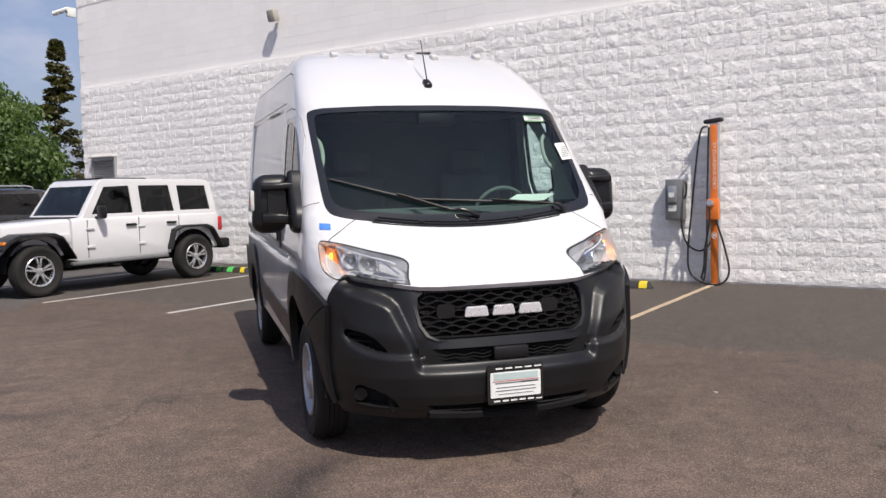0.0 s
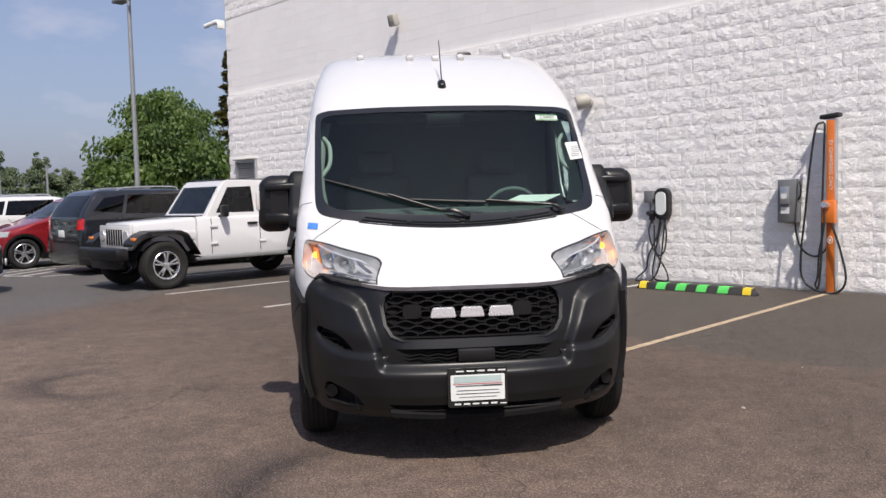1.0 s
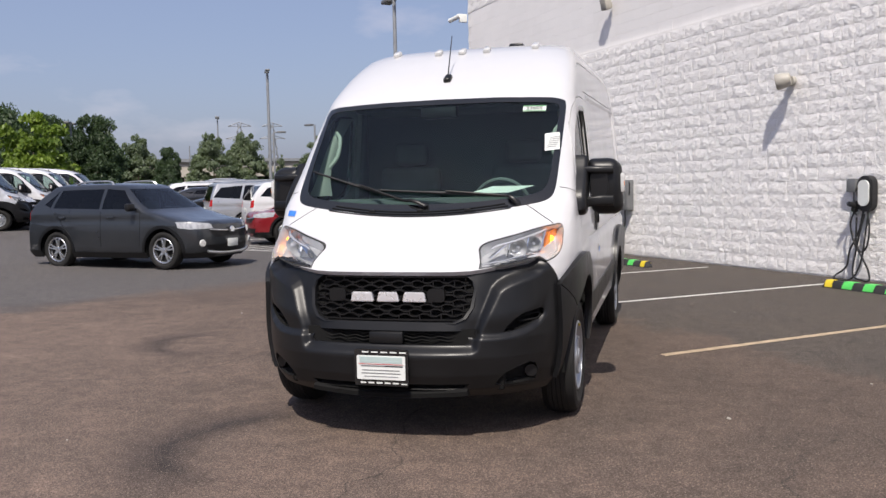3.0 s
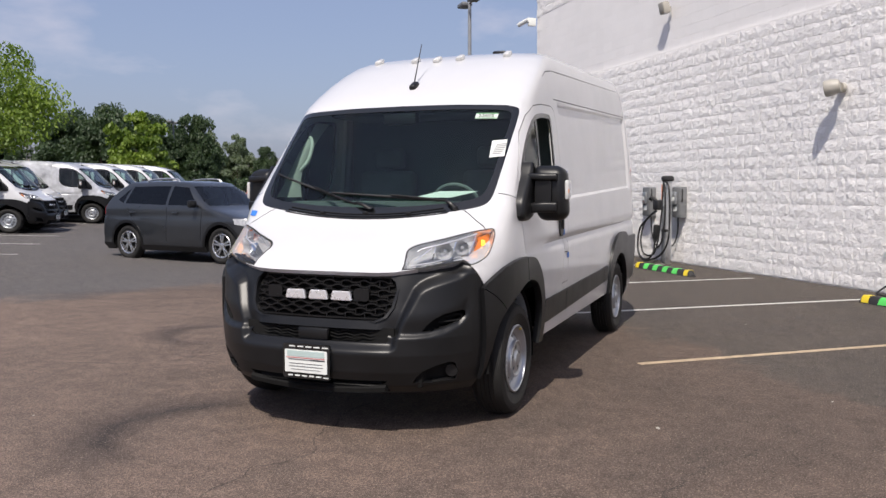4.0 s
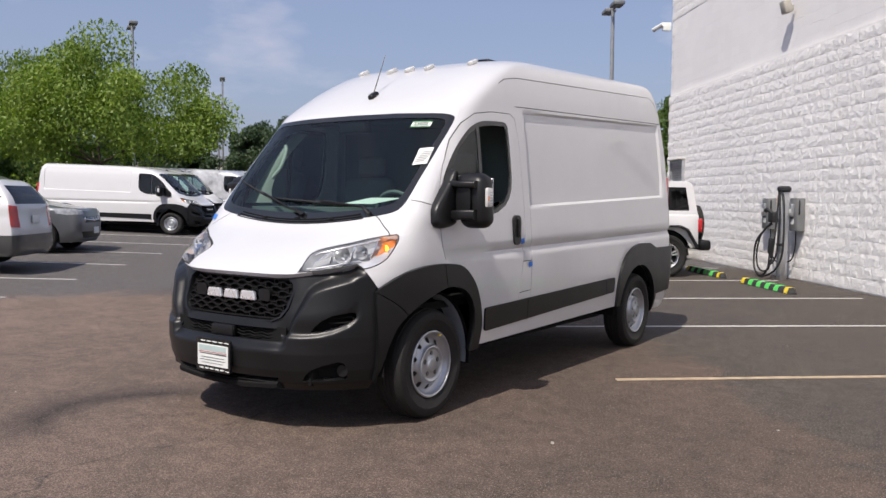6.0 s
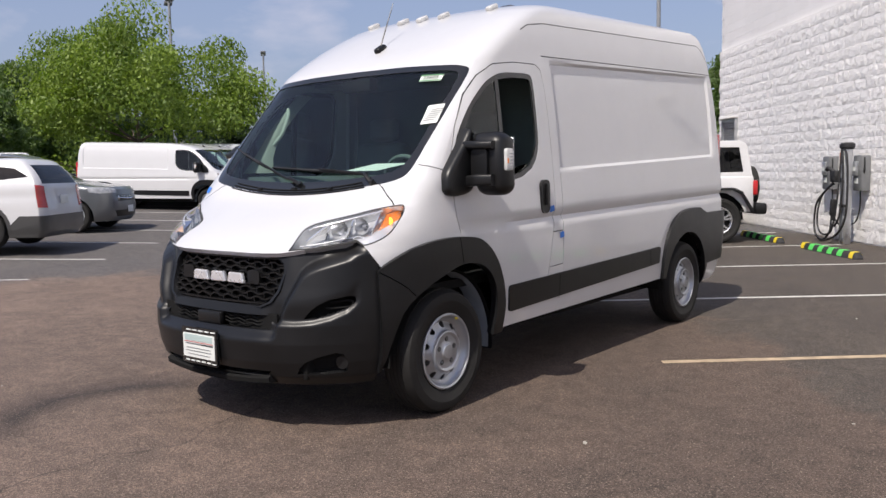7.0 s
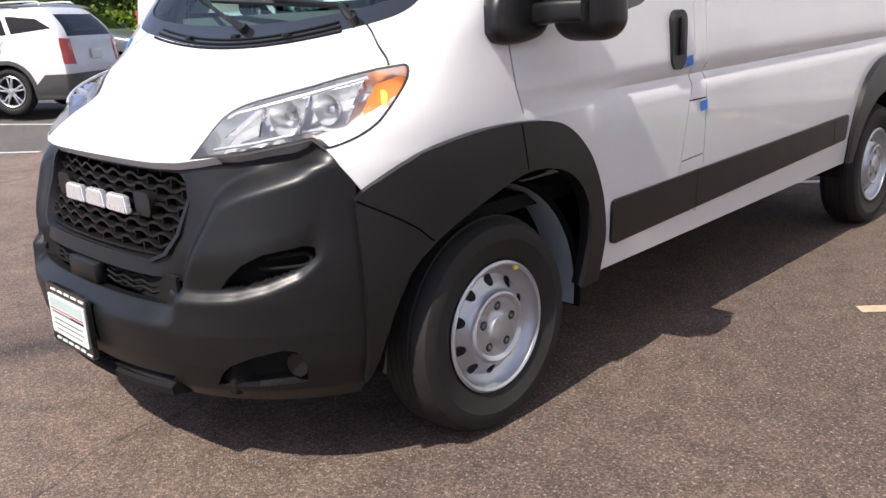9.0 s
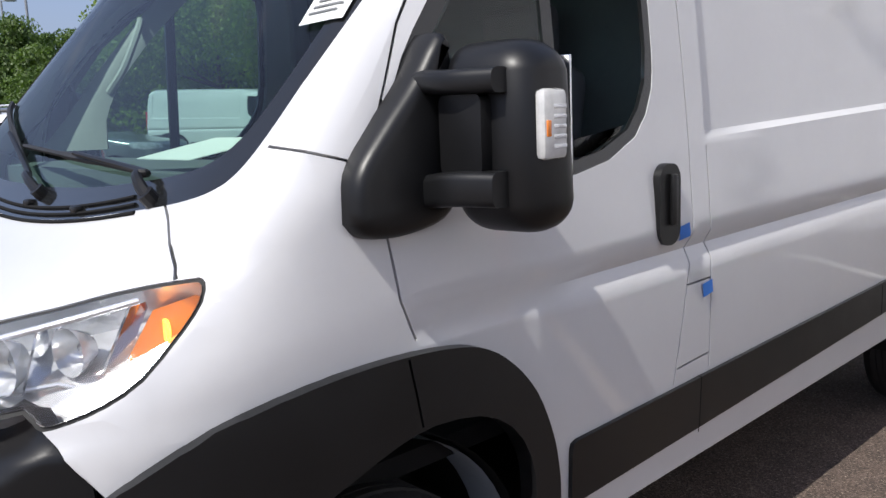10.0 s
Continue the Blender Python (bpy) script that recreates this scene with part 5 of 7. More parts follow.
        b = bmesh.new()
        tube(b, bend([(s * 0.83, 0.34, 1.60), (s * 0.78, 0.38, 1.68), (s * 0.78, 0.44, 1.80), (s * 0.82, 0.48, 1.86)], 4), 0.014, 8)
        P("grab_handle", b, M_PILLAR)
    b = boxes(((-0.01, 0.40, 1.965), (0.26, 0.09, 0.09), 0.02))
    P("sensor_cover", b, M_GRILLE)
    van_stickers(rt, skin)
    b = bmesh.new()
    slab(b, [(0.30, -0.075), (0.56, -0.075), (0.70, 0.06), (0.43, 0.06)], "z", 0.0, 0.002)
    for v in b.verts:
        v.co.z += 1.402 + 0.30 * (v.co.y + 0.075)
    P("paper_sheet", b, M_PAPER, rt, "white paper lying on the dashboard")


def stuck(skin, x, z, w, h, turn, lift, way):
    """A thin card lying on the bodywork: its centre, size and tilt as seen along way ('x' or 'y')."""
    b = bmesh.new()
    c, sn = math.cos(radians(turn)), math.sin(radians(turn))
    n = 4
    grid = []
    for i in range(n + 1):
        for j in range(n + 1):
            a, e = w * (i / n - 0.5), h * (j / n - 0.5)
            p, q = x + a * c - e * sn, z + a * sn + e * c
            if way == "y":
                hit = skin.ray_cast(Vector((p, -3, q)), Vector((0, 1, 0)))
            else:
                hit = skin.ray_cast(Vector((3, p, q)), Vector((-1, 0, 0)))
            nm = hit[1] if hit[1].dot(Vector((0, -1, 0)) if way == "y" else Vector((1, 0, 0))) > 0 else -hit[1]
            grid.append((hit[0] + nm * lift, nm))
    A = [b.verts.new(p) for p, _ in grid]
    B = [b.verts.new(p - nm * 0.0008) for p, nm in grid]
    for V in (A, B):
        for i in range(n):
            for j in range(n):
                k = i * (n + 1) + j
                b.faces.new((V[k], V[k + 1], V[k + n + 2], V[k + n + 1]))
    return b


def van_stickers(rt, skin):
    P = lambda name, b, mat, parent=rt, lab="": part(name, b, mat, parent, lab)
    P("tape", stuck(skin, 1.165, 1.128, 0.055, 0.038, 8, 0.004, "x"), M_TAPE, rt, "strip of blue masking tape")
    P("tape", stuck(skin, 1.290, 0.945, 0.055, 0.040, 8, 0.004, "x"), M_TAPE, rt, "strip of blue masking tape")
    P("tape", stuck(skin, -0.872, 1.292, 0.06, 0.035, -5, 0.004, "y"), M_TAPE, rt, "strip of blue masking tape")
    P("paint_mark", boxes(((0.972, 0.128, 0.540), (0.012, 0.022, 0.016), 0.004)), M_YELLOW, rt, "dab of yellow inspection paint")
    s1 = P("window_sticker", stuck(skin, 0.806, 1.722, 0.090, 0.115, 6, 0.006, "y"), M_PAPER, rt, "white paper label stuck on the windscreen")
    for k in range(6):
        P("print_bar", stuck(skin, 0.806 + 0.003 * k, 1.685 + 0.013 * k, 0.062, 0.0045, 6, 0.0085, "y"), M_GREYMETAL, s1)
    s2 = P("stock_label", stuck(skin, 0.668, 1.952, 0.150, 0.042, -1, 0.006, "y"), M_PAPER, rt, "white label with a stock number")
    P("print_bar", stuck(skin, 0.668, 1.969, 0.15, 0.006, -1, 0.0085, "y"), M_GREENINK, s2)
    P("print_bar", stuck(skin, 0.668, 1.935, 0.15, 0.006, -1, 0.0085, "y"), M_GREENINK, s2)
    hit = skin.ray_cast(Vector((0.668, -3, 1.952)), Vector((0, 1, 0)))
    cu = bpy.data.curves.new("stock_number", "FONT")
    cu.body, cu.size, cu.align_x, cu.align_y, cu.extrude = "23605", 0.036, "CENTER", "CENTER", 0.0004
    t = new("stock_number", cu)
    cu.materials.append(M_INK)
    t.parent = s2
    nm = hit[1] if hit[1].y < 0 else -hit[1]
    z_ = nm.normalized()
    x_ = Vector((0, 0, 1)).cross(z_).normalized()
    rot = Matrix((x_, z_.cross(x_), z_)).transposed().to_4x4()
    t.matrix_basis = Matrix.Translation(hit[0] + z_ * 0.010) @ rot @ Matrix.Diagonal((1.25, 1, 1, 1))

# ---------------------------------------------------------------- setting
U = Vector((-0.627, 0.779, 0))      # along the wall, away from the first camera
N = Vector((0.779, 0.627, 0))       # into the wall
P0 = Vector((4.12, 7.69, 0))        # a point on the wall's face
WALL_TURN = math.degrees(math.atan2(U.y, U.x))
CORNER = 13.0


def ground_z(x, y):
    """The lot is level by the wall and rises gently towards the far rows."""
    d = max(0.0, min(-x - 9.0, 24.0))
    return 0.04 * (d * d / (d + 1.0) if d > 0 else 0.0)


def wall_at(u, out=0.0, z=0.0):
    return P0 + U * u - N * out + Vector((0, 0, z))


def row_at(u, n):
    """A place in the lot from its distance along and towards the wall."""
    p = U * u + N * n
    return Vector((p.x, p.y, ground_z(p.x, p.y)))


def make_ground():
    bm = bmesh.new()
    xs = [-900, -400, -200, -120, -80, -60, -50, -45, -40, -37, -35, -34, -33, -32, -31, -29, -27, -25, -23, -21, -19, -17, -15, -14, -13, -12, -11, -10, -9.5, -9, -6, -3, 0, 3, 6, 10, 15, 30, 60, 200, 900]
    ys = [-900, -300, -100, -40, -20, -10, -5, 0, 5, 10, 15, 20, 30, 45, 60, 90, 140, 250, 500, 900]
    g = [[bm.verts.new((x, y, ground_z(x, y))) for y in ys] for x in xs]
    for i in range(len(xs) - 1):
        for j in range(len(ys) - 1):
            bm.faces.new((g[i][j], g[i + 1][j], g[i + 1][j + 1], g[i][j + 1]))
    tagged(part("ground", bm, M_ASPHALT), "worn brown and grey asphalt parking lot", "ground", kind="structure")


def paint_line(a, b, width, mat, label, group="stall lines"):
    bm = bmesh.new()
    a, b = Vector(a), Vector(b)
    d = (b - a).normalized()
    s = Vector((-d.y, d.x, 0)) * width / 2
    n = max(2, int((b - a).length / 0.12))
    rnd = random.Random(int(a.x * 100) + int(a.y * 10))
    prev = None
    for k in range(n + 1):
        p = a.lerp(b, k / n)
        e1, e2 = 1 + rnd.uniform(-0.10, 0.06), 1 + rnd.uniform(-0.10, 0.06)
        row = [bm.verts.new(q + Vector((0, 0, ground_z(q.x, q.y) + 0.004))) for q in (Vector((*(p + s * e1).xy, 0)), Vector((*(p - s * e2).xy, 0)))]
        if prev:
            bm.faces.new((prev[0], prev[1], row[1], row[0]))
        prev = row
    tagged(part("stall_line", bm, mat), label, "painted line", group, "structure")


make_ground()
paint_line((1.47, 1.88, 0), (5.66, 5.44, 0), 0.085, M_YLINE, "worn yellowish painted stall line on asphalt")
for u, n0, n1 in ((3.36, 2.4, 7.55), (6.08, 2.42, 7.6), (8.82, 2.35, 7.6), (11.6, 2.35, 7.6), (14.3, 2.35, 7.6), (17.0, 2.35, 7.6), (19.7, 2.35, 7.6)):
    paint_line(row_at(u, n0), row_at(u, n1), 0.085, M_LINE, "worn white painted stall line on asphalt")
for k in range(9):
    paint_line(row_at(3.58 + 2.60 * k, -4.95 + 0.035 * k), row_at(3.58 + 2.60 * k, -9.9), 0.09, M_LINE, "worn white painted stall line on asphalt")
# hatched end of the stall row
paint_line(row_at(14.6, 2.3), row_at(17.0, 0.9), 0.09, M_LINE, "white painted hatching on asphalt")
for k in range(5):
    paint_line(row_at(14.9 + 0.45 * k, 2.2 - 0.25 * k), row_at(15.9 + 0.45 * k, 3.6 - 0.25 * k), 0.09, M_LINE, "white painted hatching on asphalt")

# ---------------------------------------------------------------- building
LEDGE = 4.25
wall_m = pose(P0.x, P0.y, 0, 0, 0, WALL_TURN)      # local x along the wall, local y out of it towards -N


def wall_box(name, u0, u1, z0, z1, back, face, mat, label):
    bm = bmesh.new()
    box(bm, ((u0 + u1) / 2, (face - back) / 2, (z0 + z1) / 2), (u1 - u0, back + face, z1 - z0))
    ob = part(name, bm, mat)
    ob.matrix_basis = wall_m
    return tagged(ob, label, "wall", kind="structure")


wall_low = wall_box("wall_south", -16.0, CORNER - 0.03, 0.0, LEDGE, 0.3, -0.0095, M_MORTAR, "white-painted split-face block wall of the building")
wall_high = wall_box("wall_south_upper", -16.0, CORNER, LEDGE, 8.2, 0.3, -0.06, M_MORTAR, "smooth white-painted block wall above the rough courses")
b = bmesh.new()
box(b, (CORNER - 0.15, -8.35, 4.1), (0.3, 16.0, 8.2))
ob = part("wall_west", b, M_SMOOTH)
ob.matrix_basis = wall_m
tagged(ob, "white-painted end wall of the building", "wall", kind="structure")
b = bmesh.new()
box(b, (-1.5, -8.2, 8.3), (29.4, 16.6, 0.2))
ob = part("roof", b, M_FIXTURE)
ob.matrix_basis = wall_m
tagged(ob, "flat pale roof of the building", "roof", kind="structure")

# ---------------------------------------------------------------- trees
def crown_mesh(name, mat, w, h, clumps, leaves, leaf, seed, taper=0.0, cone=False):
    """Leaves in many uneven clumps, with gaps between them. One mesh, standing on z = 0 at its foot."""
    rnd = np.random.RandomState(seed)
    V = []
    for c in range(clumps):
        if cone:
            t = rnd.rand() ** 0.7
            r = (1 - t) * w / 2 * (0.35 + 0.75 * rnd.rand())
            a = rnd.rand() * 6.283
            cen = np.array((r * math.cos(a), r * math.sin(a), h * t))
            rad = (0.07 + 0.08 * (1 - t)) * w
        else:
            a, e = rnd.rand() * 6.283, math.asin(min(0.99, max(-0.75, rnd.rand() * 1.75 - 0.75)))
            q = (0.55 + 0.45 * rnd.rand() ** 0.6) * (0.86 + 0.26 * math.sin(a * 3 + seed) * math.cos(e * 2 + seed))
            cen = np.array((w / 2 * q * math.cos(a) * math.cos(e), w / 2 * q * math.sin(a) * math.cos(e), h * 0.46 + h * 0.50 * q * math.sin(e)))
            rad = w * (0.065 + 0.075 * rnd.rand())
            cen[:2] *= 1.0 + 0.10 * (rnd.rand() - 0.5)
        k = max(6, int(leaves / clumps * (0.5 + rnd.rand())))
        d = rnd.normal(size=(k, 3))
        d /= np.linalg.norm(d, axis=1)[:, None]
        pts = cen + d * (rad * rnd.rand(k) ** 0.38)[:, None] * np.array((1.2, 1.2, 0.72))
        ax = rnd.normal(size=(k, 3)) + np.array((0, 0, -0.35))
        ax /= np.linalg.norm(ax, axis=1)[:, None]
        bx = np.cross(ax, rnd.normal(size=(k, 3)))
        bx /= np.linalg.norm(bx, axis=1)[:, None]
        L = leaf * (0.6 + 0.8 * rnd.rand(k))[:, None]
        quad = np.stack((pts - ax * L, pts + bx * L * 0.55, pts + ax * L, pts - bx * L * 0.55), axis=1)
        V.append(quad)
    V = np.concatenate(V).reshape(-1, 3)
    for c, (lo, hi) in enumerate(((-w / 2, w / 2), (-w / 2, w / 2), (0.0, h))):
        p, q = np.percentile(V[:, c], (0.7, 99.3))
        V[:, c] = lo + (V[:, c] - p) * (hi - lo) / (q - p)
    if taper:
        k = np.clip(V[:, 2] / h, 0, 1)[:, None]
        V[:, :2] *= 1.0 + taper * 0.35 - taper * k ** 1.4
    n = len(V) // 4
    me = bpy.data.meshes.new(name)
    me.vertices.add(len(V))
    me.vertices.foreach_set("co", V.ravel())
    me.loops.add(4 * n)
    me.loops.foreach_set("vertex_index", np.arange(4 * n))
    me.polygons.add(n)
    me.polygons.foreach_set("loop_start", np.arange(0, 4 * n, 4))
    me.update()
    me.validate()
    me.materials.append(mat)
    return me


def trunk_mesh(w, h, th, r, seed, limbs=9):
    rnd = random.Random(seed)
    bm = bmesh.new()
    top = Vector((rnd.uniform(-0.3, 0.3), rnd.uniform(-0.3, 0.3), th + h * 0.55))
    mid = Vector((rnd.uniform(-0.1, 0.1), rnd.uniform(-0.1, 0.1), th * 0.7))
    line = bend([(0, 0, -0.1), (0.01, 0, 0.25), mid, top * 0.75, top], 4)
    n = len(line)
    tube(bm, line, [r * (1.45 if k == 0 else 1.0) * (1 - 0.8 * k / (n - 1)) for k in range(n)], 9)
    for k in range(limbs):
        t = rnd.uniform(0.35, 0.9)
        s = line[int(t * (n - 1))]
        a = 6.283 * k / limbs + rnd.uniform(-0.3, 0.3)
        reach = w * rnd.uniform(0.25, 0.42)
        e = s + Vector((reach * math.cos(a), reach * math.sin(a), h * rnd.uniform(0.08, 0.28)))
        m = s.lerp(e, 0.5) + Vector((0, 0, -0.06 * h * rnd.random()))
        tube(bm, bend([s, m, e], 3), [r * 0.38 * (1 - 0.12 * j) for j in range(7)], 6)
    return bm


TREES = {}


def tree(kind, x, y, wide, tall, turn=0.0, label=""):
    """A tree of one kind, its crown's width and its whole height given in metres."""
    mat, w, h, clumps, leaves, leaf, th, r, taper, lab = {
        "bright": (M_LEAF_LIGHT, 9.4, 5.2, 78, 62000, 0.066, 1.55, 0.17, 0.15, "leafy bright green tree behind parked vans"),
        "green": (M_LEAF_MID, 6.0, 6.2, 170, 34000, 0.10, 0.8, 0.15, 0.35, "dense green broadleaf tree beyond the lot"),
        "dark": (M_LEAF_DARK, 4.4, 5.6, 130, 30000, 0.09, 0.3, 0.14, 0.3, "dark green dense tree beyond the lot"),
        "far": (M_LEAF_HAZE, 3.2, 5.0, 110, 17000, 0.085, 0.4, 0.10, 0.55, "distant green tree with haze painted into its leaves"),
        "young": (M_LEAF_LIGHT, 3.4, 4.6, 70, 10000, 0.11, 0.6, 0.09, 0.25, "bright green smaller tree among dark trees"),
        "spruce": (M_LEAF_CONE, 3.0, 10.4, 85, 9000, 0.10, 0.9, 0.14, 0.0, "dark brownish conifer beside the building")}[kind]
    if kind not in TREES:
        TREES[kind] = []
        for v in range(2):
            stem = part("trunk", trunk_mesh(w, h, th, r, 7 + v), M_BARK)
            TREES[kind].append((stem.data, crown_mesh("crown", mat, w, h, clumps, leaves, leaf, 11 + 5 * v + len(kind), taper, kind == "spruce")))
            bpy.data.objects.remove(stem)
    t_me, c_me = TREES[kind][int(abs(x * 7 + y)) % 2]
    rt = root("tree", pose(x, y, ground_z(x, y), 0, 0, turn) @ Matrix.Diagonal((wide / w, wide / w, tall / (h + th), 1)), label or lab, "tree")
    t = new("trunk", t_me)
    c = new("crown", c_me)
    c.location = (0, 0, th)
    t.parent = c.parent = rt
    return rt


tree("bright", -24.7, 14.2, 8.0, 6.4, 20)
tree("young", -32.2, 33.5, 3.5, 4.95, 60)
tree("young", -31.3, 34.2, 1.5, 2.6, 10)
for i, (x, y, w, h) in enumerate(((-41.0, 36.1, 4.4, 5.5), (-37.9, 36.4, 4.6, 5.8), (-44.5, 33.0, 4.6, 5.4), (-47.5, 30.0, 4.8, 5.6), (-34.7, 41.6, 3.2, 5.5), (-37.0, 39.6, 3.6, 5.5), (-49.0, 26.5, 5.0, 5.8), (-52, 22, 5.0, 5.6), (-50, 16, 5.0, 5.6), (-40.3, 58.1, 2.2, 4.3), (-37.7, 43.1, 2.2, 5.2))):
    tree("dark", x, y, w, h, 47 * i)
for i, (x, y, w, h) in enumerate(((-10.6, 38.6, 6.2, 6.75), (-39.5, 16.8, 5.0, 6.1), (-34.0, 12.0, 4.2, 4.3), (-44.0, 13.0, 5.0, 6.0))):
    tree("green", x, y, w, h, 31 * i)
tree("spruce", -9.2, 54.5, 4.2, 11.6, 10)
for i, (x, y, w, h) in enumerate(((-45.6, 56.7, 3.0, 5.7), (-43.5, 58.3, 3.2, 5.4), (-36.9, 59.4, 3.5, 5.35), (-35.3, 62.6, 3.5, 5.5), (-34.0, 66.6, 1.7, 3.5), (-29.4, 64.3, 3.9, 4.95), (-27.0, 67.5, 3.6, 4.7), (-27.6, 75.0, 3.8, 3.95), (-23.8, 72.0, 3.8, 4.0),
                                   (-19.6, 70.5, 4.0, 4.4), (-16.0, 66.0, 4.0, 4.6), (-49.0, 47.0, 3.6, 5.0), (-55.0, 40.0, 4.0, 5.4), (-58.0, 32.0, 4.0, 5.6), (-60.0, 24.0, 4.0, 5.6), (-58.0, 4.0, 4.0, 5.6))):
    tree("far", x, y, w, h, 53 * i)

# ---------------------------------------------------------------- parked vehicles
def heading(f):
    """Turn that points a vehicle's nose (-y) along f."""
    return math.degrees(math.atan2(f[0], -f[1]))


def place_car(wheel, f, side, half=0.80, back=0.0):
    """Pose from one wheel's foot: its side (+1 left, -1 right) and how far it is behind the front axle."""
    f = Vector((*f, 0)).normalized()
    left = Vector((-f.y, f.x, 0))
    c = Vector((*wheel, 0)) - left * half * side + f * back
    return pose(c.x, c.y, ground_z(c.x, c.y), 0, 0, heading(f))


def suv(m, label, paint, L=4.6, W=1.84, H=1.68, wb=2.66, nose=0.90, hood=(0.88, 1.08), cowl=(0.33, 1.10), roof_y=1.22, tail_in=0.38, wheel_r=0.355, wheel="alloy", clad=True, rails=M_ALU, category="car", rear_lamp_z=1.02, glass=None, slats=False, pillar=True, clad_z=0.40, lamp_up=0.13, clad_paint=None, fog=False):
    rt = root("car", m, label, category, "parked cars")
    glass = glass or M_TINT
    hw, yr = W / 2, L - nose
    hz, cz = hood[0], cowl[1]
    rows = [(0.22, -nose + 0.10, 0.1, hw - 0.07, 2.8, yr - 0.06), (0.34, -nose + 0.02, 0.1, hw - 0.01, 3.0, yr), (0.5, -nose, 0.1, hw, 3.0, yr), (0.68, -nose + 0.02, 0.1, hw, 3.2, yr), (hz - 0.06, -nose + 0.06, 0.1, hw, 3.2, yr - 0.02), (hz, -nose + 0.13, 0.12, hw - 0.01, 3.3, yr - 0.03)]
    for k in range(1, 4):
        t = k / 4
        rows.append((hz + (cz - hz) * t ** 1.3, -nose + 0.13 + (cowl[0] + nose - 0.13) * t, 0.15 + 0.25 * t, hw - 0.015, 3.6, yr - 0.03 - 0.02 * t))
    rows.append((cz, cowl[0], 0.62, hw - 0.02, 3.8, yr - 0.05))
    for k in range(1, 6):
        t = k / 5
        z = cz + (H - 0.07 - cz) * t
        rows.append((z, cowl[0] + (roof_y - cowl[0]) * t ** 0.92, max(0.7, cowl[0] + 0.4 + (roof_y - cowl[0]) * t), hw - 0.03 - 0.20 * t ** 1.3, 3.8, yr - 0.05 - tail_in * t ** 1.5))
    y0 = roof_y
    rows += [(H - 0.035, y0 + 0.13, y0 + 0.5, hw - 0.29, 3.4, yr - tail_in - 0.12), (H - 0.01, y0 + 0.38, y0 + 0.8, hw - 0.42, 3.0, yr - tail_in - 0.25), (H, y0 + 0.7, y0 + 1.1, hw - 0.62, 2.6, yr - tail_in - 0.45)]
    bm = loft_body(rows, [0.75, 1.0, 1.3, 1.6, 2.0, wb - 0.3, wb, wb + 0.25], None, 14, 7)
    zones = []

    def zone(key, poly, across, keep):
        z = Zone(poly, across, keep)
        z.cut(bm)
        zones.append((key, z))

    e = cz + 0.05
    top = H - 0.13
    zone("windscreen", [(-hw + 0.14, e), (hw - 0.14, e), (hw - 0.16, e + 0.1), (hw - 0.32, top), (-hw + 0.32, top), (-hw + 0.16, e + 0.1)], (1, 0), lambda c: c.y < roof_y + 0.05)
    zone("rear_window", [(-hw + 0.20, cz + 0.04), (hw - 0.20, cz + 0.04), (hw - 0.30, top), (-hw + 0.30, top)], (1, 0), lambda c: c.y > yr - tail_in - 0.2)
    if slats:
        zone("grille", [(-0.52, 0.66), (-0.55, 0.80), (0.55, 0.80), (0.52, 0.66)], (1, 0), lambda c: c.y < -nose + 0.3)
    else:
        zone("grille", [(-0.45, 0.60), (-0.58, 0.74), (0.58, 0.74), (0.45, 0.60)], (1, 0), lambda c: c.y < -nose + 0.3)
    zone("lower_grille", [(-0.55, 0.30), (-0.62, 0.46), (0.62, 0.46), (0.55, 0.30)], (1, 0), lambda c: c.y < -nose + 0.3)
    a, bq = cowl[0] + 0.30, roof_y + 0.02
    wy = [a, bq, wb * 0.52 + 0.1, wb + 0.05, yr - tail_in - 0.16]
    for s in (1, -1):
        side = lambda c, s=s: c.x * s > 0.4
        zone("arch", circle(0, wheel_r, wheel_r + 0.055, 22), (0, 1), side)
        zone("arch", circle(wb, wheel_r, wheel_r + 0.055, 22), (0, 1), side)
        zone("window%d" % s, [(a + 0.10, cz + 0.05), (bq, top - 0.02), (wy[2] - 0.05, top + 0.01), (wy[2] - 0.02, cz + 0.06)], (0, 1), side)
        zone("window%d" % s, [(wy[2] + 0.05, cz + 0.06), (wy[2] + 0.03, top + 0.01), (wy[3] - 0.12, top), (wy[3] + 0.02, cz + 0.09)], (0, 1), side)
        zone("window%d" % s, [(wy[3] + 0.09, cz + 0.10), (wy[3] - 0.05, top), (wy[4] - 0.05, top - 0.06), (wy[4] + 0.22, cz + 0.16)], (0, 1), side)
        zone("headlamp%d" % s, [(s * (hw - 0.45), hz - 0.13), (s * (hw - 0.42), hz - 0.04), (s * (hw - 0.02), hz + 0.02), (s * (hw + 0.05), hz - 0.08), (s * (hw - 0.1), hz - 0.14)], (1, 0), lambda c: c.y < 0.0)
        zone("tail_lamp%d" % s, [(s * (hw - 0.24), rear_lamp_z - 0.08), (s * (hw - 0.22), rear_lamp_z + lamp_up), (s * (hw + 0.1), rear_lamp_z + lamp_up + 0.03), (s * (hw + 0.1), rear_lamp_z - 0.06)], (1, 0), lambda c: c.y > yr - 0.4)
        if clad:
            zone("cladding", [(-nose - 0.2, 0.15), (-nose - 0.2, clad_z - 0.04), (yr - 0.55, clad_z - 0.02), (yr - 0.40, clad_z + 0.0 if clad_z < 0.45 else clad_z + 0.12), (yr + 0.2, clad_z if clad_z < 0.45 else clad_z + 0.12), (yr + 0.2, 0.15)], (0, 1), lambda c, s=s: c.x * s > -1e-4)
            zone("cladding", circle(0, wheel_r, wheel_r + 0.115, 22), (0, 1), side)
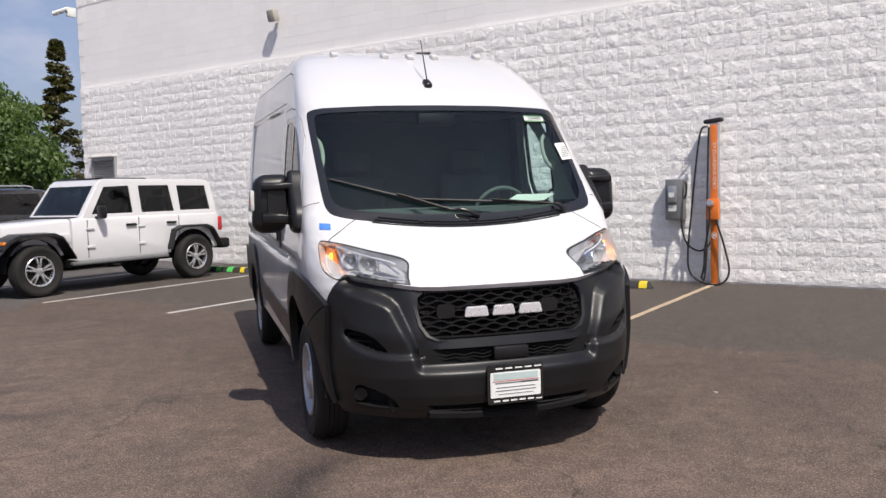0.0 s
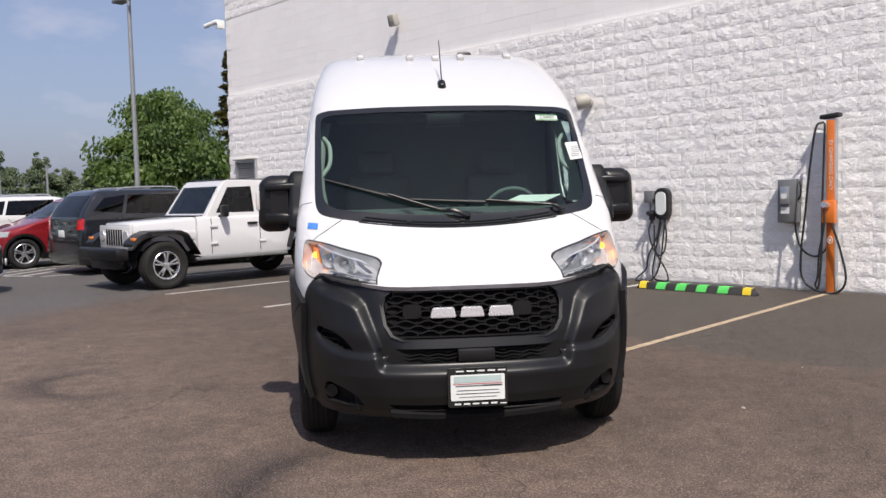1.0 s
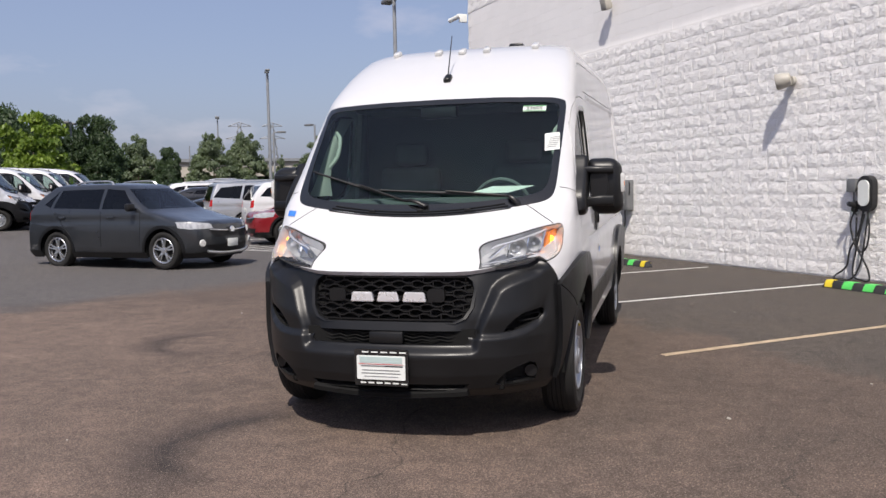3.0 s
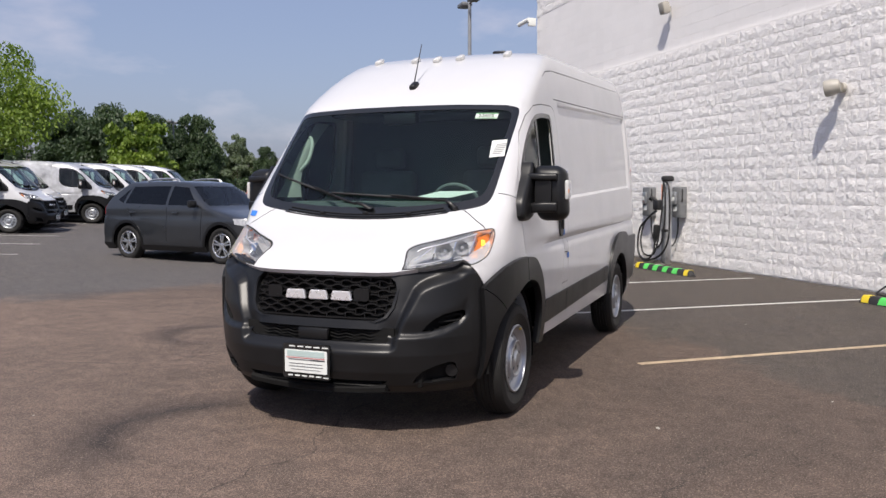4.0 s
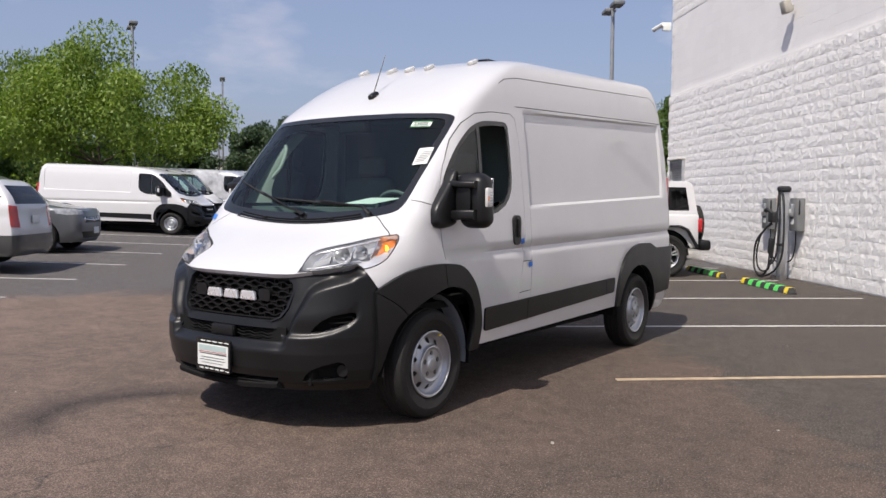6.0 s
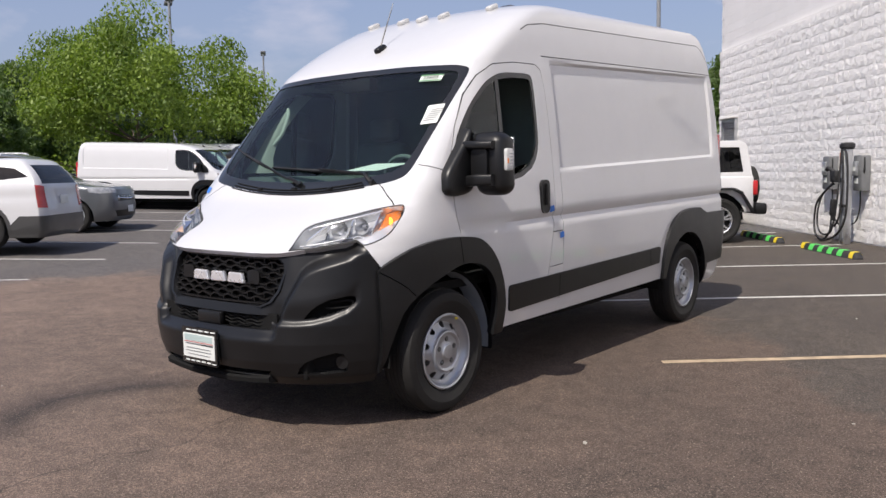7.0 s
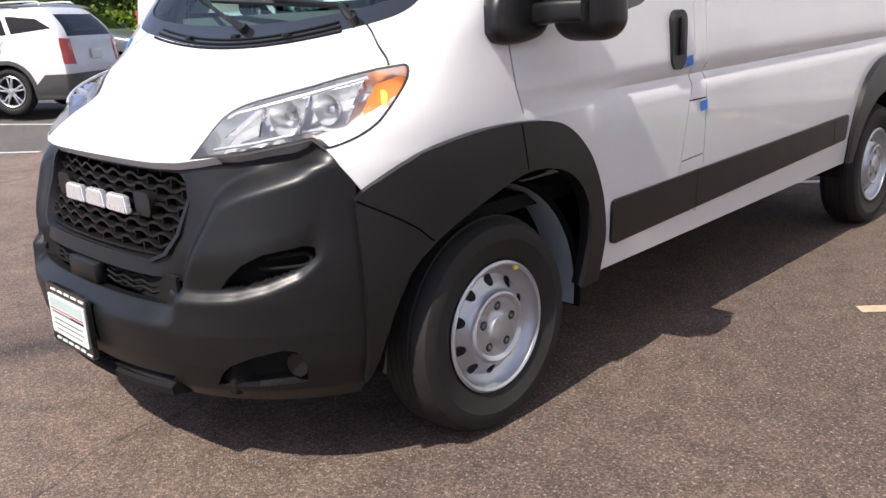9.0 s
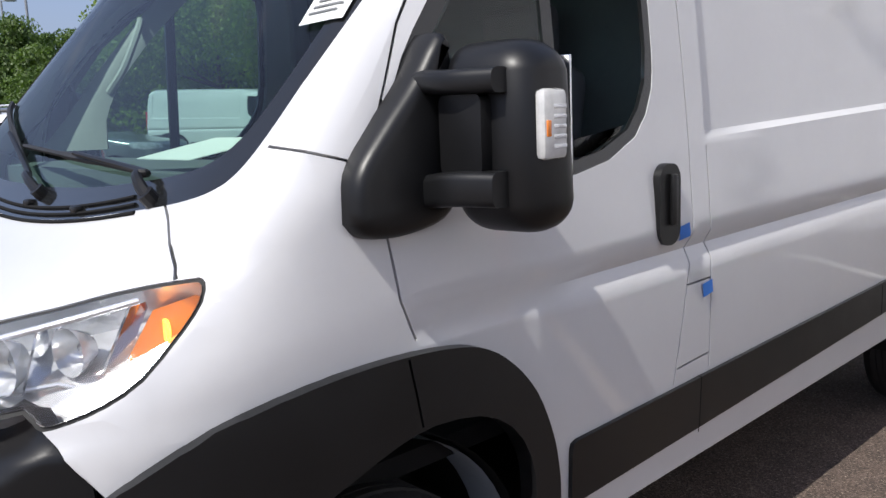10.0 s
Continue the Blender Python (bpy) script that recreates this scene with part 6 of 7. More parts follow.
            zone("cladding", circle(wb, wheel_r, wheel_r + 0.115, 22), (0, 1), side)
        if clad_z > 0.45 and s > 0:
            zone("cladding", [(-hw - 0.1, 0.15), (-hw - 0.1, clad_z + 0.12), (hw + 0.1, clad_z + 0.12), (hw + 0.1, 0.15)], (1, 0), lambda c: c.y > yr - 0.40)
        for line in ([(a - 0.02, cz), (a + 0.02, 0.45)], [(wy[2], cz + 0.02), (wy[2] + 0.01, 0.42)], [(wy[3] - 0.02, cz + 0.02), (wb - 0.28, 0.75), (wb - 0.36, 0.45)]):
            zone("seam", strip(line, 0.005), (0, 1), side)
    got = {}
    for f in bm.faces:
        for key, z in zones:
            if z.has(f):
                got.setdefault(key, []).append(f)
                break
    offs = {"windscr": (-0.003, 0), "rear_wi": (-0.003, 0), "grille": (-0.02, 0), "lower_g": (-0.02, 0), "window1": (-0.004, 0), "window-": (-0.004, 0), "headlam": (0.004, 0.004), "tail_la": (0.006, 0.006), "claddin": (0.012, 0.012), "seam": (-0.01, 0)}
    made = {k: take(bm, fs, *offs.get(k[:7], (0, 0)), False) for k, fs in got.items()}
    bmesh.ops.delete(bm, geom=[f for fs in got.values() for f in fs], context="FACES")
    bm.normal_update()
    skirt(bm, {v: v.co - v.normal * 0.03 for v in bm.verts})
    P = lambda name, b_, mat, par=rt: part(name, b_, mat, par)
    body = P("body", bm, paint)
    mats = {"windscr": M_SIDEGLASS, "rear_wi": glass, "grille": M_GRILLE, "lower_g": M_GRILLE, "window1": glass, "window-": glass, "headlam": M_CARLAMP, "tail_la": M_RED, "claddin": clad_paint or M_BLACKTRIM, "seam": M_SEAM}
    names = {"windscr": "windscreen", "rear_wi": "rear_window", "window1": "side_window", "window-": "side_window", "headlam": "headlamp", "tail_la": "tail_lamp", "claddin": "cladding", "lower_g": "lower_grille", "grille": "grille", "seam": "panel_seam"}
    for k, b_ in made.items():
        if k == "arch":
            b_.free()
            continue
        o = P(names[k[:7]], b_, mats[k[:7]])
    # cabin dark inside, seats, floor
    P("cabin_floor", boxes(((0, yr / 2, 0.42), (W - 0.35, L - 1.2, 0.25))), M_DARK)
    for x in (-0.38, 0.38):
        for y in (1.35, 2.25):
            bb = boxes(((x, y, 0.98), (0.46, 0.14, 0.62), 0.05, Matrix.Rotation(radians(-12), 3, "X")), ((x, y + 0.08, H - 0.36), (0.24, 0.08, 0.15), 0.03))
            P("seat", bb, M_SEAT)
    for s in (1, -1):
        for y in (0, wb):
            bb = bmesh.new()
            r = wheel_r + 0.06
            rr = [[bb.verts.new((s * x, y + r * math.cos(t), wheel_r + r * math.sin(t))) for t in (math.pi * (k / 14 * 1.2 - 0.1) for k in range(15))] for x in (hw - 0.40, hw - 0.04)]
            for k in range(14):
                bb.faces.new((rr[0][k], rr[0][k + 1], rr[1][k + 1], rr[1][k]))
            bb.faces.new(rr[0])
            P("wheel_arch_liner", bb, M_DARK)
        bb = bmesh.new()
        box(bb, (s * (hw + 0.10), cowl[0] + 0.42, cz + 0.09), (0.20, 0.11, 0.15), 0.04, None, 2)
        tube(bb, [(s * (hw - 0.06), cowl[0] + 0.40, cz + 0.05), (s * (hw + 0.06), cowl[0] + 0.42, cz + 0.06)], 0.025, 6)
        P("door_mirror", bb, M_BLACKTRIM if paint is not M_SILVERPAINT else paint)
        if rails:
            bb = bmesh.new()
            tube(bb, bend([(s * (hw - 0.31), roof_y + 0.35, H - 0.05), (s * (hw - 0.33), roof_y + 0.5, H + 0.03), (s * (hw - 0.33), yr - tail_in - 0.75, H + 0.02), (s * (hw - 0.31), yr - tail_in - 0.5, H - 0.07)], 5), 0.02, 6)
            P("roof_rail", bb, rails)
        for y in (1.06, wb * 0.52 + 0.92):
            P("door_handle", boxes(((s * (hw + 0.012), y + 0.16, cz - 0.10), (0.03, 0.17, 0.035), 0.012)), paint if paint is not M_WHITE else M_BLACKTRIM)
    if slats:
        for k in range(7):
            P("grille_slat", boxes((((k - 3) * 0.15, -nose + 0.055 + 0.03 * abs(k - 3) / 3, 0.73), (0.06, 0.03, 0.13), 0.012)), M_CHROME)
    if fog:
        for s in (1, -1):
            bb = bmesh.new()
            c0 = Vector((s * (hw - 0.20), -nose + 0.135, 0.50))
            tube(bb, [c0, c0 + Vector((s * 0.008, -0.022, 0))], [0.07, 0.055], 16)
            P("fog_lamp", bb, M_LAMPCAP)
        bb = bmesh.new()
        tube(bb, bend([(-0.62, -nose + 0.10, 0.34), (-0.3, -nose + 0.0, 0.30), (0.3, -nose + 0.0, 0.30), (0.62, -nose + 0.10, 0.34)], 5), 0.026, 8)
        P("bumper_trim", bb, M_ALU)
        bb = bmesh.new()
        tube(bb, [(0, -nose - 0.004, 0.735), (0, -nose - 0.022, 0.737)], [0.062, 0.056], 18)
        P("nose_emblem", bb, M_CHROME)
    bb = bmesh.new()
    tube(bb, bend([(-0.56, -nose + 0.10, 0.75), (-0.2, -nose + 0.035, 0.72), (0.2, -nose + 0.035, 0.72), (0.56, -nose + 0.10, 0.75)], 5), 0.014, 6)
    P("grille_trim", bb, M_CHROME)
    P("front_plate", boxes(((0, -nose - 0.012, 0.48), (0.31, 0.012, 0.15), 0.004)), M_PAPER)
    P("rear_plate", boxes(((0, yr + 0.006, 0.86), (0.31, 0.012, 0.15), 0.004)), M_PAPER)
    wheel_set(rt, [(s * (hw - 0.02), y, wheel_r, s) for s in (1, -1) for y in (0, wb)], wheel, wheel_r, 0.22, wheel_r * 0.66)
    return rt

# ---------------------------------------------------------------- things on the wall
def wall_thing(name, u, out, z, label, category, group=""):
    """A root on the wall: local x along it towards the first camera, local y into it, local z up."""
    p = wall_at(u, out, z)
    return root(name, pose(p.x, p.y, p.z, 0, 0, WALL_TURN + 180), label, category, group)


def cable(rt, pts, r=0.014, name="cable"):
    b = bmesh.new()
    tube(b, bend(pts, 7), r, 8)
    return part(name, b, M_BLACKRUB, rt)


def switch_box(u, z, label, lever=True):
    rt = wall_thing("switch_box", u, 0.0, z, label, "switch box")
    b = bmesh.new()
    box(b, (0, -0.085, 0.29), (0.27, 0.15, 0.60), 0.008)
    part("case", b, M_GREYMETAL, rt)
    b = bmesh.new()
    box(b, (0, -0.168, 0.29), (0.255, 0.012, 0.58), 0.005)
    d = part("door", b, M_GREYMETAL, rt)
    b = bmesh.new()
    box(b, (-0.015, -0.195, 0.37), (0.13, 0.045, 0.24), 0.012)
    part("handle_plate", b, M_ALU, d)
    part("warning_label", boxes(((-0.02, -0.219, 0.36), (0.08, 0.003, 0.07))), M_PAPER, d)
    part("rating_label", boxes(((-0.02, -0.1755, 0.16), (0.12, 0.003, 0.09))), M_PAPER, d)
    b = bmesh.new()
    tube(b, bend([(0.135, -0.12, 0.30), (0.175, -0.14, 0.36), (0.18, -0.14, 0.50), (0.155, -0.13, 0.55)], 4), 0.014, 8)
    part("lever", b, M_BLACKRUB, rt)
    return rt


sw = switch_box(-2.13, 0.96, "grey steel electric switch box on the wall")
cable(sw, [(0.08, -0.08, 0.0), (0.09, -0.06, -0.18), (0.16, -0.05, -0.38), (0.32, -0.05, -0.48), (0.47, -0.10, -0.42), (0.56, -0.14, -0.28)], 0.013, "conduit")

# orange charging post
post = wall_thing("charging_post", -2.74, 0.16, 0.0, "tall orange electric vehicle charging post with black cables", "charging post")
part("column", boxes(((0, 0, 1.17), (0.125, 0.10, 2.34), 0.008)), M_ALU, post, "aluminium column edges")
part("front_panel", boxes(((0, -0.056, 1.17), (0.100, 0.014, 2.30), 0.003)), M_ORANGE, post)
b = bmesh.new()
box(b, (-0.02, 0.0, 2.375), (0.26, 0.15, 0.06), 0.02, Matrix.Rotation(radians(-6), 3, "Y"))
part("cap", b, M_BLACKRUB, post)
part("holster", boxes(((0.0, -0.10, 1.10), (0.17, 0.10, 0.30), 0.012)), M_ORANGE, post)
b = bmesh.new()
tube(b, [(-0.02, -0.15, 1.18), (-0.02, -0.24, 1.20)], [0.05, 0.042], 14)
part("socket", b, M_ALU, post)
cable(post, [(-0.02, -0.22, 1.14), (-0.02, -0.23, 0.9), (-0.09, -0.20, 0.55), (-0.12, -0.17, 0.25), (-0.16, -0.15, 0.12), (-0.12, -0.15, 0.1), (-0.09, -0.13, 0.5), (-0.08, -0.12, 1.3), (-0.06, -0.10, 2.28)], 0.015)
cable(post, [(-0.09, -0.06, 2.30), (-0.17, -0.12, 2.22), (-0.24, -0.14, 1.7), (-0.30, -0.14, 1.1), (-0.36, -0.14, 0.50), (-0.33, -0.14, 0.18), (-0.12, -0.15, 0.03), (0.12, -0.15, 0.03), (0.23, -0.14, 0.2), (0.17, -0.14, 0.55), (0.05, -0.15, 0.95)], 0.015)
cu = bpy.data.curves.new("post_lettering", "FONT")
cu.body, cu.size, cu.align_x, cu.align_y, cu.extrude = "EV CHARGING ONLY", 0.088, "CENTER", "CENTER", 0.0005
txt = new("post_lettering", cu)
cu.materials.append(M_PAPER)
txt.parent = post
txt.matrix_basis = Matrix.Translation((0.004, -0.0645, 1.72)) @ Euler((radians(90), radians(90), 0)).to_matrix().to_4x4() @ Matrix.Diagonal((0.80, 0.75, 1, 1))
b = bmesh.new()
ring = [(0.032 * math.cos(t), -0.065, 0.72 + 0.045 * math.sin(t)) for t in (2 * math.pi * k / 20 for k in range(21))]
tube(b, ring, 0.005, 6)
box(b, (0, -0.065, 0.72), (0.03, 0.004, 0.034), 0.001)
part("plug_sign", b, M_PAPER, post)

# small charger with a looped cable
ch = wall_thing("wall_charger", -0.10, 0.0, 0.0, "black and white wall charger with looped black cable", "charger")
b = bmesh.new()
slab(b, rounded(0.25, 0.50, 0.12, 7, 0.04, 1.23), "y", -0.15, -0.02)
bmesh.ops.bevel(b, geom=[e for e in b.edges], offset=0.012, segments=2, affect="EDGES")
hold = part("cable_reel", b, M_BLACKRUB, ch)
b = bmesh.new()
slab(b, rounded(0.17, 0.36, 0.082, 7, 0.045, 1.24), "y", -0.175, -0.152)
part("face_plate", b, M_PAPER, hold)
part("pilot_box", boxes(((-0.21, -0.06, 1.345), (0.15, 0.11, 0.19), 0.008)), M_GREYMETAL, ch)
b = bmesh.new()
tube(b, [(-0.21, -0.05, 1.25), (-0.21, -0.05, 1.0), (-0.15, -0.06, 0.92)], 0.012, 8)
part("conduit", b, M_GREYMETAL, ch)
b = bmesh.new()
box(b, (-0.14, -0.10, 1.05), (0.07, 0.09, 0.16), 0.02, Matrix.Rotation(radians(12), 3, "Y"))
tube(b, [(-0.14, -0.13, 1.07), (-0.15, -0.22, 1.09)], [0.04, 0.035], 10)
part("plug", b, M_BLACKRUB, ch)
cable(ch, [(0.0, -0.1, 1.0), (-0.06, -0.12, 0.7), (-0.20, -0.13, 0.42), (-0.24, -0.14, 0.2), (-0.36, -0.22, 0.06), (-0.30, -0.3, 0.025), (-0.1, -0.2, 0.04), (0.02, -0.16, 0.3), (0.07, -0.14, 0.7), (0.1, -0.12, 1.02)], 0.013)
cable(ch, [(-0.14, -0.12, 0.98), (-0.19, -0.13, 0.8), (-0.12, -0.14, 0.55), (0.02, -0.16, 0.36), (0.13, -0.16, 0.18), (0.17, -0.18, 0.04), (0.08, -0.2, 0.025), (-0.1, -0.18, 0.1), (-0.06, -0.15, 0.5), (0.03, -0.12, 0.95)], 0.013)
cable(ch, [(0.08, -0.12, 1.0), (0.12, -0.13, 0.75), (0.09, -0.14, 0.5), (0.0, -0.15, 0.42), (-0.08, -0.14, 0.55), (-0.10, -0.12, 0.9)], 0.013)

# double charging pedestal with two switch boxes
for u in (6.60, 5.46):
    bx = switch_box(u, 0.92, "grey steel electric switch box beside the charging pedestal")
    s = 1 if u > 6.0 else -1
    cable(bx, [(0.06 * s, -0.08, 0.0), (0.08 * s, -0.07, -0.3), (0.20 * s, -0.08, -0.55), (0.42 * s, -0.12, -0.62)], 0.013, "conduit")
ped = wall_thing("charging_pedestal", 5.56, 0.30, 0.0, "grey charging pedestal with hanging black cables", "charging post")
part("column", boxes(((0, 0, 0.82), (0.15, 0.13, 1.64), 0.012)), M_ALU, ped)
part("front_panel", boxes(((0.0, -0.072, 0.60), (0.125, 0.02, 1.1), 0.004)), M_POLE, ped)
b = bmesh.new()
tube(b, [(0, 0, 1.62), (0, 0, 1.65), (0, 0, 1.70), (0, 0, 1.73)], [0.10, 0.125, 0.125, 0.09], 18)
part("cap", b, M_BLACKRUB, ped)
part("light_panel", boxes(((0.02, -0.085, 1.36), (0.10, 0.03, 0.46), 0.006)), M_PAPER, ped)
part("stripe", boxes(((-0.055, -0.088, 1.38), (0.03, 0.012, 0.36), 0.003)), M_ORANGE, ped)
b = bmesh.new()
box(b, (-0.13, -0.12, 1.16), (0.20, 0.15, 0.20), 0.03)
tube(b, bend([(-0.16, -0.15, 1.24), (-0.24, -0.20, 1.30), (-0.30, -0.20, 1.27)], 3), 0.035, 10)
part("holster", b, M_BLACKRUB, ped)
b = bmesh.new()
box(b, (-0.19, -0.13, 0.62), (0.09, 0.10, 0.30), 0.03, Matrix.Rotation(radians(8), 3, "Y"))
tube(b, [(-0.20, -0.13, 0.50), (-0.20, -0.14, 0.40)], [0.035, 0.025], 10)
part("lower_plug", b, M_BLACKRUB, ped)
part("hinge", boxes(((0.08, -0.10, 0.66), (0.16, 0.06, 0.05), 0.01)), M_BLACKRUB, ped)
cable(ped, [(-0.16, -0.15, 1.05), (-0.40, -0.16, 0.92), (-0.75, -0.16, 0.68), (-0.84, -0.16, 0.35), (-0.72, -0.18, 0.12), (-0.45, -0.18, 0.05), (-0.20, -0.18, 0.20), (-0.16, -0.17, 0.42)], 0.019)
cable(ped, [(-0.14, -0.15, 1.03), (-0.34, -0.17, 0.94), (-0.58, -0.17, 0.76), (-0.70, -0.17, 0.45), (-0.60, -0.18, 0.20), (-0.34, -0.19, 0.14), (-0.08, -0.19, 0.28), (0.06, -0.17, 0.9), (0.05, -0.12, 1.62)], 0.017)
cable(ped, [(0.06, -0.08, 1.62), (0.26, -0.13, 1.50), (0.32, -0.14, 1.0), (0.30, -0.15, 0.5), (0.12, -0.17, 0.22), (-0.20, -0.18, 0.08), (-0.52, -0.18, 0.03), (-0.70, -0.17, 0.10)], 0.019)
cable(ped, [(0.02, -0.09, 1.60), (0.14, -0.14, 1.46), (0.17, -0.15, 1.0), (0.10, -0.16, 0.5), (-0.05, -0.17, 0.30)], 0.017)

# flood lamps, camera, louvre
fl = wall_thing("flood_lamp", 1.27, 0.0, 2.95, "round beige flood lamp on the wall", "wall lamp")
b = bmesh.new()
tube(b, [(0, -0.02, 0.0), (0, -0.08, 0.0)], 0.075, 16)
part("wall_plate", b, M_FIXTURE, fl)
b = bmesh.new()
tube(b, bend([(0, -0.06, 0), (0.0, -0.13, 0.0), (0.03, -0.18, 0.0)], 3), 0.03, 10)
part("arm", b, M_FIXTURE, fl)
b = bmesh.new()
ax = Vector((-0.75, -0.62, -0.20)).normalized()
c0 = Vector((0.02, -0.22, 0.0))
tube(b, [c0 - ax * 0.10, c0 - ax * 0.09, c0 - ax * 0.02, c0 + ax * 0.10, c0 + ax * 0.12], [0.05, 0.09, 0.115, 0.125, 0.115], 20)
part("head", b, M_FIXTURE, fl)
ul = wall_thing("wall_lamp", 6.05, 0.0, 5.02, "small beige wall lamp high on the wall", "wall lamp")
part("bracket", boxes(((0, -0.06, 0.05), (0.07, 0.12, 0.10), 0.01)), M_FIXTURE, ul)
b = bmesh.new()
box(b, (0, -0.14, 0.06), (0.20, 0.16, 0.24), 0.03, Matrix.Rotation(radians(14), 3, "X"))
part("head", b, M_FIXTURE, ul)
cm = wall_thing("security_camera", 12.96, 0.0, 6.0, "small white security camera on the building corner", "camera")
part("bracket", boxes(((-0.05, -0.10, 0.12), (0.09, 0.22, 0.22), 0.01)), M_PAPER, cm)
b = bmesh.new()
tube(b, [(-0.02, -0.2, 0.18), (-0.42, -0.34, 0.10)], 0.06, 12)
part("barrel", b, M_PAPER, cm)
lv = wall_thing("louvre", 12.1, 0.0, 1.92, "grey metal louvre set in the block wall", "vent")
b = bmesh.new()
for dx, dz_, w_, h_ in ((0, 0.02, 0.94, 0.05), (0, 0.55, 0.94, 0.05), (-0.45, 0.285, 0.05, 0.58), (0.45, 0.285, 0.05, 0.58)):
    box(b, (dx, -0.04, dz_), (w_, 0.08, h_))
part("frame", b, M_ALU, lv)
for k in range(8):
    b = bmesh.new()
    box(b, (0, -0.02, 0.075 + 0.06 * k), (0.86, 0.012, 0.065), 0.0, Matrix.Rotation(radians(35), 3, "X"))
    part("slat", b, M_ALU, lv)
part("drip_edge", boxes(((0, -0.07, 0.60), (1.0, 0.14, 0.03), 0.004)), M_FIXTURE, lv)

# rubber parking stops with green and yellow reflectors
def parking_stop(u, n, label):
    p = row_at(u, n)
    rt = root("parking_stop", pose(p.x, p.y, p.z, 0, 0, WALL_TURN), label, "parking stop", "parking stops")
    b = bmesh.new()
    prof = [(-0.075, 0.0), (-0.065, 0.06), (-0.04, 0.10), (0.04, 0.10), (0.065, 0.06), (0.075, 0.0)]
    ends = [(-0.915, 0.25), (-0.86, 1.0), (0.86, 1.0), (0.915, 0.25)]
    rings = [[b.verts.new((x, y * (0.8 if k in (0, 3) else 1), z * e)) for y, z in prof] for k, (x, e) in enumerate(ends)]
    for A, B in zip(rings, rings[1:]):
        for k in range(5):
            b.faces.new((A[k], A[k + 1], B[k + 1], B[k]))
    b.faces.new(rings[0][::-1])
    b.faces.new(rings[-1])
    part("bar", b, M_STOP, rt)
    for x, mat in ((-0.80, M_YELLOW), (-0.48, M_GREEN), (-0.16, M_GREEN), (0.16, M_GREEN), (0.48, M_GREEN), (0.80, M_YELLOW)):
        b = bmesh.new()
        w_, sl = (0.078, 0.03) if mat is M_GREEN else (0.06, 0.0)
        rows_ = [[b.verts.new((x + sx * w_ + sl * t, y, z)) for sx in (-1, 1)] for t, (y, z) in zip((-1, -0.6, -0.4, 0.4, 0.6, 1), ((-0.0775, 0.012), (-0.069, 0.062), (-0.042, 0.1035), (0.042, 0.1035), (0.069, 0.062), (0.0775, 0.012)))]
        for A, B in zip(rows_, rows_[1:]):
            b.faces.new((A[0], A[1], B[1], B[0]))
        part("reflector", b, mat, rt)


parking_stop(2.24, 7.05, "black rubber parking stop with green reflectors below a charger")
parking_stop(7.5, 6.78, "black rubber parking stop with green and yellow reflectors")
parking_stop(10.15, 6.75, "black rubber parking stop behind the white off-road car")


# small litter on the asphalt
for x, y, s in ((1.885, 0.0, 0.012), (2.9, 1.1, 0.007), (-3.4, 3.6, 0.010), (2.2, 4.4, 0.007), (-1.9, -1.2, 0.006)):
    b = bmesh.new()
    bmesh.ops.create_icosphere(b, subdivisions=1, radius=s, matrix=Matrix.Translation((0, 0, s * 0.45)))
    for v in b.verts:
        v.co.x *= 1.4 + 0.3 * math.sin(v.co.y * 300 + x)
        v.co.z *= 0.7
    o = part("pebble", b, M_FIXTURE)
    o.matrix_basis = pose(x, y, 0.0, 0, 0, 70 * x)
    tagged(o, "small pale pebble lying on the asphalt", "pebble", "pebbles")

# ---------------------------------------------------------------- poles, hedges, distance
def lot_lamp(x, y, h, heads, label, turn=0.0, r=0.075):
    z = ground_z(x, y)
    rt = root("street_lamp", pose(x, y, z, 0, 0, turn), label, "street lamp", "lot lamps")
    b = bmesh.new()
    tube(b, [(0, 0, 0), (0, 0, 0.7), (0, 0, 0.72), (0, 0, h)], [0.28, 0.28, r * 1.1, r * 0.8], 10)
    part("pole", b, M_POLE, rt)
    for k in range(heads):
        s = 1 if k % 2 == 0 else -1
        b = bmesh.new()
        tube(b, [(0, 0, h - 0.06), (s * 0.25, 0, h)], 0.03, 6)
        box(b, (s * 0.55, 0, h + 0.02), (0.62, 0.36, 0.13), 0.03)
        part("lamp_head", b, M_GREYMETAL, rt)
    return rt


lot_lamp(-7.45, 21.75, 7.75, 2, "grey steel parking lot lamp pole with two heads", 128)
lot_lamp(-30.2, 19.4, 8.5, 2, "grey lamp pole with two heads rising over a tree", 150)
lot_lamp(-44.0, 36.3, 9.0, 2, "thin grey lamp pole beyond the lot", 140)
lot_lamp(-47.8, 56.8, 6.3, 2, "thin grey lamp pole beyond the lot", 140)
lot_lamp(-42.2, 34.4, 5.6, 1, "thin grey lamp pole beyond the lot", 20)
lot_lamp(-30.3, 57.3, 10.3, 2, "tall grey lamp pole beyond the lot", 120, 0.13)
lot_lamp(-22.9, 49.7, 5.5, 1, "thin pale lamp pole beyond the lot", 160)
lot_lamp(-25.5, 48.5, 4.9, 1, "thin pale lamp pole beyond the lot", 30)
lot_lamp(-38.9, 64.0, 7.3, 2, "thin pale lamp pole beyond the lot", 120)
lot_lamp(-41.1, 62.7, 4.8, 0, "plain white flag pole in the distance")
lot_lamp(-20.5, 51.0, 3.6, 0, "plain white pole in the distance")
lot_lamp(-36.5, 41.5, 5.2, 2, "thin grey lamp pole before the trees", 110)
lot_lamp(-45.2, 14.7, 8.2, 1, "thin grey lamp pole beyond the trees", 60)
lot_lamp(-55.1, 16.5, 8.5, 1, "thin grey lamp pole beyond the trees", 60)


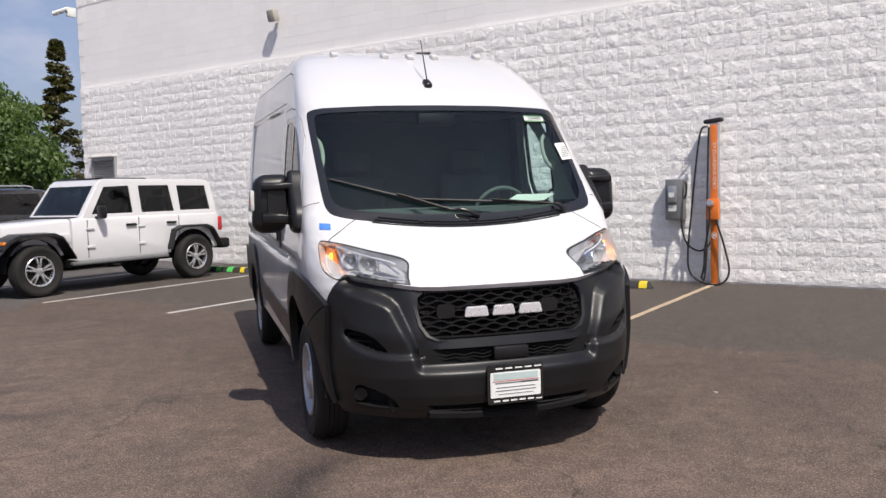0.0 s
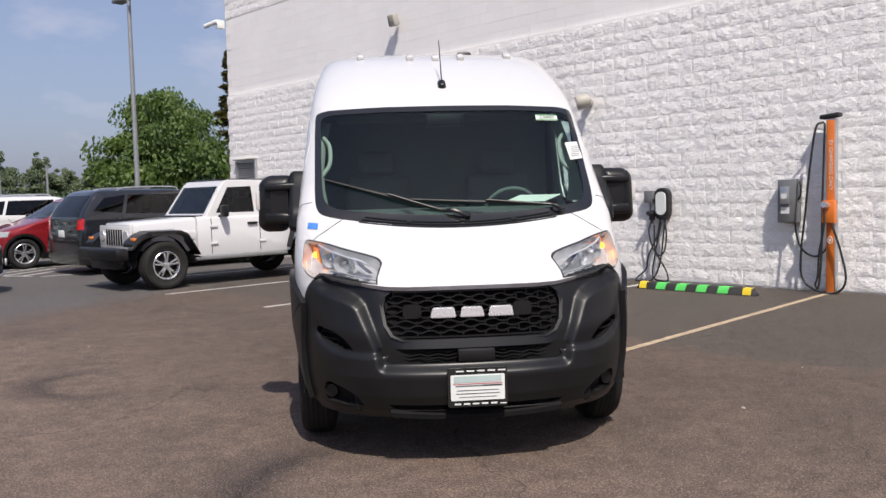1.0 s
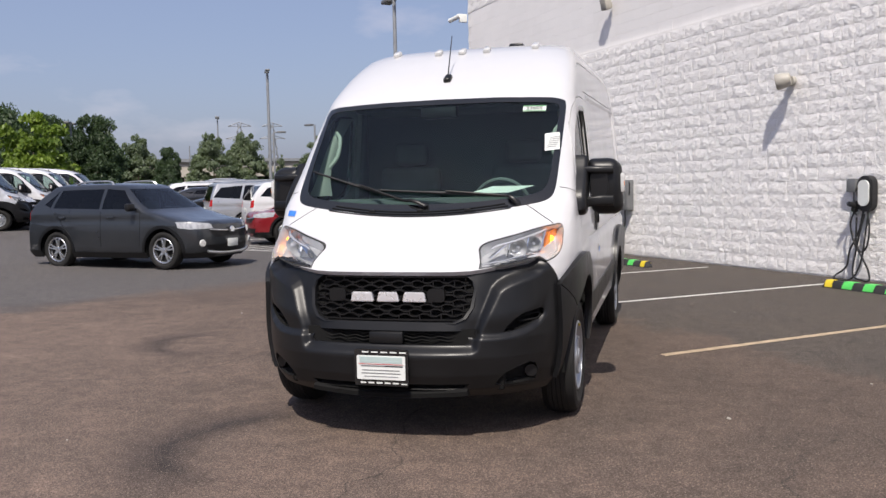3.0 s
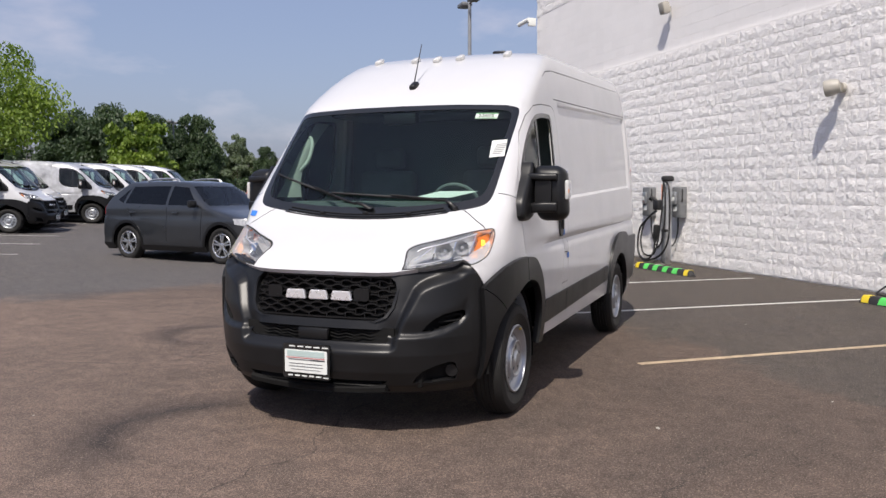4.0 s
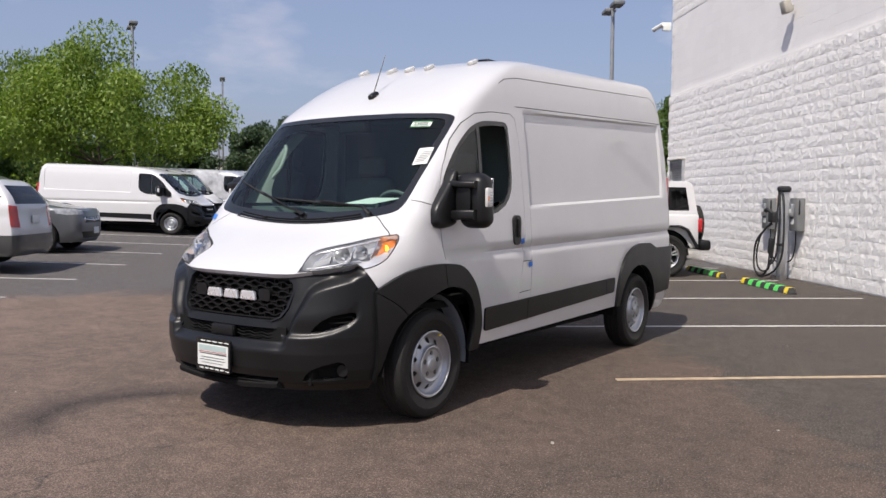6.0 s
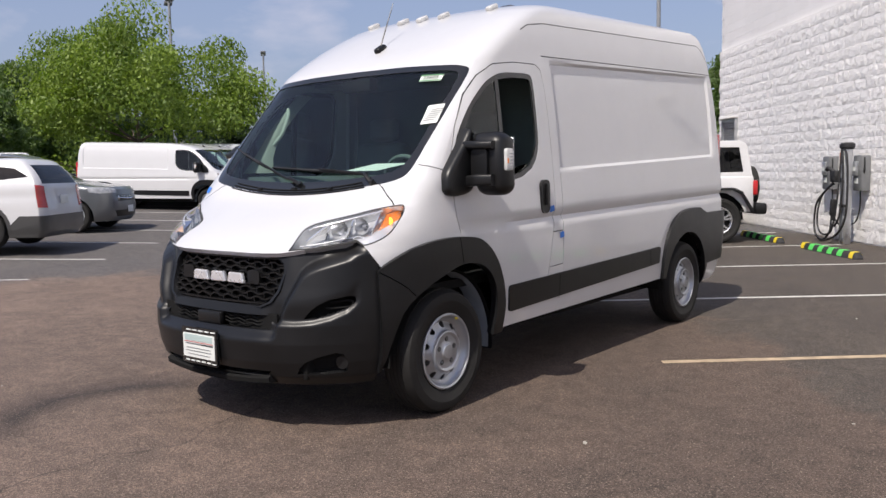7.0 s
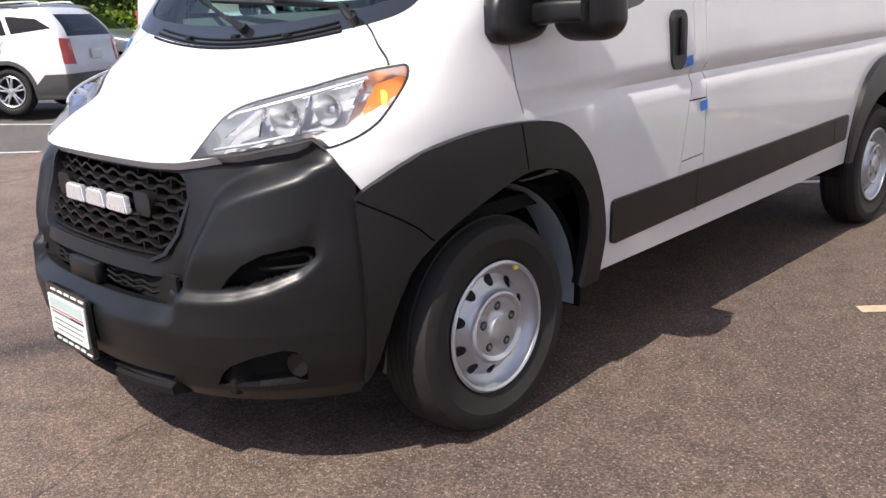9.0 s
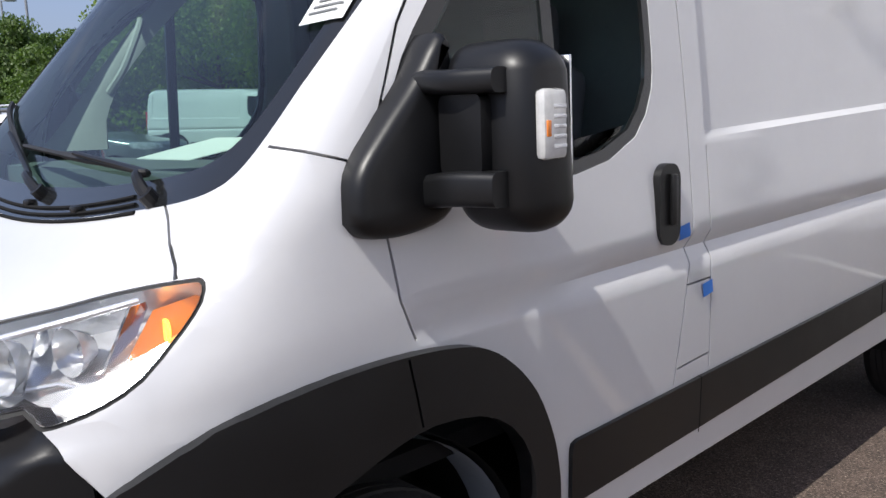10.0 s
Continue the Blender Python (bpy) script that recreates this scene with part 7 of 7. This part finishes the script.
def pylon(x, y, h, turn):
    rt = root("power_pylon", pose(x, y, 0, 0, 0, turn), "grey lattice power pylon far away", "pylon", "power pylons")
    b = bmesh.new()
    for sx in (-1, 1):
        for sy in (-1, 1):
            tube(b, [(sx * 2.4, sy * 2.4, 0), (sx * 0.7, sy * 0.7, h * 0.75), (sx * 0.2, sy * 0.2, h)], 0.10, 4)
    for k in range(9):
        t0, t1 = k / 9, (k + 1) / 9
        for s in (-1, 1):
            w0, w1 = 2.4 - 1.9 * t0, 2.4 - 1.9 * t1
            tube(b, [(s * w0, -w0, h * t0), (-s * w1, -w1, h * t1)], 0.09, 4)
    part("tower", b, M_POLE, rt)
    for z, w in ((0.80, 3.2), (0.97, 2.6)):
        b = bmesh.new()
        tube(b, [(-w, 0, h * z), (0, 0, h * z + 0.9), (w, 0, h * z)], 0.09, 4)
        tube(b, [(-w, 0, h * z), (w, 0, h * z)], 0.09, 4)
        part("cross_arm", b, M_POLE, rt)


pylon(-95.2, 170.0, 17.0, 30)
pylon(-97.7, 191.3, 18.5, 30)
pylon(-128, 150, 15.0, 30)
pylon(-36, 160, 19.0, 0)


def hedge(a, b_, h, w, label, seed, mat=None):
    a, b_ = Vector(a), Vector(b_)
    L = (b_ - a).length
    rnd = np.random.RandomState(seed)
    n = int(L * h * 130)
    pts = np.stack((rnd.rand(n) * L, (rnd.rand(n) - 0.5) * w, h * (0.05 + 0.95 * rnd.rand(n) ** 0.7) * (0.92 + 0.1 * np.sin(rnd.rand(n) * 6))), axis=1)
    ax = rnd.normal(size=(n, 3))
    ax /= np.linalg.norm(ax, axis=1)[:, None]
    bx = np.cross(ax, rnd.normal(size=(n, 3)))
    bx /= np.linalg.norm(bx, axis=1)[:, None]
    V = np.stack((pts - ax * 0.10, pts + bx * 0.07, pts + ax * 0.10, pts - bx * 0.07), axis=1).reshape(-1, 3)
    me = bpy.data.meshes.new("hedge")
    me.from_pydata(V.tolist(), [], np.arange(4 * n).reshape(-1, 4).tolist())
    me.materials.append(mat or M_LEAF_MID)
    ob = new("hedge", me)
    ob.matrix_basis = pose(a.x, a.y, ground_z(a.x, a.y), 0, 0, math.degrees(math.atan2(b_.y - a.y, b_.x - a.x)))
    tagged(ob, label, "hedge", kind="stuff")


hedge((-36, 4, 0), (-24.5, 12.5, 0), 1.25, 1.1, "clipped green hedge at the edge of the lot", 3, M_LEAF_LIGHT)
hedge((-24.5, 12.5, 0), (-33, 26, 0), 0.9, 1.0, "low green hedge at the edge of the lot", 5)
hedge((-46, 30, 0), (-16, 62, 0), 1.5, 1.6, "low hedge below the distant trees", 7, M_LEAF_DARK)
hedge((-60, 2, 0), (-46, 30, 0), 2.6, 2.0, "tall hedge below the distant trees", 9, M_LEAF_DARK)
hedge((-16, 62, 0), (0, 66, 0), 1.6, 1.6, "low hedge below the distant trees", 11, M_LEAF_DARK)

# grass verge beyond the lot
b = bmesh.new()
pts = [(-900, -60), (-40, -8), (-34, 8), (-32, 14), (-40, 30), (-48, 40), (-30, 58), (-10, 66), (60, 70), (900, 300), (900, 900), (-900, 900)]
vs = [b.verts.new((x, y, ground_z(x, y) + 0.05)) for x, y in pts]
b.faces.new(vs)
bmesh.ops.triangulate(b, faces=b.faces)
tagged(part("verge", b, M_GRASS), "dry green grass verge beyond the lot", "grass", kind="structure")


def far_building(x, y, w, d, h, turn, label, wall, bands):
    rt = root("building", pose(x, y, 0, 0, 0, turn), label, "building", "distant buildings")
    part("wall", boxes(((0, 0, h / 2), (w, d, h))), wall, rt)
    part("roof", boxes(((0, 0, h + 0.15), (w + 0.6, d + 0.6, 0.3))), M_POLE, rt)
    n = int(w / 4)
    for k in range(n):
        for z in bands:
            part("window", boxes(((-w / 2 + (k + 0.5) * w / n, -d / 2 - 0.03, z), (w / n * 0.6, 0.08, 1.5))), M_TINT, rt)


far_building(-47, 72, 26, 12, 4.4, 35, "low tan building behind the far trees", M_BUILD, (2.2,))
far_building(-72, 40, 30, 14, 5.0, 60, "low pale building behind the trees", M_BUILD, (2.2,))

# ---------------------------------------------------------------- white off-road car
def jeep(m, label):
    rt = root("off_road_car", m, label, "car", "parked cars")
    P = lambda name, b, mat, par=rt: part(name, b, mat, par)
    hw, wb, R = 0.80, 3.01, 0.405

    def tub(name, rows, mat, par=rt):
        """Slices of a boxy body: y, half width, z from, z to."""
        b = bmesh.new()
        rings = []
        for y, w, z0, z1 in rows:
            r = 0.05
            o = [(w - 0.02, z0), (w, z0 + r), (w, z1 - r), (w - 0.02, z1 - 0.015), (w - r, z1)]
            o = o + [(-x, z) for x, z in o[::-1]]
            rings.append([b.verts.new((x, y, z)) for x, z in o])
        n = len(rings[0])
        for A, B in zip(rings, rings[1:]):
            for k in range(n):
                b.faces.new((A[k], A[(k + 1) % n], B[(k + 1) % n], B[k]))
        b.faces.new(rings[0])
        b.faces.new(rings[-1][::-1])
        bmesh.ops.recalc_face_normals(b, faces=b.faces)
        return b

    hood = tub("hood", [(-0.43, 0.50, 0.70, 1.10), (-0.38, 0.56, 0.66, 1.125), (0.3, 0.64, 0.62, 1.165), (0.78, 0.70, 0.6, 1.20)], M_WHITE)
    P("hood", hood, M_WHITE)
    body = tub("body", [(0.66, 0.76, 0.52, 1.19), (0.74, hw, 0.50, 1.20), (2.4, hw + 0.01, 0.50, 1.20), (3.60, hw, 0.55, 1.20), (3.66, hw - 0.03, 0.56, 1.19)], M_WHITE)
    z = [Zone(circle(wb, R, R + 0.10, 20), (0, 1), lambda c, s=s: c.x * s > 0.3) for s in (1, -1)]
    for q in z:
        q.cut(body)
    bmesh.ops.delete(body, geom=[f for f in body.faces if any(q.has(f) for q in z)], context="FACES")
    body_ob = P("body", body, M_WHITE)
    # cab: slanted screen, upright sides, flat roof
    cab = bmesh.new()
    prof = [(0.80, 1.19), (1.20, 1.79), (1.30, 1.835), (3.44, 1.82), (3.56, 1.775), (3.65, 1.19)]
    L_ = [[cab.verts.new((s * (0.775 - 0.085 * (zz - 1.19) / 0.64), y, zz)) for y, zz in prof] for s in (1, -1)]
    n = len(prof)
    for k in range(n - 1):
        cab.faces.new((L_[0][k], L_[0][k + 1], L_[1][k + 1], L_[1][k]))
    cab.faces.new(L_[0][::-1])
    cab.faces.new(L_[1])
    bmesh.ops.recalc_face_normals(cab, faces=cab.faces)
    bmesh.ops.bevel(cab, geom=[e for e in cab.edges if e.calc_face_angle(0) > 0.2], offset=0.03, segments=2, affect="EDGES")
    bmesh.ops.subdivide_edges(cab, edges=[e for e in cab.edges if e.calc_length() > 0.5], cuts=3, use_grid_fill=True)
    zones = []
    wins = [[(1.02, 1.25), (1.30, 1.70), (1.78, 1.715), (1.80, 1.25)], [(1.98, 1.25), (1.97, 1.715), (2.60, 1.715), (2.66, 1.25)], [(2.80, 1.26), (2.78, 1.71), (3.42, 1.70), (3.48, 1.26)]]
    for s in (1, -1):
        for wn_ in wins:
            zones.append(("side_window", Zone(wn_, (0, 1), lambda c, s=s: c.x * s > 0.5)))
    zones.append(("windscreen", Zone([(-0.68, 1.24), (0.68, 1.24), (0.63, 1.72), (-0.63, 1.72)], (1, 0), lambda c: c.y < 1.25)))
    zones.append(("rear_window", Zone([(-0.55, 1.26), (0.55, 1.26), (0.52, 1.66), (-0.52, 1.66)], (1, 0), lambda c: c.y > 3.5)))
    for _, q in zones:
        q.cut(cab)
    panes = []
    for key, q in zones:
        fs = [f for f in cab.faces if q.has(f)]
        if fs:
            panes.append((key, take(cab, fs, -0.012, 0.0, True)))
    cab.normal_update()
    skirt(cab, {v: v.co - v.normal * 0.025 for v in cab.verts})
    P("hardtop", cab, M_WHITE)
    for key, pb in panes:
        P(key, pb, M_TINT if key != "windscreen" else M_GLASS)
    P("roof_panel", boxes(((0, 1.75, 1.842), (1.26, 0.9, 0.02), 0.006)), M_FRIT)
    P("cabin_floor", boxes(((0, 2.2, 0.80), (1.45, 2.7, 0.4))), M_DARK)
    for x in (-0.36, 0.36):
        for y in (1.75, 2.55):
            P("seat", boxes(((x, y, 1.22), (0.46, 0.14, 0.6), 0.05, Matrix.Rotation(radians(-12), 3, "X")), ((x, y + 0.08, 1.60), (0.22, 0.08, 0.14), 0.03)), M_SEAT)
    # front: slotted grille, round lamps, bumper
    P("grille", boxes(((0, -0.455, 0.88), (1.24, 0.05, 0.42), 0.03)), M_WHITE)
    for k in range(7):
        P("grille_slot", boxes((((k - 3) * 0.095, -0.484, 0.885), (0.052, 0.012, 0.27), 0.004)), M_DARK)
    for s in (1, -1):
        b = bmesh.new()
        tube(b, [(s * 0.47, -0.46, 0.90), (s * 0.47, -0.50, 0.90)], 0.095, 18)
        P("headlamp", b, M_REFLECTOR)
        # flat fenders and wheel flares
        for y, lab in ((0.0, "front_fender"), (wb, "rear_fender")):
            b = bmesh.new()
            f0 = -0.50 if y == 0 else -0.56
            path = [(y + f0 - (0.10 if y == 0 else 0.0), 0.80 if y == 0 else 0.62), (y - 0.46, 0.93), (y - 0.30, 0.995), (y + 0.26, 0.995), (y + 0.40, 0.93), (y + 0.60, 0.60)]
            rings = [[b.verts.new((s * x, yy, zz + dz_)) for x, dz_ in ((0.60, 0.0), (0.945, -0.012), (0.955, -0.05), (0.60, -0.06))] for yy, zz in path]
            for A, B in zip(rings, rings[1:]):
                for k in range(4):
                    b.faces.new((A[k], A[(k + 1) % 4], B[(k + 1) % 4], B[k]))
            b.faces.new(rings[0])
            b.faces.new(rings[-1][::-1])
            P(lab, b, M_BLACKTRIM)
            b = bmesh.new()
            rr = [[b.verts.new((s * x, y + 0.47 * math.cos(t), R + 0.5 * math.sin(t))) for t in (math.pi * k / 12 for k in range(13))] for x in (0.45, 0.78)]
            for k in range(12):
                b.faces.new((rr[0][k], rr[0][k + 1], rr[1][k + 1], rr[1][k]))
            b.faces.new(rr[0])
            P("wheel_arch_liner", b, M_DARK)
        P("wing", boxes(((s * 0.62, 0.30, 0.88), (0.16, 0.9, 0.16), 0.02)), M_WHITE)
        P("marker_lamp", boxes(((s * 0.85, -0.53, 0.865), (0.14, 0.05, 0.05), 0.01)), M_AMBER)
        P("side_step", boxes(((s * 0.83, 1.5, 0.47), (0.10, 1.85, 0.06), 0.02)), M_GREYMETAL)
        P("tail_lamp", boxes(((s * 0.74, 3.69, 0.98), (0.13, 0.08, 0.26), 0.02)), M_RED)
        b = bmesh.new()
        box(b, (s * 0.93, 1.10, 1.28), (0.17, 0.10, 0.21), 0.03, None, 2)
        tube(b, [(s * 0.78, 1.08, 1.19), (s * 0.9, 1.10, 1.22)], 0.025, 6)
        P("door_mirror", b, M_BLACKTRIM)
        for y in (1.72, 2.55):
            P("door_handle", boxes(((s * (hw + 0.025), y, 1.05), (0.04, 0.20, 0.04), 0.012)), M_BLACKTRIM)
        for y, z0 in ((0.95, 0.72), (0.95, 1.02), (1.93, 0.72), (1.93, 1.02)):
            P("door_hinge", boxes(((s * (hw + 0.012), y, z0), (0.03, 0.14, 0.045), 0.008)), M_WHITE)
        for y in (0.90, 1.88, 2.72):
            P("door_seam", boxes(((s * (hw + 0.0095), y, 0.86), (0.006, 0.010, 0.62))), M_SEAM)
    P("front_bumper", boxes(((0, -0.70, 0.62), (1.62, 0.22, 0.20), 0.05), ((0, -0.60, 0.45), (1.1, 0.2, 0.18), 0.04)), M_BLACKTRIM)
    P("rear_bumper", boxes(((0, 3.80, 0.60), (1.62, 0.22, 0.20), 0.05)), M_BLACKTRIM)
    P("underbody", boxes(((0, 1.5, 0.46), (1.2, 4.0, 0.14)), ((0, 0.1, 0.6), (0.9, 0.9, 0.3))), M_DARK)
    P("cowl", boxes(((0, 0.75, 1.20), (1.35, 0.22, 0.03), 0.01)), M_BLACKTRIM)
    b = bmesh.new()
    tube(b, [(-0.02, 3.67, 0.98), (-0.02, 3.93, 0.98)], [0.40, 0.38], 28)
    P("spare_wheel", b, M_RUBBER)
    wheel_set(rt, [(s * 0.915, y, R, s) for s in (1, -1) for y in (0, wb)], "alloy", R, 0.26, 0.235)
    return rt

# ---------------------------------------------------------------- the lot's vehicles
hero = van(Matrix(), "white high-roof cargo van with black bumper and steel wheels")
IN, OUT = (N.x, N.y), (-N.x, -N.y)
VANS = (0.883, 0.469)
LOW = Matrix.Diagonal((1, 1, 0.915, 1))
SIDE = Vector((-VANS[1], VANS[0], 0))
AHEAD = Vector((*VANS, 0))
fleet = van(place_car((-17.1, 11.6), VANS, -1, 1.0) @ LOW, "white low-roof cargo van parked in the far row", high=False, full=False, window_down=False, lit=False, group="fleet vans")
for across, ahead, label in ((2.3, -0.55, "white cargo van in a row of parked vans"), (5.08, 0.66, "white cargo van with patchy grey film on its sides"), (7.7, 1.0, "white cargo van in a row of parked vans"), (10.3, 1.4, "white cargo van in a row of parked vans"), (12.9, 1.8, "white cargo van in a row of parked vans")):
    p = fleet.matrix_basis.translation + SIDE * across + AHEAD * ahead
    c = copy_thing(fleet, pose(p.x, p.y, ground_z(p.x, p.y), 0, 0, heading(VANS)))
    c["label"] = label
    if "film" in label:
        for o in c.children:
            if o.name.startswith("body"):
                o.data = o.data.copy()
                o.data.materials[0] = M_FILM
jeep(place_car((-3.82, 9.10), OUT, 1, 0.915), "white boxy off-road car with black fenders parked by the wall")
suv(place_car((-5.45, 12.95), IN, -1, 0.85, 2.95), "black sport utility car with tinted windows parked nose in", M_BLACKPAINT, L=4.9, W=1.94, H=1.77, wb=2.95, hood=(0.98, 1.16), cowl=(0.45, 1.16), roof_y=1.35, wheel_r=0.37, clad=False)
suv(place_car((-8.38, 15.05), OUT, 1, 0.82), "red compact sport utility car", M_REDPAINT, L=4.55, W=1.84, H=1.66, wb=2.70)
suv(place_car((-10.1, 18.55), IN, -1, 0.85, 2.9), "white sport utility car parked nose in", M_WHITE, L=4.9, W=1.9, H=1.74, wb=2.9, hood=(0.96, 1.12), cowl=(0.42, 1.13), roof_y=1.3)
suv(place_car((-12.1, 19.7), IN, -1, 0.90, 3.0), "silver minivan parked nose in", M_SILVERPAINT, L=5.1, W=1.98, H=1.75, wb=3.05, hood=(0.90, 1.08), cowl=(0.15, 1.08), roof_y=1.15, tail_in=0.22, clad=False)
suv(place_car((-14.6, 21.2), OUT, 1, 0.82), "dark blue car in the row of parked cars", M_GREYPAINT, L=4.6, W=1.82, H=1.46, wb=2.7, roof_y=1.3, tail_in=0.7, rails=None, clad=False)
suv(place_car((-16.4, 23.6), IN, -1, 0.82, 2.7), "black car in the row of parked cars", M_BLACKPAINT, L=4.6, W=1.82, H=1.46, wb=2.7, roof_y=1.3, tail_in=0.7, rails=None, clad=False)
suv(place_car((-18.3, 26.0), IN, -1, 0.82, 2.7), "white car far along the row", M_WHITE, L=4.6, W=1.82, H=1.6, wb=2.7, clad=False)
suv(place_car((-20.2, 28.3), OUT, 1, 0.82), "silver car far along the row", M_SILVERPAINT, L=4.6, W=1.82, H=1.6, wb=2.7, clad=False)
suv(place_car((-7.72, 8.58), (0.993, -0.12), -1, 0.80), "dark grey compact sport utility car standing in the lane", M_GREYPAINT, L=4.36, W=1.84, H=1.67, wb=2.66, nose=0.92, hood=(0.90, 1.09), cowl=(0.22, 1.10), roof_y=1.02, tail_in=0.52, wheel_r=0.365, clad=True, clad_z=0.36, fog=True)
suv(place_car((-11.2, 2.70), OUT, 1, 0.80, 2.53), "white station wagon with grey cladding seen from behind", M_WHITE, L=4.45, W=1.74, H=1.60, wb=2.53, roof_y=1.25, tail_in=0.30, rails=M_BLACKTRIM, clad_z=0.47, lamp_up=0.30, rear_lamp_z=0.80, clad_paint=M_CLADGREY)
suv(place_car((-13.9, 5.74), IN, -1, 0.85), "grey sport utility car with slatted grille facing the lane", M_SLATEPAINT, L=4.8, W=1.94, H=1.76, wb=2.9, hood=(0.98, 1.14), cowl=(0.42, 1.14), roof_y=1.3, slats=True, clad=False)

# ---------------------------------------------------------------- wall blocks
def block_points(seed, flat=False):
    """The front of one split block, 0.396 by 0.196, standing out from the joints."""
    rnd = np.random.RandomState(seed)
    nx, nz = (1, 1) if flat else (9, 4)
    pts = []
    for j in range(nz + 1):
        for i in range(nx + 1):
            edge = i in (0, nx) or j in (0, nz)
            x, z = 0.3965 * (i / nx - 0.5), 0.1965 * (j / nz - 0.5)
            if flat:
                y = 0.0
            elif edge:
                y = -0.005 + 0.010 * rnd.rand()
            else:
                y = -0.003 + 0.019 * rnd.rand()
                x += 0.02 * (rnd.rand() - 0.5)
                z += 0.02 * (rnd.rand() - 0.5)
            pts.append((x, y, z))
    faces = [(j * (nx + 1) + i + 1, j * (nx + 1) + i, (j + 1) * (nx + 1) + i, (j + 1) * (nx + 1) + i + 1) for j in range(nz) for i in range(nx)]
    ring = [i for i in range(nx + 1)] + [(j + 1) * (nx + 1) - 1 for j in range(1, nz + 1)] + [nz * (nx + 1) + i for i in range(nx - 1, -1, -1)] + [j * (nx + 1) for j in range(nz - 1, 0, -1)]
    base = len(pts)
    pts += [(pts[k][0], -0.05, pts[k][2]) for k in ring]
    n = len(ring)
    faces += [(ring[k], ring[(k + 1) % n], base + (k + 1) % n, base + k) for k in range(n)]
    return np.array(pts), faces


VARIANTS = [block_points(100 + k) for k in range(10)]
SHAPES = []
for pts, faces in VARIANTS:
    me = bpy.data.meshes.new("split_block")
    me.from_pydata(pts.tolist(), [], faces)
    me.materials.append(M_SPLIT)
    finish(me, 50)
    SHAPES.append(me)
rnd = random.Random(5)
joined_v, joined_f, count = [], [], 0
for course in range(21):
    z = 0.1 + 0.2 * course + 0.02
    off = 0.2 if course % 2 else 0.0
    for k in range(-40, 33):
        u = k * 0.4 + off
        if u - 0.2 < -16 or u + 0.2 > CORNER:
            continue
        v = rnd.randrange(10)
        if -3.7 < u < 2.1 and count < 300:
            ob = new("split_block", SHAPES[v])
            ob.parent = wall_low
            ob.location = (u, 0, z)
            count += 1
        else:
            pts, faces = VARIANTS[v]
            joined_f += [tuple(len(joined_v) + i for i in f) for f in faces]
            joined_v += [(p[0] + u, p[1], p[2] + z) for p in pts.tolist()]
me = bpy.data.meshes.new("split_block_rest")
me.from_pydata(joined_v, [], joined_f)
me.materials.append(M_SPLIT)
finish(me, 50)
ob = new("split_block_rest", me)
ob.parent = wall_low
tagged(ob, "white-painted split-face blocks", kind="stuff")
joined_v, joined_f, rough_v, rough_f = [], [], [], []
pts, faces = block_points(1, True)
for course in range(19):
    z = LEDGE + 0.1 + 0.2 * course
    off = 0.2 if course % 2 else 0.0
    for k in range(-40, 33):
        u = k * 0.4 + off
        if u - 0.2 < -16 or u + 0.2 > CORNER:
            continue
        if course >= 10:
            rp, rf = VARIANTS[rnd.randrange(10)]
            rough_f += [tuple(len(rough_v) + i for i in f) for f in rf]
            rough_v += [(p[0] + u, p[1] - 0.045, p[2] + z) for p in rp.tolist()]
            continue
        joined_f += [tuple(len(joined_v) + i for i in f) for f in faces]
        joined_v += [(p[0] * 1.004 + u, p[1] - 0.052, p[2] * 1.008 + z) for p in pts.tolist()]
me = bpy.data.meshes.new("smooth_block")
me.from_pydata(joined_v, [], joined_f)
me.materials.append(M_SMOOTH)
ob = new("smooth_block", me)
ob.parent = wall_high
tagged(ob, "smooth white-painted blocks", kind="stuff")
me = bpy.data.meshes.new("parapet_block")
me.from_pydata(rough_v, [], rough_f)
me.materials.append(M_SPLIT)
finish(me, 50)
ob = new("parapet_block", me)
ob.parent = wall_high
tagged(ob, "white-painted split-face blocks below the roof", kind="stuff")
